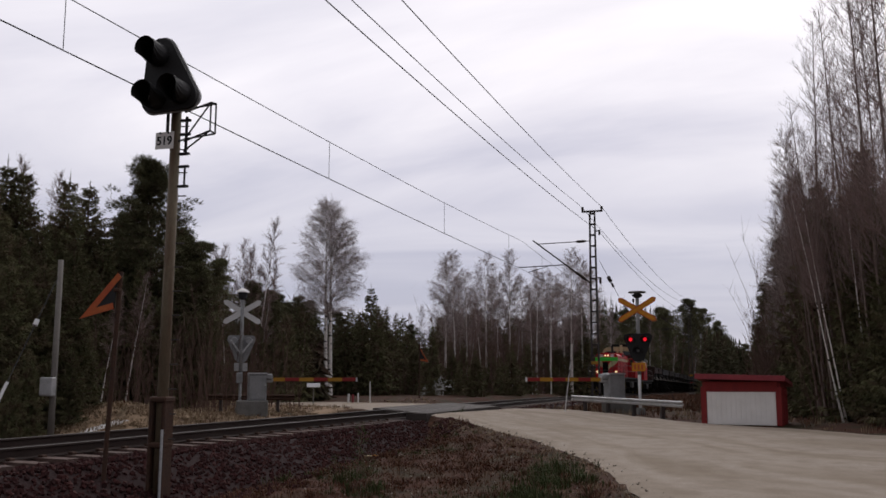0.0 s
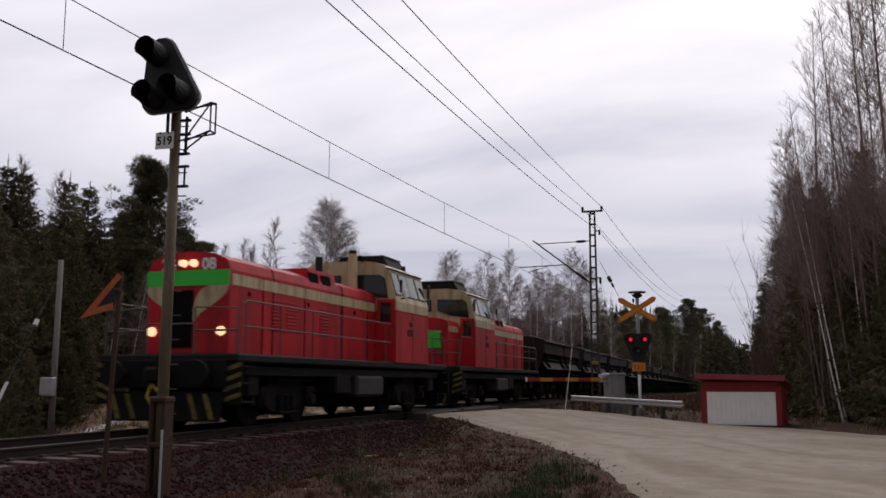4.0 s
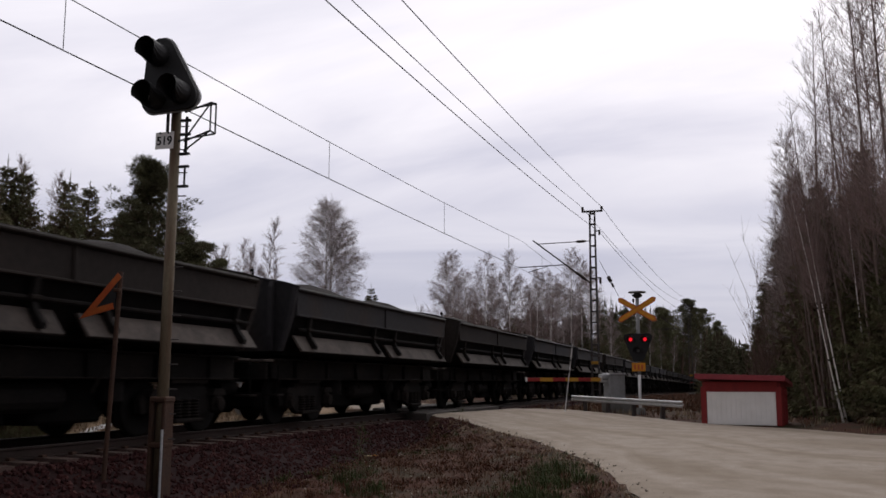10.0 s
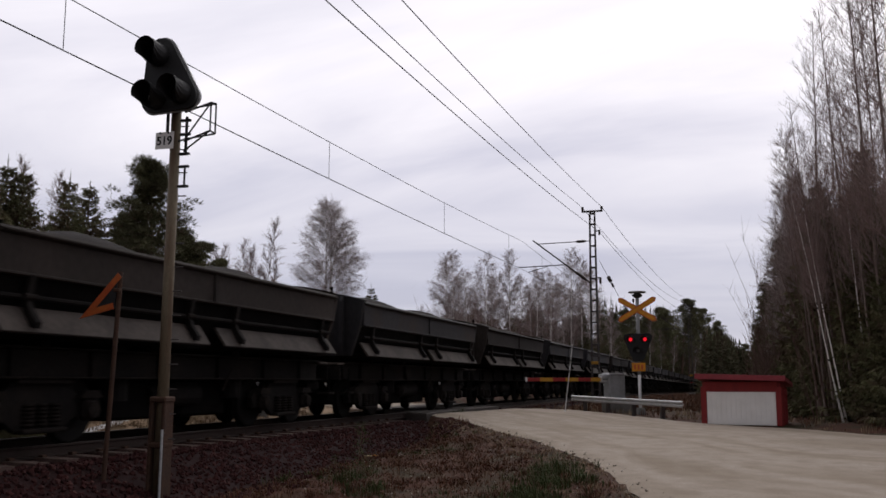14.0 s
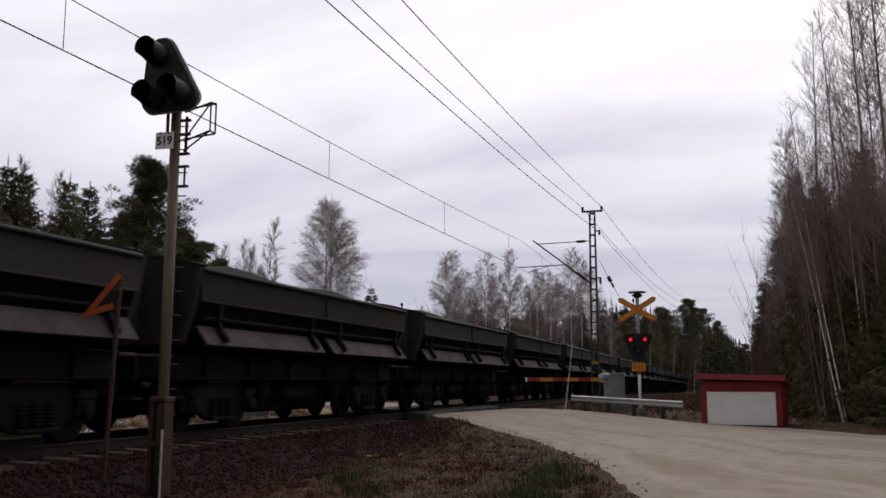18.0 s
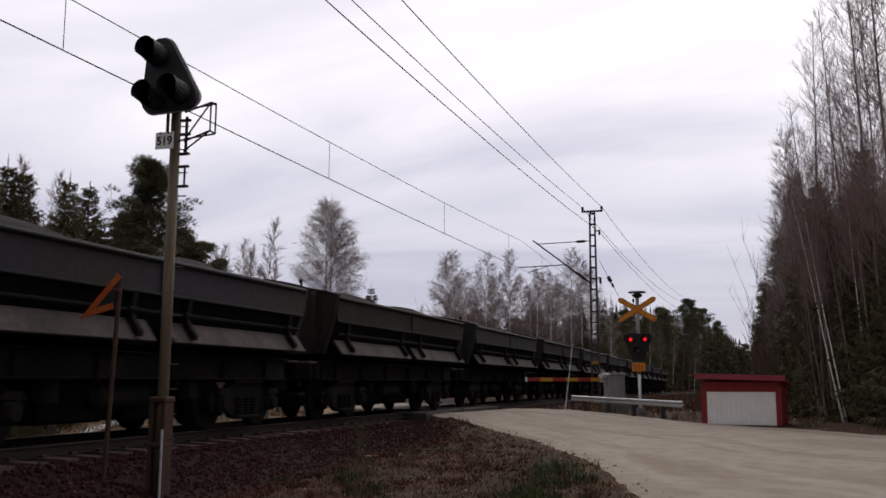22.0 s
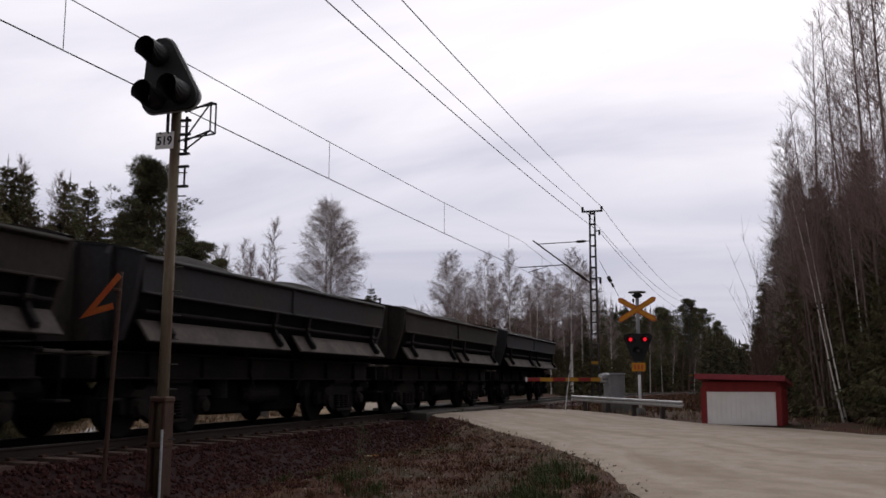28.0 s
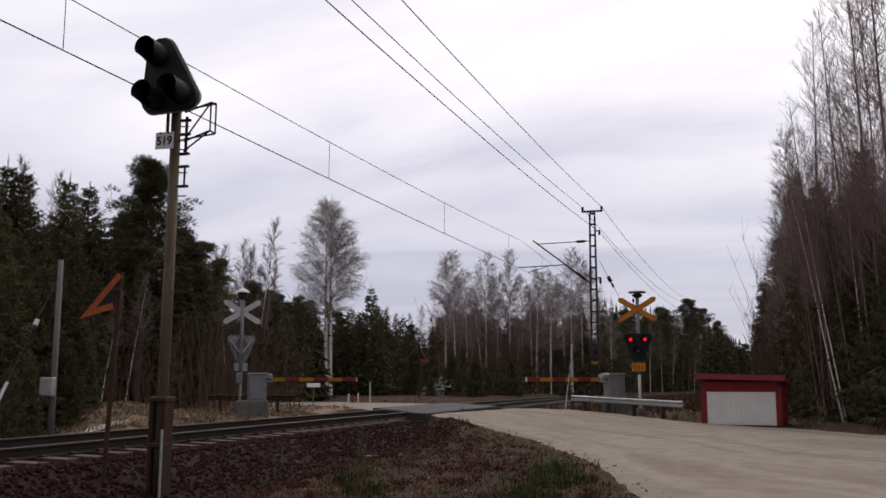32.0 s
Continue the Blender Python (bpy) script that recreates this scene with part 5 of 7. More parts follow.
    tree("birch_tree", birch_big, spot(x, y, 0.6), "large leafless birch with twin white stems", "tree", "birches at the wood's edge")
    # edge of the wood beyond the track
    put("P", 258, 41, 0.98, 0.95, 0)
    put("P", 312, 42, 0.80, 0.84, 0)
    put("P", 204, 43, 0.78, 0.96, 0)
    put("P", 344, 40, 0.64, 0.82, 0)
    for px, far, size in ((-30, 25, 0.55), (5, 25.5, 0.5), (38, 26, 0.46), (66, 26.5, 0.5), (92, 27, 0.46), (122, 27.5, 0.42), (145, 29, 0.32), (20, 24, 0.26), (52, 24.6, 0.24), (128, 26, 0.22)):
        put("S", px, far, size)
    put("S", 104, 38, 0.93, 1.0, 1)
    put("S", 140, 39, 0.93, 1.0, 1)
    put("S", 18, 37, 0.93, 1.0, 1)
    put("S", -12, 37, 0.95, 1.0, 1)
    for px, far, size in ((60, 36, 0.76), (84, 37, 0.72), (-5, 33, 0.72), (150, 35, 0.62), (172, 38, 0.74), (36, 35, 0.68), (610, 60, 0.66), (632, 66, 0.72), (665, 64, 0.70), (580, 66, 0.66), (560, 64, 0.66), (545, 60, 0.62), (700, 72, 0.66), (520, 58, 0.60), (-40, 36, 0.95), (40, 42, 0.72), (120, 42, 0.74), (90, 42, 0.70), (72, 40, 0.82), (165, 43, 0.76), (120, 34, 0.62), (60, 33, 0.55), (20, 31, 0.6), (-20, 30, 0.7), (185, 40, 0.66), (310, 40, 0.6), (240, 38, 0.58), (345, 46, 0.55), (280, 36, 0.5)):
        put("S", px, far, size)
    for px, far, size in ((45, 46, 0.74), (190, 50, 0.9), (240, 48, 1.0), (310, 52, 0.8), (85, 50, 0.78), (140, 52, 0.8)):
        put(rng.choice("SP"), px, far, size)
    for px, far, size, lean in ((222, 34, 0.40, -2), (178, 33, 0.34, -3), (160, 36, 0.34, -2), (270, 36, 0.32, -4), (75, 50, 0.95, 0), (400, 47, 0.60, 0), (392, 50, 0.66, 1), (412, 51, 0.70, -1), (446, 49, 0.80, -2), (376, 52, 0.70, 0), (424, 54, 0.70, 0), (436, 55, 0.62, 0), (450, 47, 0.45, -2), (404, 53, 0.74, 0), (470, 54, 0.62, 1), (48, 46, 0.9, 0)):
        put("W", px, far, size, 1.0, None, lean)
    for px, far, size in ((470, 60, 0.60), (495, 62, 0.62), (520, 60, 0.58), (545, 64, 0.60), (375, 50, 0.56), (398, 52, 0.60), (418, 51, 0.60), (440, 52, 0.62), (462, 53, 0.62), (482, 52, 0.56), (352, 46, 0.62), (428, 47, 0.5), (500, 52, 0.54), (390, 58, 0.54), (450, 56, 0.50), (505, 56, 0.52), (565, 62, 0.56), (480, 54, 0.52), (410, 60, 0.52), (530, 66, 0.62)):
        put(rng.choice("SPP"), px, far, size)
    for px, far, size in ((505, 48, 0.55), (530, 50, 0.58), (455, 46, 0.42), (640, 62, 0.70), (668, 60, 0.64), (655, 66, 0.76), (620, 64, 0.66), (712, 78, 0.80), (690, 66, 0.56), (735, 64, 0.5), (765, 62, 0.52), (600, 62, 0.6), (680, 72, 0.66), (720, 68, 0.58)):
        put("S", px, far, size)
    for px, far, size in ((762, 58, 0.20), (812, 58, 0.24), (800, 60, 0.42), (842, 57, 0.40), (905, 62, 0.48), (935, 60, 0.40), (870, 66, 0.44), (980, 66, 0.34), (820, 64, 0.40), (1000, 70, 0.36), (885, 58, 0.30)):
        put("S", px, far, size, 0.9)
    for px, far, size in ((788, 84, 0.96), (805, 80, 0.96), (826, 88, 0.92), (862, 84, 0.95), (880, 92, 0.86), (905, 84, 0.95), (925, 95, 0.90), (950, 84, 0.90), (975, 82, 0.86), (1012, 84, 0.98), (1030, 90, 1.0), (845, 94, 0.86), (1044, 96, 0.98), (990, 98, 0.9), (940, 98, 0.9), (1085, 100, 0.66), (815, 96, 0.90), (872, 98, 0.92), (962, 94, 0.90), (1000, 92, 0.88)):
        put("B", px, far, size)
    for px, far, size in ((672, 90, 0.68), (740, 92, 0.70), (690, 95, 0.66), (755, 96, 0.66), (728, 90, 0.62), (830, 76, 0.5), (855, 74, 0.6), (912, 78, 0.5), (942, 72, 0.62), (975, 72, 0.6), (1075, 80, 0.42), (890, 76, 0.5), (1008, 74, 0.5)):
        put("W", px, far, size)
    for i in range(64):
        px = 765 + 310 * (i + rng.random()) / 64
        put(rng.choice("SSP"), px, rng.uniform(88, 116), rng.uniform(0.62, 0.88))
    for i in range(18):
        put(rng.choice("PS"), rng.uniform(600, 780), rng.uniform(80, 105), rng.uniform(0.5, 0.74))
    # along the line beyond the mast, falling away with distance
    for px, far, size in ((1080, 132, 1.1), (1100, 148, 1.2), (1125, 166, 1.32), (1150, 196, 1.5), (1168, 220, 1.75), (1185, 250, 2.0), (1135, 175, 1.3), (1112, 160, 1.2), (1160, 205, 1.6), (1176, 235, 1.8), (1090, 140, 1.1), (1193, 262, 2.1)):
        put(rng.choice("PSP"), px, far, size)
        put("S", px - 6, far + 14, size * 0.92)
    for px, far, size, kind in ((1206, 84, 0.74, "P"), (1218, 88, 0.70, "P"), (1230, 100, 0.80, "S"), (1242, 108, 0.82, "P"), (1254, 118, 0.84, "S"), (1264, 134, 0.90, "P"), (1273, 142, 0.88, "S"), (1282, 160, 0.92, "S"), (1290, 172, 0.92, "P"), (1298, 188, 0.95, "S"), (1306, 205, 0.95, "S"), (1313, 225, 0.98, "P"), (1320, 240, 0.98, "S"), (1248, 125, 0.7, "S"), (1268, 150, 0.8, "S"), (1286, 180, 0.85, "S"), (1302, 215, 0.9, "S")):
        put(kind, px, far, size, 1.0, None if kind == "S" else 1)
    for px in (1150, 1208, 1190, 1228, 1172):
        put("W", px, 150 + 1.2 * (px - 1150), 0.95)
    # tall bare trees and spruces beside the road
    for px, far, size, lean in ((1440, 38, 0.74, 1), (1426, 42, 0.72, 1.5), (1412, 46, 0.70, 1.5), (1402, 52, 0.66, 2), (1390, 58, 0.62, 2), (1380, 62, 0.54, 2), (1370, 66, 0.46, 1), (1434, 36, 0.70, 2), (1418, 40, 0.76, 2), (1398, 48, 0.62, 2), (1384, 54, 0.52, 2), (1360, 72, 0.42, 1), (1450, 34, 0.80, 2)):
        put("G", px, far, size, 1.0, None, lean)
    for px, far, size, which, lean in ((1458, 29, 1.0, 0, 1.8), (1468, 30, 0.80, 2, 1.5), (1526, 28.5, 0.98, 0, 2), (1490, 31, 0.86, 2, 1.5), (1572, 26.5, 1.12, 1, 2), (1608, 26, 1.2, 1, 1.5), (1660, 24, 1.3, 1, 1), (1548, 34, 1.0, 2, 1.5), (1412, 48, 0.7, 0, 0.6), (1588, 33, 1.2, 0, 1)):
        put("A", px, far, size, 1.0, which, lean)
    for px, far, size, lean in ((1462, 28.5, 0.62, 5), (1476, 28, 0.60, 4.5), (1512, 27.4, 0.62, 4), (1528, 28.2, 0.66, 4.5), (1556, 26.6, 0.66, 3), (1442, 33, 0.6, 4), (1462, 31, 0.6, 4.5), (1545, 27.2, 0.62, 3.5), (1482, 29.5, 0.66, 2.5), (1496, 31, 0.7, 2), (1450, 29, 0.55, 6.5), (1536, 29, 0.64, 2.5)):
        put("T", px, far, size, 1.0, 0, lean)
    for px, far, size, lean in ((1489, 27.0, 0.34, 9), (1494, 27.4, 0.36, 8.2), (1540, 27, 0.34, 3)):
        put("W", px, far, size, 1.6, None, lean)
    for px, far, size in ((1440, 34, 0.70), (1465, 33, 0.80), (1505, 31, 0.78), (1535, 30, 0.74), (1568, 28, 0.72), (1422, 42, 0.76), (1405, 48, 0.74), (1388, 58, 0.74), (1368, 72, 0.76), (1352, 88, 0.80), (1455, 40, 0.9), (1480, 38, 0.9), (1520, 38, 1.0), (1600, 29, 0.8), (1435, 46, 0.88), (1550, 36, 1.0), (1342, 108, 0.85), (1412, 56, 0.94), (1430, 52, 1.1), (1650, 27, 0.8), (1550, 27, 0.42), (1520, 28, 0.46), (1575, 26.5, 0.45), (1470, 30, 0.42), (1500, 29, 0.40), (1595, 26, 0.5), (1440, 31, 0.35), (1415, 36, 0.40), (1402, 40, 0.48), (1384, 48, 0.48)):
        put("S", px, far, size)
    for px, far, size in ((1378, 66, 0.76), (1420, 44, 0.74), (1362, 80, 0.78), (1356, 64, 0.46), (1346, 76, 0.5)):
        put("P", px, far, size)
    # the wood goes on behind: one dense mass of far conifers
    s = Shape()
    for i in range(900):
        if i < 400:
            px, far = rng.uniform(-160, 1075), rng.uniform(100, 150)
            if px < 580:
                far = rng.uniform(50, 90)
        else:
            px, far = rng.uniform(1395, 1800), rng.uniform(32, 100)
            if px < 1450:
                far = rng.uniform(50, 110)
        x, y = bearing(px, far)
        if abs(x - TRACK_X) < 8 or (px < 1325 and -3 < x - TRACK_X < 11):
            continue
        h = rng.uniform(5.0, 7.0)
        if 770 < px < 1080:
            h = rng.uniform(0.052, 0.082) * far + 0.5
        if px < 580:
            h = rng.uniform(4.0, 6.5) * (1.0 if px < 360 else 0.85)
        if px > 1360:
            h = rng.uniform(0.13, 0.20) * far if far < 60 else rng.uniform(7, 11)
        for w in range(9):
            u = w / 9
            r = 1.5 * (1 - u) ** 0.8 + 0.15
            for k in range(16):
                a = rng.uniform(0, 6.3)
                c = Vector((x, y, -0.4 + h * (0.02 + 0.95 * u + rng.uniform(-0.05, 0.05))))
                d = Vector((math.cos(a), math.sin(a), rng.uniform(-0.9, 0.1))).normalized()
                blade(s, c, d, r * rng.uniform(0.6, 1.2), 0.13 * r + 0.03, d.cross(rand_dir(rng)).normalized())
    def skyline(px):
        marks = ((1050, 522), (1100, 531), (1150, 541), (1195, 548), (1230, 554), (1270, 582), (1318, 614), (1350, 634))
        for (a, ya), (b, yb) in zip(marks, marks[1:]):
            if px <= b:
                return ya + (yb - ya) * (px - a) / (b - a)
        return 640

    for i in range(720):
        y = rng.uniform(150, 440) if i < 300 else rng.uniform(62, 270)
        x = TRACK_X - rng.uniform(8, 30) if i < 300 else TRACK_X + rng.uniform(5.5, 11)
        px = 1305 + 1650 * x / y
        if not (1060 < px < 1262 if i < 300 else 1252 < px < 1345):
            continue
        h = ((676 - skyline(px)) / 1650 * y + 0.9) * (rng.uniform(0.55, 0.98) if rng.random() < 0.8 else rng.uniform(0.95, 1.1))
        for w in range(12):
            u = w / 12
            r = h * 0.17 * (1 - u) ** 0.8 + 0.12
            for k in range(18):
                a = rng.uniform(0, 6.3)
                c = Vector((x, y, -0.5 + h * (0.02 + 0.93 * u + rng.uniform(-0.04, 0.04))))
                d = Vector((math.cos(a), math.sin(a), rng.uniform(-0.8, 0.25))).normalized()
                blade(s, c, d, r * rng.uniform(0.6, 1.2), 0.10 * r + 0.03, d.cross(rand_dir(rng)).normalized())
        blade(s, Vector((x, y, h * 0.86)), Vector((0, 0, 1)), h * 0.12, 0.10, Vector((1, 0, 0)))
    for i in range(260):
        px, far = rng.uniform(1150, 1345), rng.uniform(462, 600)
        x, y = bearing(px, far)
        h = rng.uniform(13, 22)
        for k in range(70):
            u = rng.random()
            r = 3.2 * (1 - u) ** 0.8 + 0.3
            a = rng.uniform(0, 6.3)
            d = Vector((math.cos(a), math.sin(a), rng.uniform(-0.8, 0.1))).normalized()
            blade(s, Vector((x, y, -0.5 + h * u)), d, r * rng.uniform(0.6, 1.2), 0.22 * r + 0.05, d.cross(rand_dir(rng)).normalized())
    single("far_woods", s, M_FARWOOD, "dense dark conifer wood behind the trees", "woods", kind="stuff", tidy=False)
    # bare undergrowth between the stems
    s = Shape()
    for i in range(6400):
        tall = 1.0
        if i < 2600:
            px, far = rng.uniform(640, 1080), rng.uniform(62, 100)
            tall = rng.choice((1.0, 1.0, 1.8, 2.3)) if px > 775 else 1.0
        elif i < 3900:
            px, far = rng.uniform(-60, 560), rng.uniform(30, 60)
            tall = rng.choice((1.0, 1.3)) if px > 330 else 1.0
        elif i < 5600:
            px, far = rng.uniform(1345, 1620), rng.uniform(27.5, 60)
            tall = rng.choice((1.0, 1.4, 2.0))
            if px < 1440:
                far = rng.uniform(34, 75)
        else:
            px, far = rng.uniform(1196, 1345), rng.uniform(60, 150)
            tall = 0.6
        x, y = bearing(px, far)
        if abs(x - TRACK_X) < 5 or (1130 < px < 1252 and x > TRACK_X) or (far < 56 and edge_distance(x, y, ROAD_OVER) < 1.5):
            continue
        p = Vector((x, y, ground_z(x, y) - 0.1))
        h = rng.uniform(1.2, 3.6) * tall
        if 1340 < px < 1440:
            h = min(h, (76 + 4.2 * (px - 1345)) / 1650 * far)
        lean = -0.10 if px > 1340 else 0.0
        bp = bent(rng, p, Vector((rng.uniform(-0.2, 0.2) + lean, rng.uniform(-0.2, 0.2), 1)), h, 3, 0.0, 0.08)
        s.tube(bp, [0.016, 0.013, 0.009, 0.004], 3, False)
        for _ in range(8):
            t = rng.uniform(0.7, 3)
            j = min(2, int(t))
            q = bp[j].lerp(bp[j + 1], t - j)
            d = Vector((rng.uniform(-0.7, 0.7), rng.uniform(-0.7, 0.7), rng.uniform(0.4, 1.2))).normalized()
            blade(s, q, d, min(1.1, h * rng.uniform(0.14, 0.34)), 0.008, d.cross(rand_dir(rng)).normalized())
    single("undergrowth", s, M_BRUSH, "bare brown bushes between the tree stems", "undergrowth", kind="stuff", tidy=False)


build_trees()


# ---- signals, barriers and posts ----
def build_main_signal():
    """Three-lamp colour-light signal on a tall mast, its lamps towards -y."""
    g = thing("railway_signal", pose(-7.40, 11.0, ground_z(-7.4, 11.0), 0, 0.45, 0), "tall rust-streaked signal mast with a dark three-lamp head", "railway signal")
    zb = -ground_z(-7.4, 11.0)
    part("mast", Shape().tube([(0, 0, -0.2), (0, 0, zb + 4.75)], [0.080, 0.068], 16), M_POLE, g, "rust-streaked steel mast", True)
    for x in (-0.108, 0.085):
        part("base_channel", Shape().box((x, 0.0, (zb + 0.68) / 2), (0.055, 0.22, zb + 0.68), 0.012), M_RUST, g, "rusty base channel")
    part("clamp", Shape().box((0, 0, zb + 0.64), (0.25, 0.25, 0.08), 0.02), M_RUST, g, "rusty clamp")
    part("clamp", Shape().box((0, 0, zb + 0.04), (0.24, 0.24, 0.08), 0.02), M_RUST, g, "rusty clamp")
    part("cable_pipe", Shape().tube([(0.10, -0.13, -0.1), (0.10, -0.13, zb + 0.25)], 0.018, 8), M_GALV, g)
    # head: a rounded triangle
    pts = []
    for (px, pz, r, a0, a1) in ((-0.06, 5.37, 0.22, 28, 178), (-0.16, 4.70, 0.17, 178, 272), (0.35, 4.73, 0.18, 268, 388)):
        for i in range(7):
            a = radians(a0 + (a1 - a0) * i / 6)
            pts.append((px + r * math.cos(a), zb + pz + r * math.sin(a)))
    cx, cz = 0.0, zb + 4.97
    head = part("head", Shape().prism(pts, -0.36, -0.30), M_BLACKGREY, g, "charcoal rounded triangular lamp plate")
    part("head_rim", Shape().prism([(cx + (a - cx) * 1.045, cz + (b2 - cz) * 1.045) for a, b2 in pts], -0.297, -0.280), M_GALV, head, "pale worn rim")
    part("rear_case", Shape().prism([(cx + 0.03 + (a - cx) * 0.80, cz + (b2 - cz) * 0.80) for a, b2 in pts], -0.278, -0.10), M_BLACK, head)
    for hx, hz in ((-0.07, 0.36), (-0.09, -0.25), (0.30, -0.20)):
        hood, n = Shape(), 14
        rows = []
        for k in range(3):
            y, dz = (-0.34, -0.54, -0.72)[k], (0, 0.0, 0.01)[k]
            cut = (1.0, 0.92, 0.62)[k]
            rows.append([(cx + hx + 0.155 * math.sin(math.pi * cut * (i / n * 2 - 1)), y, cz + hz + dz + 0.155 * math.cos(math.pi * cut * (i / n * 2 - 1))) for i in range(n + 1)])
        hood.grid(rows)
        rows2 = [[(cx + hx + (p[0] - cx - hx) * 0.93, p[1], cz + hz + (p[2] - cz - hz) * 0.93) for p in r] for r in rows]
        hood.grid(rows2)
        part("hood", hood, M_BLACK, head, "black lamp hood")
        part("lens", Shape().tube([(cx + hx, -0.352, cz + hz), (cx + hx, -0.372, cz + hz)], [0.125, 0.11], 20), M_GLASS, head)
    # a reflection in the lower left lens, drawn as a white painted arc
    part("lens_glint", Shape().tube([(cx - 0.09 + 0.118 * math.cos(radians(a)), -0.376, cz - 0.25 + 0.118 * math.sin(radians(a))) for a in range(110, 200, 15)], 0.008, 6), M_WHITE, head, "white arc standing in for a reflection in the lens")
    part("head_bracket", Shape().box((0, -0.07, zb + 4.78), (0.16, 0.14, 0.36), 0.02), M_BLACK, g)
    part("head_bracket", Shape().box((-0.10, -0.05, zb + 4.50), (0.03, 0.05, 0.45), 0.006), M_BLACK, g)
    pl = part("number_plate", Shape().box((-0.085, -0.13, zb + 4.19), (0.29, 0.012, 0.24), 0.004), M_DOORWHITE, g, "white plate with black figures")
    for x in (-0.15, -0.02):
        part("bolt", Shape().tube([(x, -0.135, zb + 4.295), (x, -0.150, zb + 4.295)], 0.016, 8), M_BLACK, pl)
    letters("figures", "519", 0.165, M_BLACK, pl, pose(-0.085, -0.1375, zb + 4.18, 90, 0, 0), 0.002)
    # ladder steps, cage and small brackets on the far side
    for k in range(14):
        z = 0.9 + 0.33 * k
        part("step_iron", Shape().tube([(0.08, 0, z), (0.20, 0.02, z)], 0.009, 6), M_RAILING, g)
    part("ladder_rail", Shape().tube([(0.16, 0.02, zb + 4.0), (0.16, 0.02, zb + 4.55)], 0.022, 6), M_BLACK, g)
    part("ladder_rail", Shape().tube([(-0.13, 0.0, zb + 4.25), (-0.13, 0.0, zb + 4.60)], 0.02, 6), M_BLACK, g)
    part("ladder_rail", Shape().tube([(0.16, 0.02, zb + 3.55), (0.16, 0.02, zb + 3.86)], 0.016, 6), M_BLACK, g)
    for z in (3.56, 3.84, 4.02, 4.30, 4.50):
        part("ladder_bracket", Shape().box((0.14, 0.02, zb + z), (0.16, 0.05, 0.035), 0.006), M_BLACK, g)
    z0, z1 = zb + 4.16, zb + 4.58
    loop = [((0.20, 0.02, z1), (0.62, 0.0, z1 + 0.10)), ((0.62, 0.0, z1 + 0.10), (0.80, -0.16, z1 + 0.02)), ((0.80, -0.16, z1 + 0.02), (0.34, -0.16, z1 - 0.02)), ((0.20, 0.02, z0), (0.62, 0.0, z0 + 0.12)),
            ((0.62, 0.0, z0 + 0.12), (0.80, -0.16, z0 + 0.02)), ((0.80, -0.16, z0 + 0.02), (0.34, -0.16, z0 - 0.02)), ((0.62, 0.0, z0 + 0.12), (0.62, 0.0, z1 + 0.10)), ((0.80, -0.16, z0 + 0.02), (0.80, -0.16, z1 + 0.02)),
            ((0.20, 0.02, z0 + 0.02), (0.62, 0.0, z1 + 0.10)), ((0.20, 0.02, zb + 4.02), (0.62, 0.0, z0 + 0.12)), ((0.34, -0.16, z0 - 0.02), (0.12, 0.0, z0)), ((0.34, -0.16, z1 - 0.02), (0.12, 0.0, z1))]
    for a, b2 in loop:
        a, b2 = (a[0] - 0.075, a[1], a[2] + 0.04), (b2[0] - 0.075, b2[1], b2[2] + 0.04)
        part("cage_bar", Shape().tube([a, b2], 0.013, 6), M_BLACK, g)


def build_triangle_sign():
    gz = ground_z(-7.95, 10.5)
    g = thing("track_warning_sign", pose(-7.95, 10.5, gz), "leaning steel post with an orange-edged black triangular plate", "railway sign")
    h = 2.33 - gz
    part("post", Shape().tube([(0.02, 0.02, -0.2), (0.16, 0.02, h)], 0.032, 10), M_RUST, g, "brown rusty post")
    tri = [(0.15, h - 0.02), (-0.42, h - 0.62), (0.11, h - 0.50)]
    part("plate", Shape().prism(tri, -0.028, -0.020), M_BLACKGREY, g, "charcoal plate")
    top, tip, low = (Vector(p) for p in tri)
    u, v = (top - tip).normalized(), (low - tip).normalized()
    wide = 0.085
    mitre = tip + (u + v).normalized() * wide / math.sin(u.angle(v) / 2)
    for a, d, side in ((top, u, Vector((u.y, -u.x))), (low, v, Vector((-v.y, v.x)))):
        part("edge_strip", Shape().prism([tuple(a), tuple(tip), tuple(mitre), tuple(a + side * wide)], -0.036, -0.030), M_EDGE, g, "orange-red edge strip")
    part("sign_clamp", Shape().box((0.14, -0.01, h - 0.25), (0.09, 0.08, 0.05), 0.01), M_RUST, g)


M_EDGE = mat("orange_red_edge", (0.45, 0.085, 0.022), 0.55, var=0.15, scale=6, fine=40, bump=0.02, other=(0.5, 0.16, 0.03))


def cross_sign(g, z, front, back, y):
    for a in (-31, 31):
        arm = [(-0.70, 0), (-0.62, 0.085), (0.62, 0.085), (0.70, 0), (0.62, -0.085), (-0.62, -0.085)]
        m = pose(0, y + (0.004 if a > 0 else -0.004), z, 0, a, 0)
        p = part("cross_arm", Shape().prism(arm, -0.006, 0.006, "y"), back, g, "yellow cross arm" if front else "grey back of a cross arm", at=m)
        if front:
            arm2 = [(b * 0.95, c * 0.70) for b, c in arm]
            part("arm_face", Shape().prism(arm2, -0.0115, -0.0075, "y"), front, p, "orange-yellow face", at=Matrix())


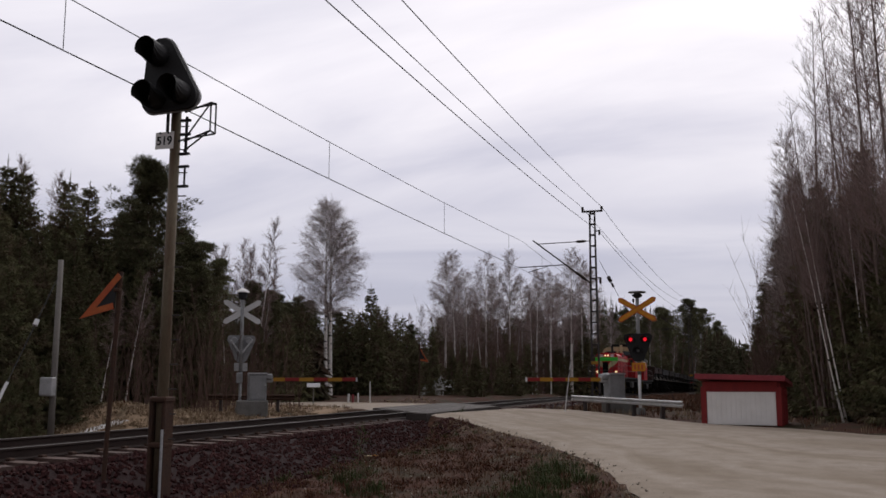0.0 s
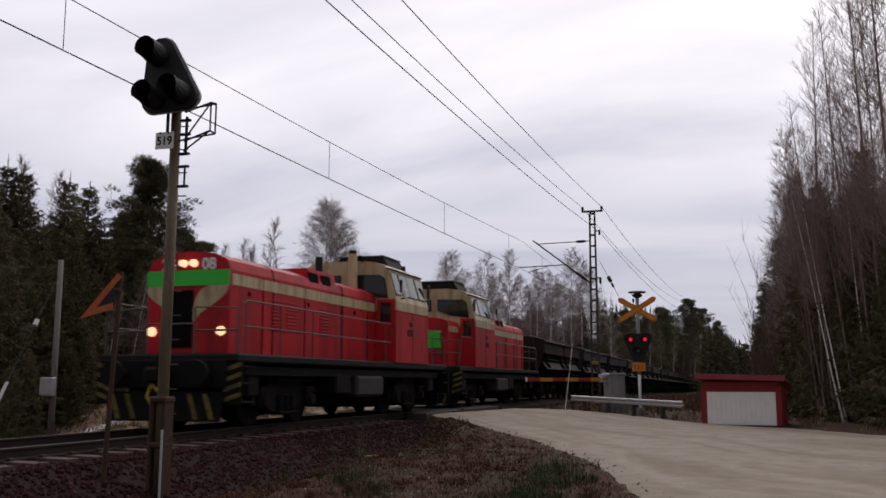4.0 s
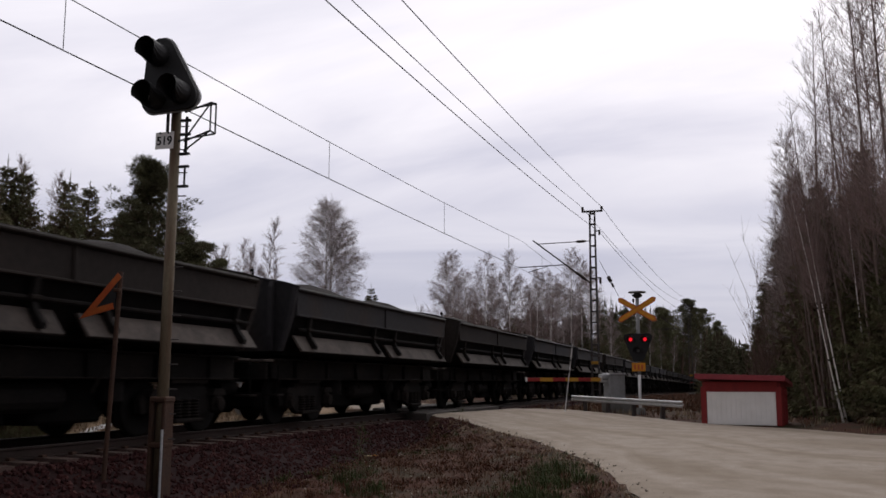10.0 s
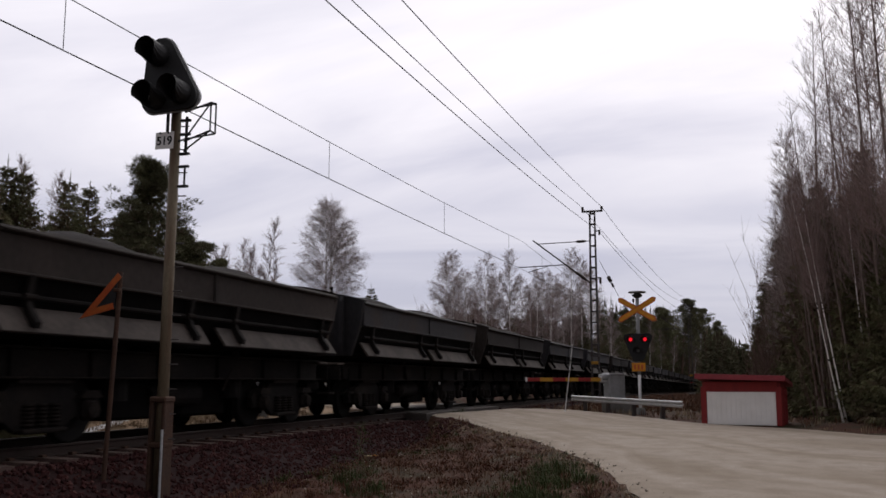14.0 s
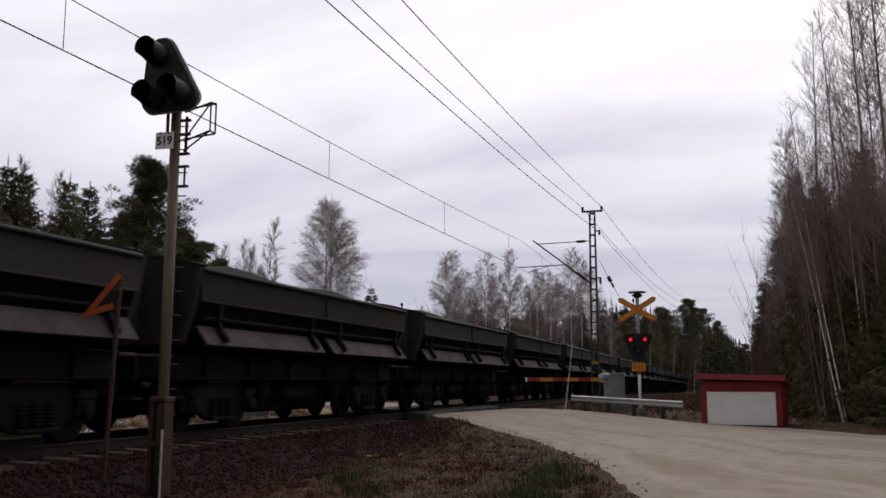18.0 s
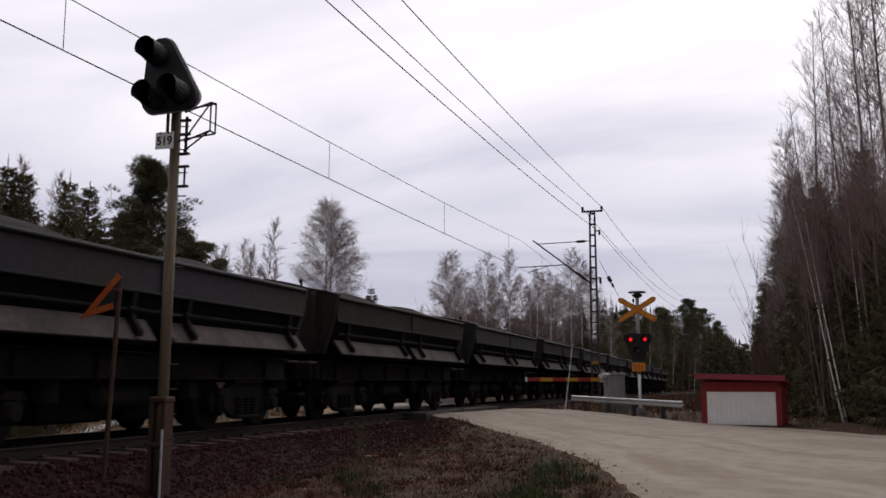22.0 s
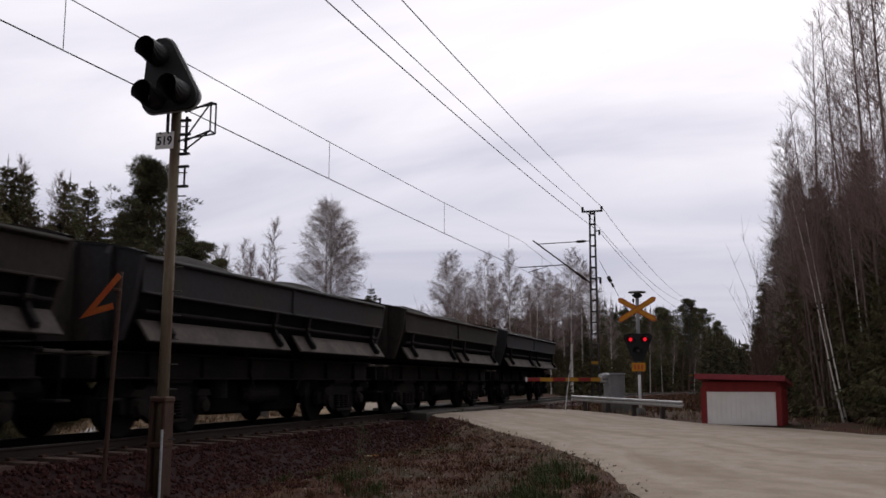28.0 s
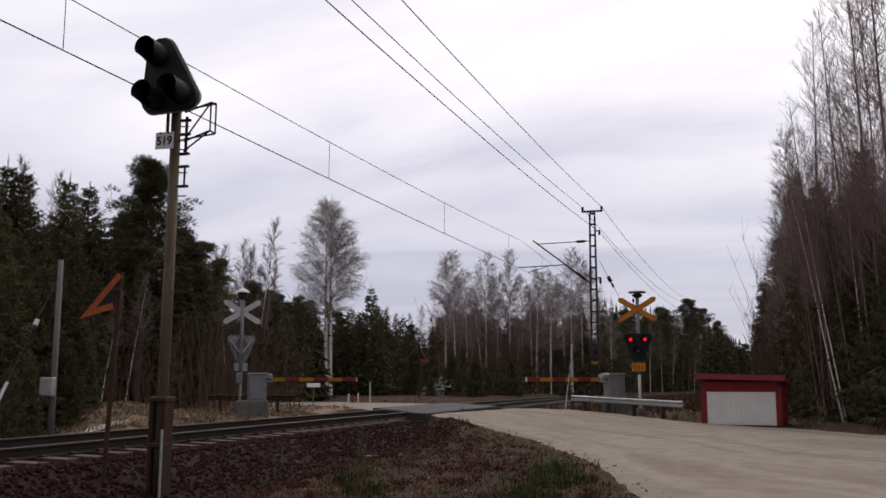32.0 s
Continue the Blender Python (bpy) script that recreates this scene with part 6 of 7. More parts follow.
def build_crossing_signal(x, y, turn, front):
    """A road crossing signal: cross, lamp plate, bell; its face towards local -y."""
    gz = min(ground_z(x, y), road_z(x, y))
    lab = "level crossing signal with yellow cross and red lamps" if front else "back of a level crossing signal with grey cross"
    g = thing("crossing_signal", pose(x, y, gz, 0, 0, turn), lab, "crossing signal", "signals of the level crossing")
    z = -gz
    part("post", Shape().tube([(0, 0, z + 1.1), (0, 0, z + 3.56)], 0.057, 12), M_GREYBOX, g, "grey painted upper post", True)
    part("lower_post", Shape().tube([(0, 0, -0.2), (0, 0, z + 1.12)], 0.048, 12), M_WHITE if front else M_GREYBOX, g, "white lower post" if front else "", True)
    part("foot", Shape().tube([(0, 0, -0.1), (0, 0, 0.22)], [0.2, 0.14], 12), M_CONCRETE, g)
    if front:
        bell = part("bell", Shape().tube([(0, 0, z + 3.50), (0, 0, z + 3.54), (0, 0, z + 3.60), (0, 0, z + 3.64)], [0.08, 0.15, 0.17, 0.06], 18), M_BLACKGREY, g, "dark alarm bell")
        part("cap", Shape().tube([(0, 0, z + 3.655), (0, 0, z + 3.67), (0, 0, z + 3.70), (0, 0, z + 3.71)], [0.26, 0.275, 0.27, 0.10], 20), M_GREYBOX, bell, "flat round cap")
        part("striker", Shape().box((-0.12, -0.02, z + 3.42), (0.06, 0.06, 0.12), 0.015), M_BLACKGREY, bell)
    else:
        bell = part("bell", Shape().tube([(0, 0, z + 3.52), (0, 0, z + 3.56), (0, 0, z + 3.76)], [0.06, 0.13, 0.15], 18), M_BLACKGREY, g, "dark alarm bell")
        part("cap", Shape().tube([(0, 0, z + 3.76), (0, 0, z + 3.80), (0, 0, z + 3.86), (0, 0, z + 3.90)], [0.215, 0.20, 0.12, 0.03], 18), M_DOORWHITE, bell, "white domed cap")
    cross_sign(g, z + 3.13, M_ORANGE if front else None, M_EDGE if front else M_WHITE, -0.075)
    tri = [(-0.45, 0.10), (-0.43, 0.19), (-0.36, 0.23), (0.36, 0.23), (0.43, 0.19), (0.45, 0.10), (0.19, -0.55), (0.10, -0.64), (-0.10, -0.64), (-0.19, -0.55)]
    pl = part("lamp_plate", Shape().prism([(a, b + z + 2.14) for a, b in tri], -0.095, -0.075), M_BLACK if front else M_GREYBOX, g, "black lamp plate" if front else "grey lamp plate from behind")
    for lx, lz in ((-0.225, 0.05), (0.225, 0.05), (0.0, -0.30)):
        part("lamp_case", Shape().tube([(lx, -0.075, z + 2.14 + lz), (lx, 0.05, z + 2.14 + lz)], [0.12, 0.10], 14), M_GREYBOX, pl)
        if front:
            m = M_REDLIGHT if lz > 0 else M_LENS
            part("lamp", Shape().tube([(lx, -0.10, z + 2.14 + lz), (lx, -0.125, z + 2.14 + lz)], [0.058, 0.04], 16), m, pl, "glowing red lamp" if lz > 0 else "unlit lamp")
            vis = Shape()
            rows = []
            for yy in (-0.096, -0.27):
                rows.append([(lx + 0.125 * math.sin(math.pi * 0.72 * (i / 10 * 2 - 1)), yy, z + 2.14 + lz + 0.125 * math.cos(math.pi * 0.72 * (i / 10 * 2 - 1))) for i in range(11)])
            vis.grid(rows)
            part("visor", vis, M_BLACK, pl)
    if front:
        pp = part("track_plate", Shape().box((0, -0.075, z + 1.33), (0.42, 0.012, 0.26), 0.004), M_ORANGE, g, "yellow plate with dark symbols")
        for k in range(3):
            part("symbol_bar", Shape().box((-0.11 + 0.11 * k, -0.084, z + 1.33), (0.06, 0.006, 0.15), 0.0), M_EDGE, pp)
    else:
        part("track_plate", Shape().box((0.0, -0.075, z + 1.35), (0.42, 0.012, 0.26), 0.004), M_GALV, g, "grey back of a plate")
        for e in (-1, 1):
            part("plate_brace", Shape().box((0, 0, 0), (0.52, 0.03, 0.05), 0.008), M_GALV, pl, "pale slanted brace", at=pose(e * 0.20, 0.065, z + 2.02, 0, -e * 52, 0))
        part("switch_box", Shape().box((0.03, 0.09, z + 1.0), (0.20, 0.14, 0.34), 0.02), M_GREYBOX, g)
    return g


def build_barrier(x, y, turn, length, label):
    """A barrier drive with its boom lowered along local +x."""
    gz = min(ground_z(x, y), road_z(x, y))
    z = -gz
    g = thing("level_crossing_barrier", pose(x, y, gz, 0, 0, turn), label, "barrier", "barriers of the level crossing")
    part("plinth", Shape().box((-0.14, 0, (z + 0.30) / 2 - 0.1), (0.95, 0.60, z + 0.50), 0.03), M_CONCRETE, g, "concrete plinth")
    body = part("drive_cabinet", Shape().box((0, 0, z + 0.70), (0.56, 0.46, 0.82), 0.03), M_GREYBOX, g, "grey painted drive cabinet")
    part("hinge", Shape().tube([(0.24, -0.26, z + 0.78), (0.24, -0.18, z + 0.78)], 0.03, 8), M_GALV, body)
    part("door_panel", Shape().box((0, -0.236, z + 0.68), (0.46, 0.012, 0.66), 0.004), M_GREYBOX, body)
    part("head_housing", Shape().box((0.14, -0.02, z + 1.03), (0.66, 0.40, 0.20), 0.05), M_GREYBOX, g)
    arm = part("boom", Shape().box((0.40 + length / 2, 0, z + 0.95), (length, 0.05, 0.115), 0.008), M_SIGNRED, g, "red and yellow striped boom")
    n = max(3, int(length / 0.72))
    step = length / (2 * n)
    for k in range(n):
        c = 0.40 + step * (2 * k + 0.5)
        part("yellow_band", Shape().box((c, 0, z + 0.95), (step, 0.056, 0.121), 0.0), M_SIGNYEL, arm)
    part("tip", Shape().box((0.40 + length + 0.02, 0, z + 0.95), (0.05, 0.062, 0.13), 0.0), M_WHITE, arm)
    part("lid", Shape().prism([(-0.30, z + 1.11), (0.30, z + 1.11), (0.27, z + 1.16), (-0.27, z + 1.16)], -0.25, 0.25), M_GALV, body, "pale sheet lid")
    part("boom_clamp", Shape().box((0.36, 0, z + 0.95), (0.26, 0.16, 0.19), 0.02), M_GALV, g)
    return g


def build_guard_rail(p, q, posts, label, steel=None):
    p, q = Vector(p), Vector(q)
    d = (q - p)
    ln = math.hypot(d.x, d.y)
    turn = math.degrees(math.atan2(d.y, d.x))
    g = thing("guard_rail", pose(p.x, p.y, p.z, 0, 0, turn), label, "guard rail")
    slope = d.z / ln
    prof = [(0.04, 0.0), (0.0, 0.04), (0.0, 0.09), (0.05, 0.13), (0.05, 0.17), (0.0, 0.21), (0.0, 0.26), (0.04, 0.30), (0.048, 0.30), (0.010, 0.26), (0.010, 0.215), (0.062, 0.175), (0.062, 0.125), (0.010, 0.085), (0.010, 0.04), (0.048, 0.0)]
    sh = Matrix(((1, 0, 0, 0), (0, 1, 0, 0), (slope, 0, 1, 0), (0, 0, 0, 1)))
    part("beam", Shape().prism([(a - 0.03, (b - 0.30) * 0.6) for a, b in prof], -0.15, ln + 0.15, "x", sh), steel or M_GALV, g, "corrugated steel beam")
    for i in range(posts):
        f = 0.10 + 0.74 * i / (posts - 1)
        x = ln * f
        gz = ground_z(p.x + d.x * f, p.y + d.y * f) - p.z
        part("post", Shape().box((x, 0.10, (slope * x - 0.05 + gz - 0.15) / 2), (0.10, 0.12, slope * x - 0.05 - gz + 0.15), 0.01), M_MAST, g)


def build_lattice_mast(x, y, top, label, arm=True):
    gz = ground_z(x, y)
    g = thing("catenary_mast", pose(x, y, gz), label, "catenary mast", "masts of the overhead line")
    h = top - gz
    part("foundation", Shape().box((0, 0, 0.1), (0.7, 0.7, 0.5), 0.04), M_CONCRETE, g)
    def half(z):
        return 0.185 - 0.065 * z / h
    for sx in (-1, 1):
        for sy in (-1, 1):
            part("leg", Shape().tube([(sx * half(0), sy * half(0), 0), (sx * half(h), sy * half(h), h)], 0.032, 4), M_MAST, g)
    n = 17
    for k in range(n + 1):
        z = 0.4 + (h - 0.5) * k / n
        w = half(z)
        s = Shape()
        for sy in (-1, 1):
            s.box((0, sy * w, z), (2 * w, 0.02, 0.06))
            s.box((sy * w, 0, z), (0.02, 2 * w, 0.06))
        part("batten_frame", s, M_MAST, g)
    part("top_beam", Shape().box((0, 0, h + 0.02), (1.05, 0.10, 0.09), 0.01), M_MAST, g)
    for sx in (-0.48, 0.48):
        part("insulator", Shape().tube([(sx, 0, h + 0.06), (sx, 0, h + 0.12), (sx, 0, h + 0.16), (sx, 0, h + 0.24), (sx, 0, h + 0.27)], [0.03, 0.07, 0.05, 0.075, 0.02], 10), M_INSUL, g)
    if arm:
        zt, zl = 7.72 - gz, 6.42 - gz
        zc = 5.62 - gz
        tip = -3.05
        part("top_tube", Shape().tube([(-0.15, 0, zt + 0.15), (tip + 0.25, 0, zt + 0.10)], 0.025, 8), M_MAST, g)
        part("cantilever_tube", Shape().tube([(-0.18, 0, zc + 0.15), (tip, 0, zt + 0.30)], 0.036, 8), M_MAST, g)
        part("rod_insulator", Shape().tube([(-0.30, 0, zt + 0.15), (-0.45, 0, zt + 0.145), (-0.75, 0, zt + 0.14), (-0.85, 0, zt + 0.14)], [0.03, 0.07, 0.07, 0.03], 10), M_INSUL, g)
        a, b = Vector((-0.18, 0, zc + 0.15)), Vector((tip, 0, zt + 0.30))
        part("rod_insulator", Shape().tube([a.lerp(b, 0.06), a.lerp(b, 0.10), a.lerp(b, 0.22), a.lerp(b, 0.27)], [0.035, 0.075, 0.075, 0.035], 10), M_INSUL, g)
        part("register_tube", Shape().tube([a.lerp(b, 0.42), (tip - 0.75, 0, a.lerp(b, 0.42).z - 0.06)], 0.024, 8), M_MAST, g)
        part("steady_arm", Shape().tube([(tip + 0.75, 0, a.lerp(b, 0.42).z - 0.06), (tip - 0.25, 0, a.lerp(b, 0.42).z - 0.32)], 0.016, 6), M_MAST, g)
        part("safety_plate", Shape().box((0, -0.21, 2.25), (0.34, 0.02, 0.14), 0.004), M_SIGNYEL, g, "yellow warning plate")
        part("safety_plate", Shape().box((0, -0.21, 1.5), (0.30, 0.02, 0.10), 0.004), M_SIGNRED, g)
        part("bracket", Shape().box((0.26, 0, h - 1.00), (0.20, 0.05, 0.05), 0.008), M_MAST, g)
        part("insulator", Shape().tube([(0.34, 0, h - 0.95), (0.34, 0, h - 1.20)], [0.06, 0.05], 8), M_INSUL, g)
        part("bracket", Shape().box((0.26, 0, h - 3.35), (0.20, 0.05, 0.05), 0.008), M_MAST, g)
        part("insulator", Shape().tube([(0.34, 0, h - 3.35), (0.34, 0, h - 3.65)], [0.06, 0.05], 8), M_INSUL, g)
    return g


def wire(name, pts, r, label, category="overhead wire", group=""):
    return single(name, Shape().tube(pts, r, 5), M_WIRE, label, category, group, smooth=True)


def span(p, q, sag, n=14):
    p, q = Vector(p), Vector(q)
    return [p.lerp(q, i / n) - Vector((0, 0, sag * 4 * (i / n) * (1 - i / n))) for i in range(n + 1)]


MASTS = [-43.7, 46.3, 106.0, 166.0, 226.0]
MAST_X = -6.62
SIDE = [0.0, 0.0, 1.85, 1.2, 0.0]      # the farther masts stand wider of the track


def build_overhead():
    build_lattice_mast(MAST_X, MASTS[1], 9.35, "dark lattice steel mast carrying the overhead line")
    for y, dx in zip(MASTS[2:], SIDE[2:]):
        build_lattice_mast(MAST_X + dx, y, 9.2, "distant dark lattice mast of the overhead line")
    build_lattice_mast(MAST_X, MASTS[0], 9.2, "dark lattice steel mast carrying the overhead line")
    contact, carrier = [], []
    for a, b in zip(MASTS, MASTS[1:]):
        contact += span((TRACK_X - 0.1, a, 6.55), (TRACK_X - 0.1, b, 6.55), 0.38 if a < 0 else 0.2, 40)
        carrier += span((TRACK_X - 0.1, a, 8.0), (TRACK_X - 0.1, b, 8.0), 0.95 if a < 0 else 0.5, 40)
    wire("contact_wire", contact, 0.0125, "dark copper contact wire over the track")
    wire("carrier_wire", carrier, 0.0105, "dark sagging carrier cable over the track")
    for a, b in zip(MASTS[:3], MASTS[1:4]):
        for y in [12.0 + 10.4 * k for k in range(-5, 4)] if a < 0 else [a + 5.0 + 10.3 * k for k in range(6)]:
            t = (y - a) / (b - a)
            top = 8.0 - (0.95 if a < 0 else 0.5) * 4 * t * (1 - t)
            bot = 6.55 - (0.38 if a < 0 else 0.2) * 4 * t * (1 - t)
            d = single("dropper", Shape().tube([(TRACK_X - 0.1, y, bot), (TRACK_X - 0.1, y, top)], 0.007, 4), M_WIRE, "thin dropper wire between carrier and contact wire", "dropper wire", "droppers of the overhead line")
    for x, z, sag, lab in ((MAST_X - 0.48, 9.58, 1.22, "thin feeder wire along the mast tops"), (MAST_X + 0.48, 9.58, 1.22, "thin feeder wire along the mast tops"), (MAST_X + 0.34, 8.32, 1.24, "return wire below the mast top")):
        pts = []
        for a, b, da, db in zip(MASTS, MASTS[1:], SIDE, SIDE[1:]):
            pts += span((x + da, a, z), (x + db, b, z), sag if a < 0 else sag * 0.7, 40)
        wire("feeder_wire", pts, 0.0125, lab)
    # stay of the mast with its insulators
    g = thing("mast_stay", pose(0, 0, 0), "stay cable with dark insulators from mast to ground", "stay cable")
    a, b = Vector((MAST_X + 0.30, 46.5, 6.85)), Vector((-3.46, 56.6, -0.3))
    part("cable", Shape().tube([a, b], 0.011, 5), M_WIRE, g)
    part("insulator", Shape().tube([a.lerp(b, 0.10), a.lerp(b, 0.125)], 0.10, 10), M_INSUL, g)
    part("insulator", Shape().tube([a.lerp(b, 0.14), a.lerp(b, 0.16)], 0.06, 8), M_INSUL, g)


# ---- shed, poles and small things ----
def build_shed():
    gz = -0.22
    g = thing("low_shed", pose(0.17, 26.25, gz, 0, 0, -9), "low red wooden box shed with a white boarded door", "shed")
    w, d, hb, hf = 1.97, 1.35, 1.05, 1.14
    for x in (-1, 1):
        part("corner_post", Shape().box((x * (w / 2 - 0.05), -d / 2 + 0.02, 0.48), (0.14, 0.10, 0.98), 0.008), M_SHEDRED, g)
        prof = [(-d / 2 + 0.05, -0.1), (d / 2, -0.1), (d / 2, hb - 0.08), (-d / 2 + 0.05, hf - 0.06)]
        part("side_wall", Shape().prism(prof, x * (w / 2 - 0.03) - 0.02, x * (w / 2 - 0.03) + 0.02, "x"), M_SHEDRED, g)
        for k in range(6):
            part("batten", Shape().box((x * (w / 2 + 0.0), -d / 2 + 0.22 + 0.2 * k, 0.45), (0.03, 0.05, 0.98), 0.004), M_SHEDRED, g)
    part("back_wall", Shape().box((0, d / 2 - 0.02, 0.45), (w - 0.1, 0.04, 1.05)), M_SHEDRED, g)
    part("lintel", Shape().box((0, -d / 2 + 0.02, 0.97), (w - 0.12, 0.08, 0.26), 0.008), M_SHEDRED, g)
    door = part("door", Shape().box((0, -d / 2 + 0.035, 0.42), (w - 0.24, 0.03, 0.86), 0.004), M_DOORWHITE, g, "white boarded door")
    n = 14
    for k in range(n):
        bw = (w - 0.25) / n
        part("board", Shape().box((-(w - 0.25) / 2 + bw * (k + 0.5), -d / 2 + 0.012, 0.42), (bw - 0.003, 0.02, 0.85 - 0.01 * (k % 3)), 0.001), M_DOORWHITE, door)
    part("roof", Shape().prism([(-d / 2 - 0.22, hf + 0.02), (d / 2 + 0.15, hb - 0.06), (d / 2 + 0.15, hb + 0.04), (-d / 2 - 0.22, hf + 0.13)], -w / 2 - 0.12, w / 2 + 0.14, "x"), M_ROOFRED, g, "dark red sloping roof", at=pose(-0.03, 0, 0, 0, 1.6, 0))
    part("fascia", Shape().box((0.01, -d / 2 - 0.232, hf + 0.07), (w + 0.28, 0.022, 0.135), 0.006), M_ROOFRED, g, at=pose(-0.03, 0, 0, 0, 1.6, 0))


def build_utility_pole():
    x, y = -15.43, 18.5
    gz = ground_z(x, y)
    g = thing("utility_pole", pose(x, y, gz, 0, 0.2, 0), "short grey timber pole with a white meter box", "utility pole")
    h = 3.78 - gz
    part("pole", Shape().tube([(0, 0, -0.3), (0, 0, h)], [0.080, 0.062], 12), M_WOODPOLE, g, "", True)
    b = part("meter_box", Shape().box((-0.02, -0.17, 0.76 - gz), (0.34, 0.18, 0.44), 0.02), M_GALV, g, "light grey metal box")
    part("box_door", Shape().box((-0.02, -0.266, 0.76 - gz), (0.28, 0.012, 0.36), 0.004), M_GALV, b)
    s = thing("pole_stay", pose(0, 0, 0), "inclined stay wire with a white guard tube", "stay cable")
    a, b2 = Vector((x, y, 3.45)), Vector((-15.2, 15.7, ground_z(-15.2, 15.7)))
    part("cable", Shape().tube([a, b2], 0.010, 5), M_WIRE, s)
    part("insulator", Shape().tube([a.lerp(b2, 0.26), a.lerp(b2, 0.29)], 0.055, 8), M_WHITE, s, "small white insulator")
    part("guard_tube", Shape().tube([a.lerp(b2, 0.58), b2], 0.035, 8), M_WHITE, s, "white guard tube")


def post_thing(name, px, far, z1, r, material, label, category, lean=0.0, z0=None):
    x, y = bearing(px, far)
    gz = ground_z(x, y) if z0 is None else z0
    g = thing(name, pose(x, y, gz), label, category)
    part("rod", Shape().tube([(0, 0, -0.15), (lean, 0, z1 - gz)], r, 8), material, g)
    return g, gz


def build_small_things():
    # leaning marker rod by the near barrier
    g, gz = post_thing("marker_rod", 997, 30.2, 1.95, 0.015, M_WHITE, "thin leaning white and black marker rod at the roadside", "marker rod", 0.30)
    for k in range(3):
        part("dark_ring", Shape().tube([(0.3 * (0.45 + 0.16 * k), 0, (1.95 - gz) * (0.45 + 0.16 * k)), (0.3 * (0.51 + 0.16 * k), 0, (1.95 - gz) * (0.51 + 0.16 * k))], 0.018, 8), M_BLACK, g)
    post_thing("marker_rod", 655, 46, 0.9, 0.03, M_WHITE, "thin white marker rod at the roadside", "marker rod")
    for px, far, z, m, lab in ((617, 46, 0.42, M_WHITE, "short white roadside post"), (625, 46.5, 0.38, M_ROOFRED, "short red roadside post"), (634, 47, 0.45, M_WHITE, "short white roadside post")):
        x, y = bearing(px, far)
        gz = ground_z(x, y)
        s = Shape().box((x, y, (z + gz) / 2 - 0.10), (0.09 if px != 634 else 0.05, 0.09, (z - gz) * 0.8 + 0.1), 0.015)
        single("bollard", s, m, lab, "bollard", "posts along the far road")
    # white information board on its legs
    x, y = bearing(555, 44)
    gz = ground_z(x, y)
    g = thing("information_board", pose(x, y, gz, 0, 0, 25), "white tilted board on a short leg", "information board")
    part("board", Shape().box((0, 0, 0.72 - gz), (0.62, 0.03, 0.24), 0.006, Matrix.Rotation(radians(-40), 4, "X")), M_WHITE, g)
    part("leg", Shape().tube([(0, 0.03, -0.1), (0, 0.03, 0.66 - gz)], 0.03, 8), M_WOODPOLE, g)
    # second triangular sign, far behind the crossing, seen from behind
    x, y = bearing(742, 52)
    gz = ground_z(x, y)
    g = thing("track_warning_sign", pose(x, y, gz), "thin post with an orange-edged triangular plate", "railway sign")
    part("post", Shape().tube([(0, 0, -0.2), (0, 0, 3.0 - gz)], 0.035, 8), M_RUST, g)
    tri = [(0.05, 2.75 - gz), (0.55, 1.95 - gz), (0.05, 2.05 - gz)]
    part("plate", Shape().prism(tri, -0.05, -0.04), M_BLACKGREY, g)
    cx, cz = sum(p[0] for p in tri) / 3, sum(p[1] for p in tri) / 3
    inner = [(cx + (a - cx) * 0.6, cz + (b - cz) * 0.6) for a, b in tri]
    for i, j in ((0, 1), (1, 2)):
        part("edge_strip", Shape().prism([tri[i], tri[j], inner[j], inner[i]], -0.06, -0.052), M_EDGE, g)
    # small green sign far down the line
    x, y = bearing(1250, 95)
    gz = ground_z(x, y)
    g = thing("small_sign", pose(x, y, gz), "small green and white sign on a post", "sign")
    part("post", Shape().tube([(0, 0, -0.2), (0, 0, 2.4 - gz)], 0.04, 8), M_GALV, g)
    part("plate", Shape().box((0, -0.05, 2.25 - gz), (0.42, 0.02, 0.28), 0.004), M_SIGNGREEN, g)
    # patch of old snow on the bank
    rows = []
    rng = random.Random(3)
    for i in range(13):
        v = i / 12
        row = []
        for k in range(9):
            u = k / 8
            edge = math.sin(math.pi * u) * math.sin(math.pi * v)
            x = -15.35 - 0.30 * u + 0.06 * rng.uniform(-1, 1) + 0.2 * v
            y = 19.6 + 1.7 * v
            row.append((x, y, ground_z(x, y) - 0.03 + 0.07 * edge ** 0.5))
        rows.append(row)
    single("snow_patch", Shape().grid(rows), M_SNOW, "last grey-white snow patch on the bank", "snow", smooth=True)
    # snow bank and split logs in the yard behind the crossing
    x, y = bearing(780, 62)
    rows = []
    for i in range(15):
        v = i / 14
        rows.append([(x - 1.5 + 3.0 * v, y - 0.8 + 1.6 * k / 8, -0.5 + 1.55 * (math.sin(math.pi * v) * math.sin(math.pi * k / 8)) ** 0.5 + 0.42 * noise.noise((v * 7, k * 0.8, 2))) for k in range(9)])
    single("snow_bank", Shape().grid(rows), M_SNOW, "dirty white snow bank behind young spruces", "snow", smooth=True)
    x, y = bearing(800, 63)
    g = thing("log_pile", pose(x, y, ground_z(x, y), 0, 0, 10), "low pile of pale split logs", "log pile")
    for k in range(12):
        row, col = divmod(k, 5)
        part("log", Shape().tube([(-1.0 + 0.36 * col + 0.18 * row, -0.6, 0.16 + 0.28 * row), (-1.0 + 0.36 * col + 0.18 * row, 0.6, 0.16 + 0.28 * row)], 0.16, 9), M_PLANKPALE, g)
    # broken plank lying in the verge
    x, y = -6.35, 16.2
    s = Shape().box((x, y, ground_z(x, y) + 0.05), (0.42, 0.12, 0.03), 0.004, Matrix.Rotation(radians(20), 4, "Z"))
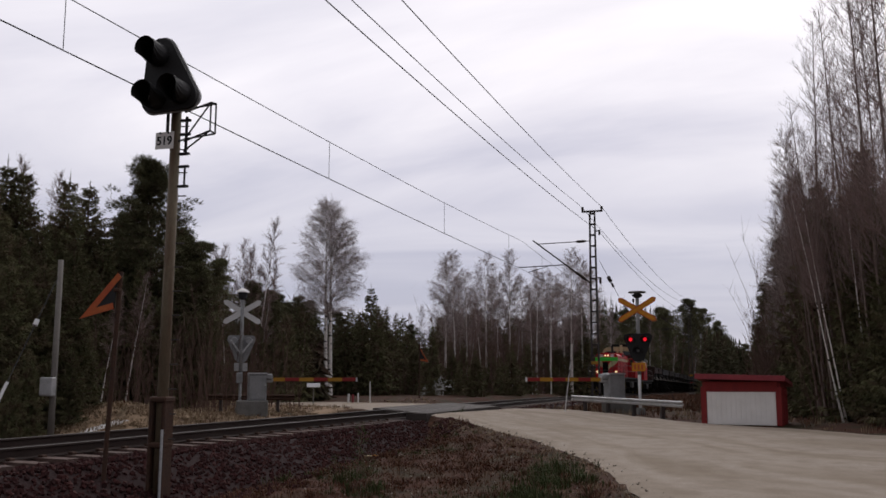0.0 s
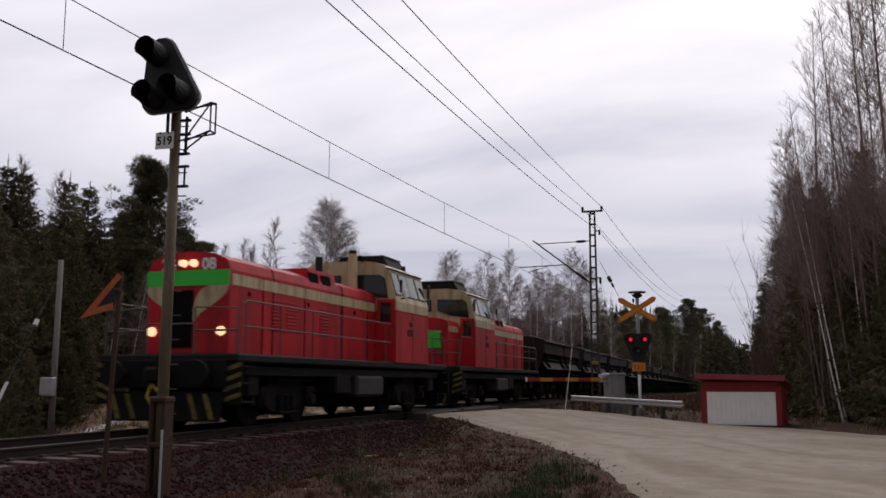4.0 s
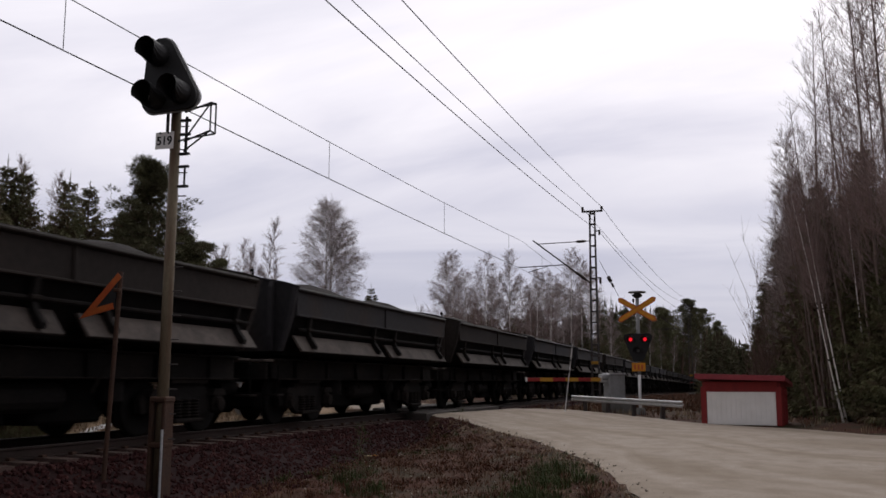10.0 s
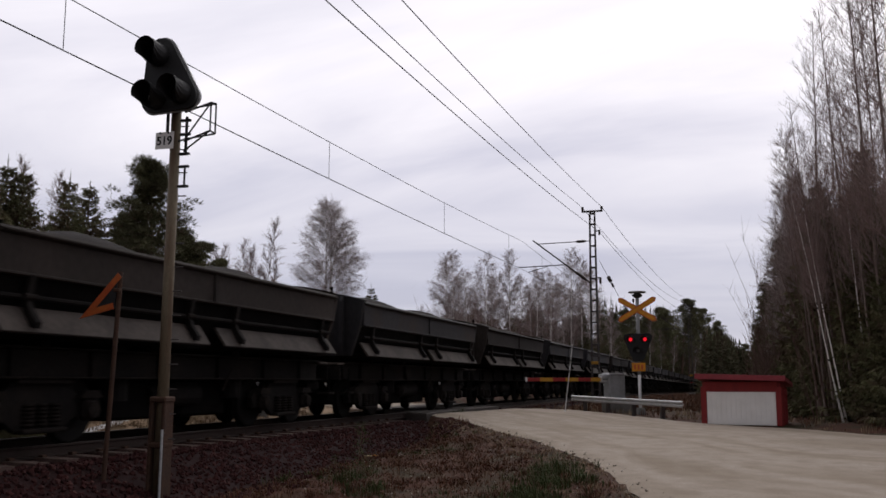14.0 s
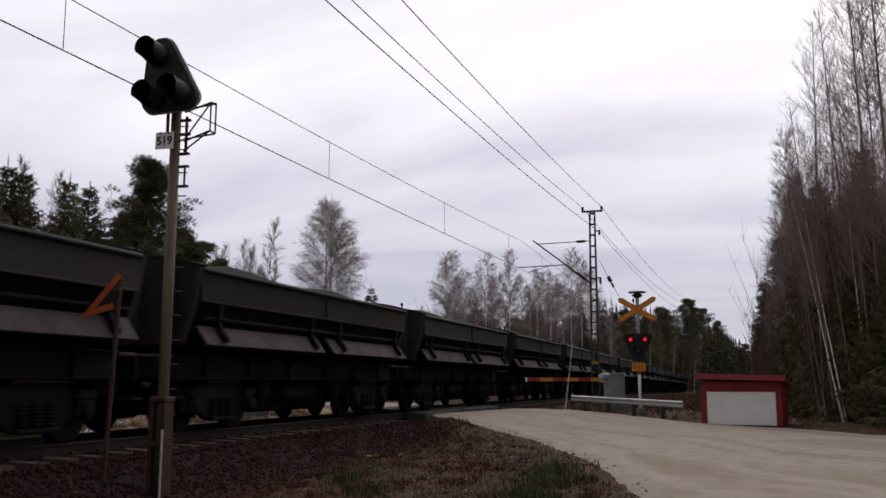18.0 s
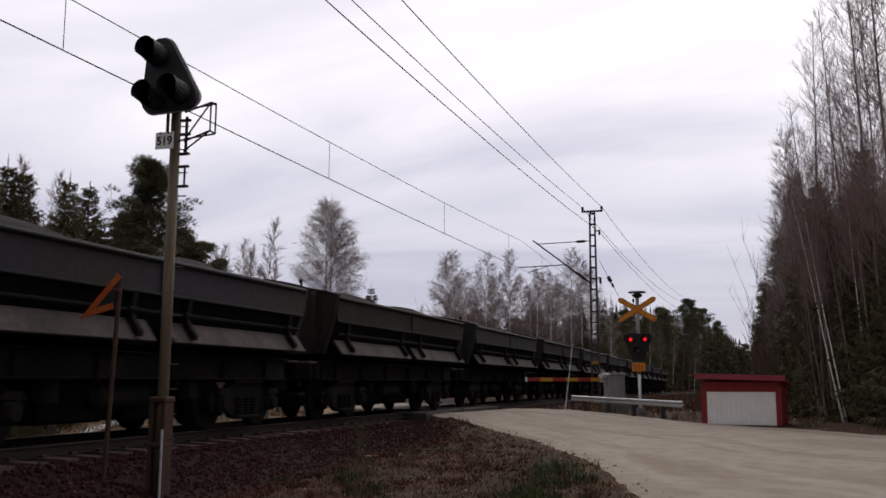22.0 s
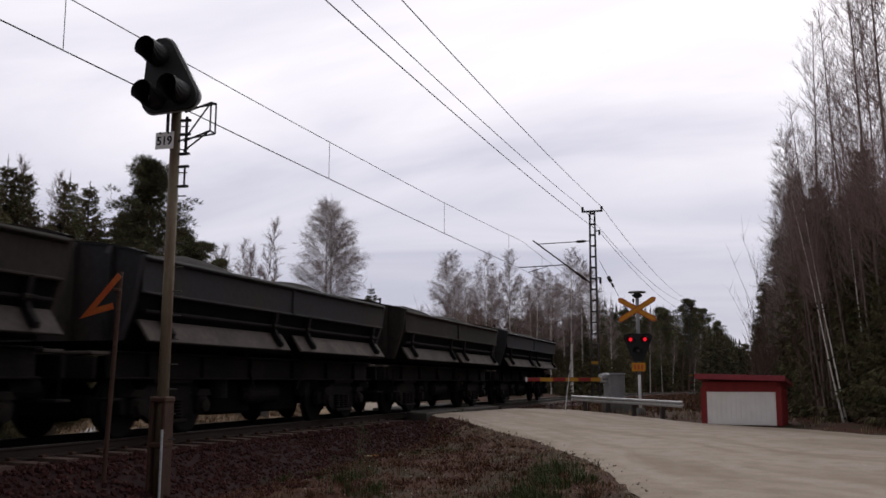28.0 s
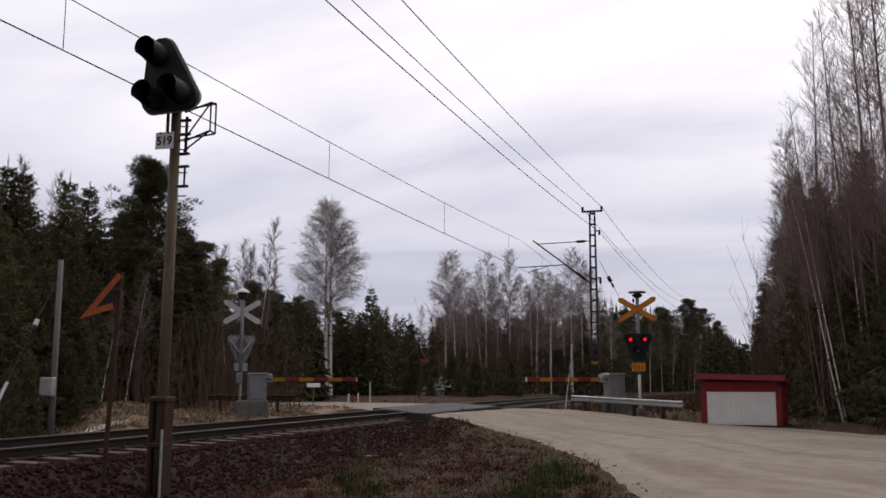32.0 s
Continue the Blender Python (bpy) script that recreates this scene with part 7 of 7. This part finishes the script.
    single("broken_plank", s, M_PLANKPALE, "short pale broken plank lying in the verge", "plank")
    s = Shape().box((x + 0.02, y - 0.06, ground_z(x, y) - 0.02), (0.10, 0.05, 0.2), 0.004)
    single("marker_stake", s, M_ORANGE, "stubby faded orange stake in the verge", "stake")


M_SIGNGREEN = mat("sign_green", (0.05, 0.30, 0.14), 0.5, var=0.1)
M_PLANKPALE = mat("pale_split_wood", (0.34, 0.26, 0.15), 0.8, var=0.2, scale=6, fine=40, bump=0.2)


# ---- grass, heather and saplings ----
def tuft(s, rng, x, y, h, n, spread, width=0.006, droop=0.5):
    z = ground_z(x, y) - 0.02
    for _ in range(n):
        a = rng.uniform(0, 6.3)
        d = Vector((math.cos(a), math.sin(a), 0))
        p = Vector((x, y, z)) + d * rng.uniform(0, spread)
        l = h * rng.uniform(0.5, 1.15)
        tilt = rng.uniform(0.15, 0.15 + droop * 2)
        mid = p + Vector((0, 0, l * 0.6)) + d * l * 0.25 * tilt
        end = mid + Vector((0, 0, l * (0.4 - 0.3 * tilt))) + d * l * 0.5 * tilt
        sd = Vector((-d.y, d.x, 0)) * width
        s.add([p - sd, p + sd, mid + sd * 0.8, mid - sd * 0.8, end], [(0, 1, 2, 3), (3, 2, 4)])


def build_verge():
    rng = random.Random(77)
    brown, pale, green = Shape(), Shape(), Shape()
    count = 0
    while count < 5200:
        y = rng.uniform(4.5, 25)
        x = rng.uniform(-8.2, 2.0)
        d = edge_distance(x, y, ROAD_NEAR)
        if d < 0.08 or x < TRACK_X + 2.9:
            continue
        count += 1
        nz = noise.noise((x * 0.6, y * 0.6, 9))
        if d < 0.9 and rng.random() < 0.75:
            tuft(pale, rng, x, y, rng.uniform(0.03, 0.10), 7, 0.10)
        elif nz > 0.22 and rng.random() < 0.6:
            tuft(green, rng, x, y, rng.uniform(0.04, 0.12), 9, 0.10)
        else:
            tuft(brown, rng, x, y, rng.uniform(0.03, 0.13), 9, 0.14)
    for i in range(2600):
        y = rng.uniform(14, 44)
        x = rng.uniform(-24, TRACK_X - 2.9)
        d = edge_distance(x, y, ROAD_OVER)
        if d < 0.05:
            continue
        tuft(pale if rng.random() < 0.75 else brown, rng, x, y, rng.uniform(0.06, 0.2), 8, 0.16, 0.009)
    for i in range(3600):
        y = rng.uniform(17, 30)
        x = rng.uniform(-20, TRACK_X - 2.7)
        if edge_distance(x, y, ROAD_OVER) < 0.05:
            continue
        tuft(pale, rng, x, y, rng.uniform(0.05, 0.15), 10, 0.20, 0.014, 1.0)
    for i in range(1500):
        y = rng.uniform(22, 40)
        x = rng.uniform(-7.0, 9)
        if edge_distance(x, y, ROAD_NEAR) < 0.1:
            continue
        tuft(brown if rng.random() < 0.6 else pale, rng, x, y, rng.uniform(0.08, 0.3), 8, 0.16, 0.009)
    for i in range(3600):
        y = rng.uniform(33, 120)
        x = rng.uniform(TRACK_X + 2.8, 0.5)
        if edge_distance(x, y, ROAD_NEAR) < 0.2:
            continue
        tuft(brown, rng, x, y, rng.uniform(0.12, 0.38), 9, 0.22, 0.014 + 0.0001 * y, 0.7)
    for cx, cy, n, wide in ((-7.44, 21.57, 40, 0.30), (-7.40, 20.29, 25, 0.30), (-9.53, 30.54, 40, 0.50), (-5.63, 13.02, 22, 0.16), (-4.92, 12.05, 26, 0.20), (-6.75, 13.30, 14, 0.12), (-2.67, 11.94, 60, 0.25), (-2.65, 13.13, 70, 0.30), (-2.65, 14.21, 50, 0.30), (-2.35, 11.26, 60, 0.25), (-7.68, 27.14, 30, 0.40), (-6.85, 17.93, 16, 0.30), (-2.19, 12.76, 40, 0.20)):
        for _ in range(n):
            tuft(green, rng, cx + rng.gauss(0, wide), cy + rng.gauss(0, wide * 1.5), rng.uniform(0.08, 0.26), 8, 0.08)
    single("dead_grass", brown, M_GRASS, "brown dead grass and heather on the verge", "grass", kind="stuff", tidy=False)
    single("bleached_grass", pale, M_PALEGRASS, "straw-coloured bleached grass along the road edges", "grass", kind="stuff", tidy=False)
    # low dark and reddish cushions of heather and moss
    heath = Shape()
    for i in range(420):
        y, x = rng.uniform(6, 24), rng.uniform(-7.4, 1.5)
        if edge_distance(x, y, ROAD_NEAR) < 0.35 or x < TRACK_X + 3.0:
            continue
        r = rng.uniform(0.06, 0.20)
        for _ in range(int(14 + 120 * r)):
            px, py = rng.gauss(0, r * 0.5), rng.gauss(0, r * 0.7)
            d = Vector((px * 2, py * 2, rng.uniform(0.12, 0.35))).normalized()
            blade(heath, Vector((x + px, y + py, ground_z(x, y) - 0.01)), d, rng.uniform(0.05, 0.08 + 0.5 * r), 0.009, d.cross(rand_dir(rng)).normalized())
    single("heather", heath, M_HEATH, "low dark and rusty red cushions of heather on the verge", "heather", kind="stuff", tidy=False)
    single("green_sedge", green, M_MOSS, "dark green tufts of sedge on the verge", "grass", kind="stuff", tidy=False)
    # stones and twigs on the verge
    s = Shape()
    octa = [(1, 0, 0), (-1, 0, 0), (0, 1, 0), (0, -1, 0), (0, 0, 1), (0, 0, -1)]
    tri = [(0, 2, 4), (2, 1, 4), (1, 3, 4), (3, 0, 4), (2, 0, 5), (1, 2, 5), (3, 1, 5), (0, 3, 5)]
    for i in range(4200):
        y, x = rng.uniform(4.5, 24), rng.uniform(-7.5, 8)
        d = edge_distance(x, y, ROAD_NEAR)
        if d < -0.35:
            continue
        z = ground_z(x, y) if d > 0 else road_z(x, y)
        r = rng.uniform(0.008, 0.024)
        m = Matrix.Translation((x, y, z + r * 0.2)) @ Euler((rng.uniform(0, 6), rng.uniform(0, 6), 0)).to_matrix().to_4x4()
        s.add([Vector(p) * r * rng.uniform(0.6, 1.3) for p in octa], tri, m)
    single("loose_gravel", s, M_PEBBLE, "loose grey and tan pebbles along the road edge", "gravel", kind="stuff", tidy=False)
    # fallen leaves, bark and twigs
    s = Shape()
    for i in range(6500):
        y, x = rng.uniform(5, 25), rng.uniform(-8.0, 1.5)
        if edge_distance(x, y, ROAD_NEAR) < 0.05 or x < TRACK_X + 2.6:
            continue
        c = Vector((x, y, ground_z(x, y) + rng.uniform(0.0, 0.035)))
        d = Vector((rng.uniform(-1, 1), rng.uniform(-1, 1), rng.uniform(-0.4, 0.5))).normalized()
        l = rng.uniform(0.025, 0.075) if i % 6 else rng.uniform(0.10, 0.30)
        w = l * 0.32 if i % 6 else 0.006
        blade(s, c, d, l, w, d.cross(rand_dir(rng)).normalized())
    single("leaf_litter", s, M_LITTER, "reddish brown fallen leaves and twigs on the verge", "leaf litter", kind="stuff", tidy=False)
    # young pines in the verge
    a, b = pine_meshes(71, 0.95, 0.24, 0.10, 15, 2, 13, 0.09, 0.0035, M_SAPLING), pine_meshes(72, 0.75, 0.28, 0.04, 18, 2, 13, 0.09, 0.0035, M_SAPLING)
    for me, x, y, sz in ((a, -5.05, 12.1, 0.92), (b, -4.85, 12.3, 0.55), (b, -2.45, 12.8, 0.5), (b, -2.75, 13.3, 0.5), (b, -5.9, 13.4, 0.42), (a, -5.2, 12.8, 0.45), (b, -2.6, 12.3, 0.5), (b, -2.3, 11.9, 0.42)):
        tree("pine_sapling", me, spot(x, y, rng.uniform(0, 6), sz), "small green pine sapling in the dry verge", "sapling", "young pines on the verge")


M_LITTER = island_mat("fallen_leaves", [(0.072, 0.029, 0.020), (0.108, 0.044, 0.028), (0.045, 0.025, 0.018), (0.125, 0.070, 0.045), (0.090, 0.034, 0.023), (0.20, 0.15, 0.11)])
M_PEBBLE = island_mat("pebbles", [(0.22, 0.18, 0.145), (0.36, 0.31, 0.255), (0.16, 0.13, 0.105), (0.58, 0.53, 0.47)])

build_main_signal()
build_triangle_sign()
build_crossing_signal(-2.91, 29.86, -6, True)
build_crossing_signal(-15.27, 26.98, 209.5, False)
build_barrier(-3.81, 30.77, 213.5, 2.62, "grey barrier drive with its red and yellow boom lowered")
build_barrier(-14.42, 26.53, 33.5, 2.75, "grey barrier drive with lowered striped boom across the road")
build_guard_rail((-5.35, 32.05, 0.42), (-1.52, 26.4, 0.36), 4, "galvanised guard rail along the road edge")
build_guard_rail((-16.51, 27.41, 0.46), (-14.15, 28.30, 0.46), 3, "low dark guard rail behind the far signal", M_RUST)
build_overhead()
build_shed()
build_utility_pole()
build_small_things()
build_verge()
build_sleepers(TRACK, BALLAST)

motions()
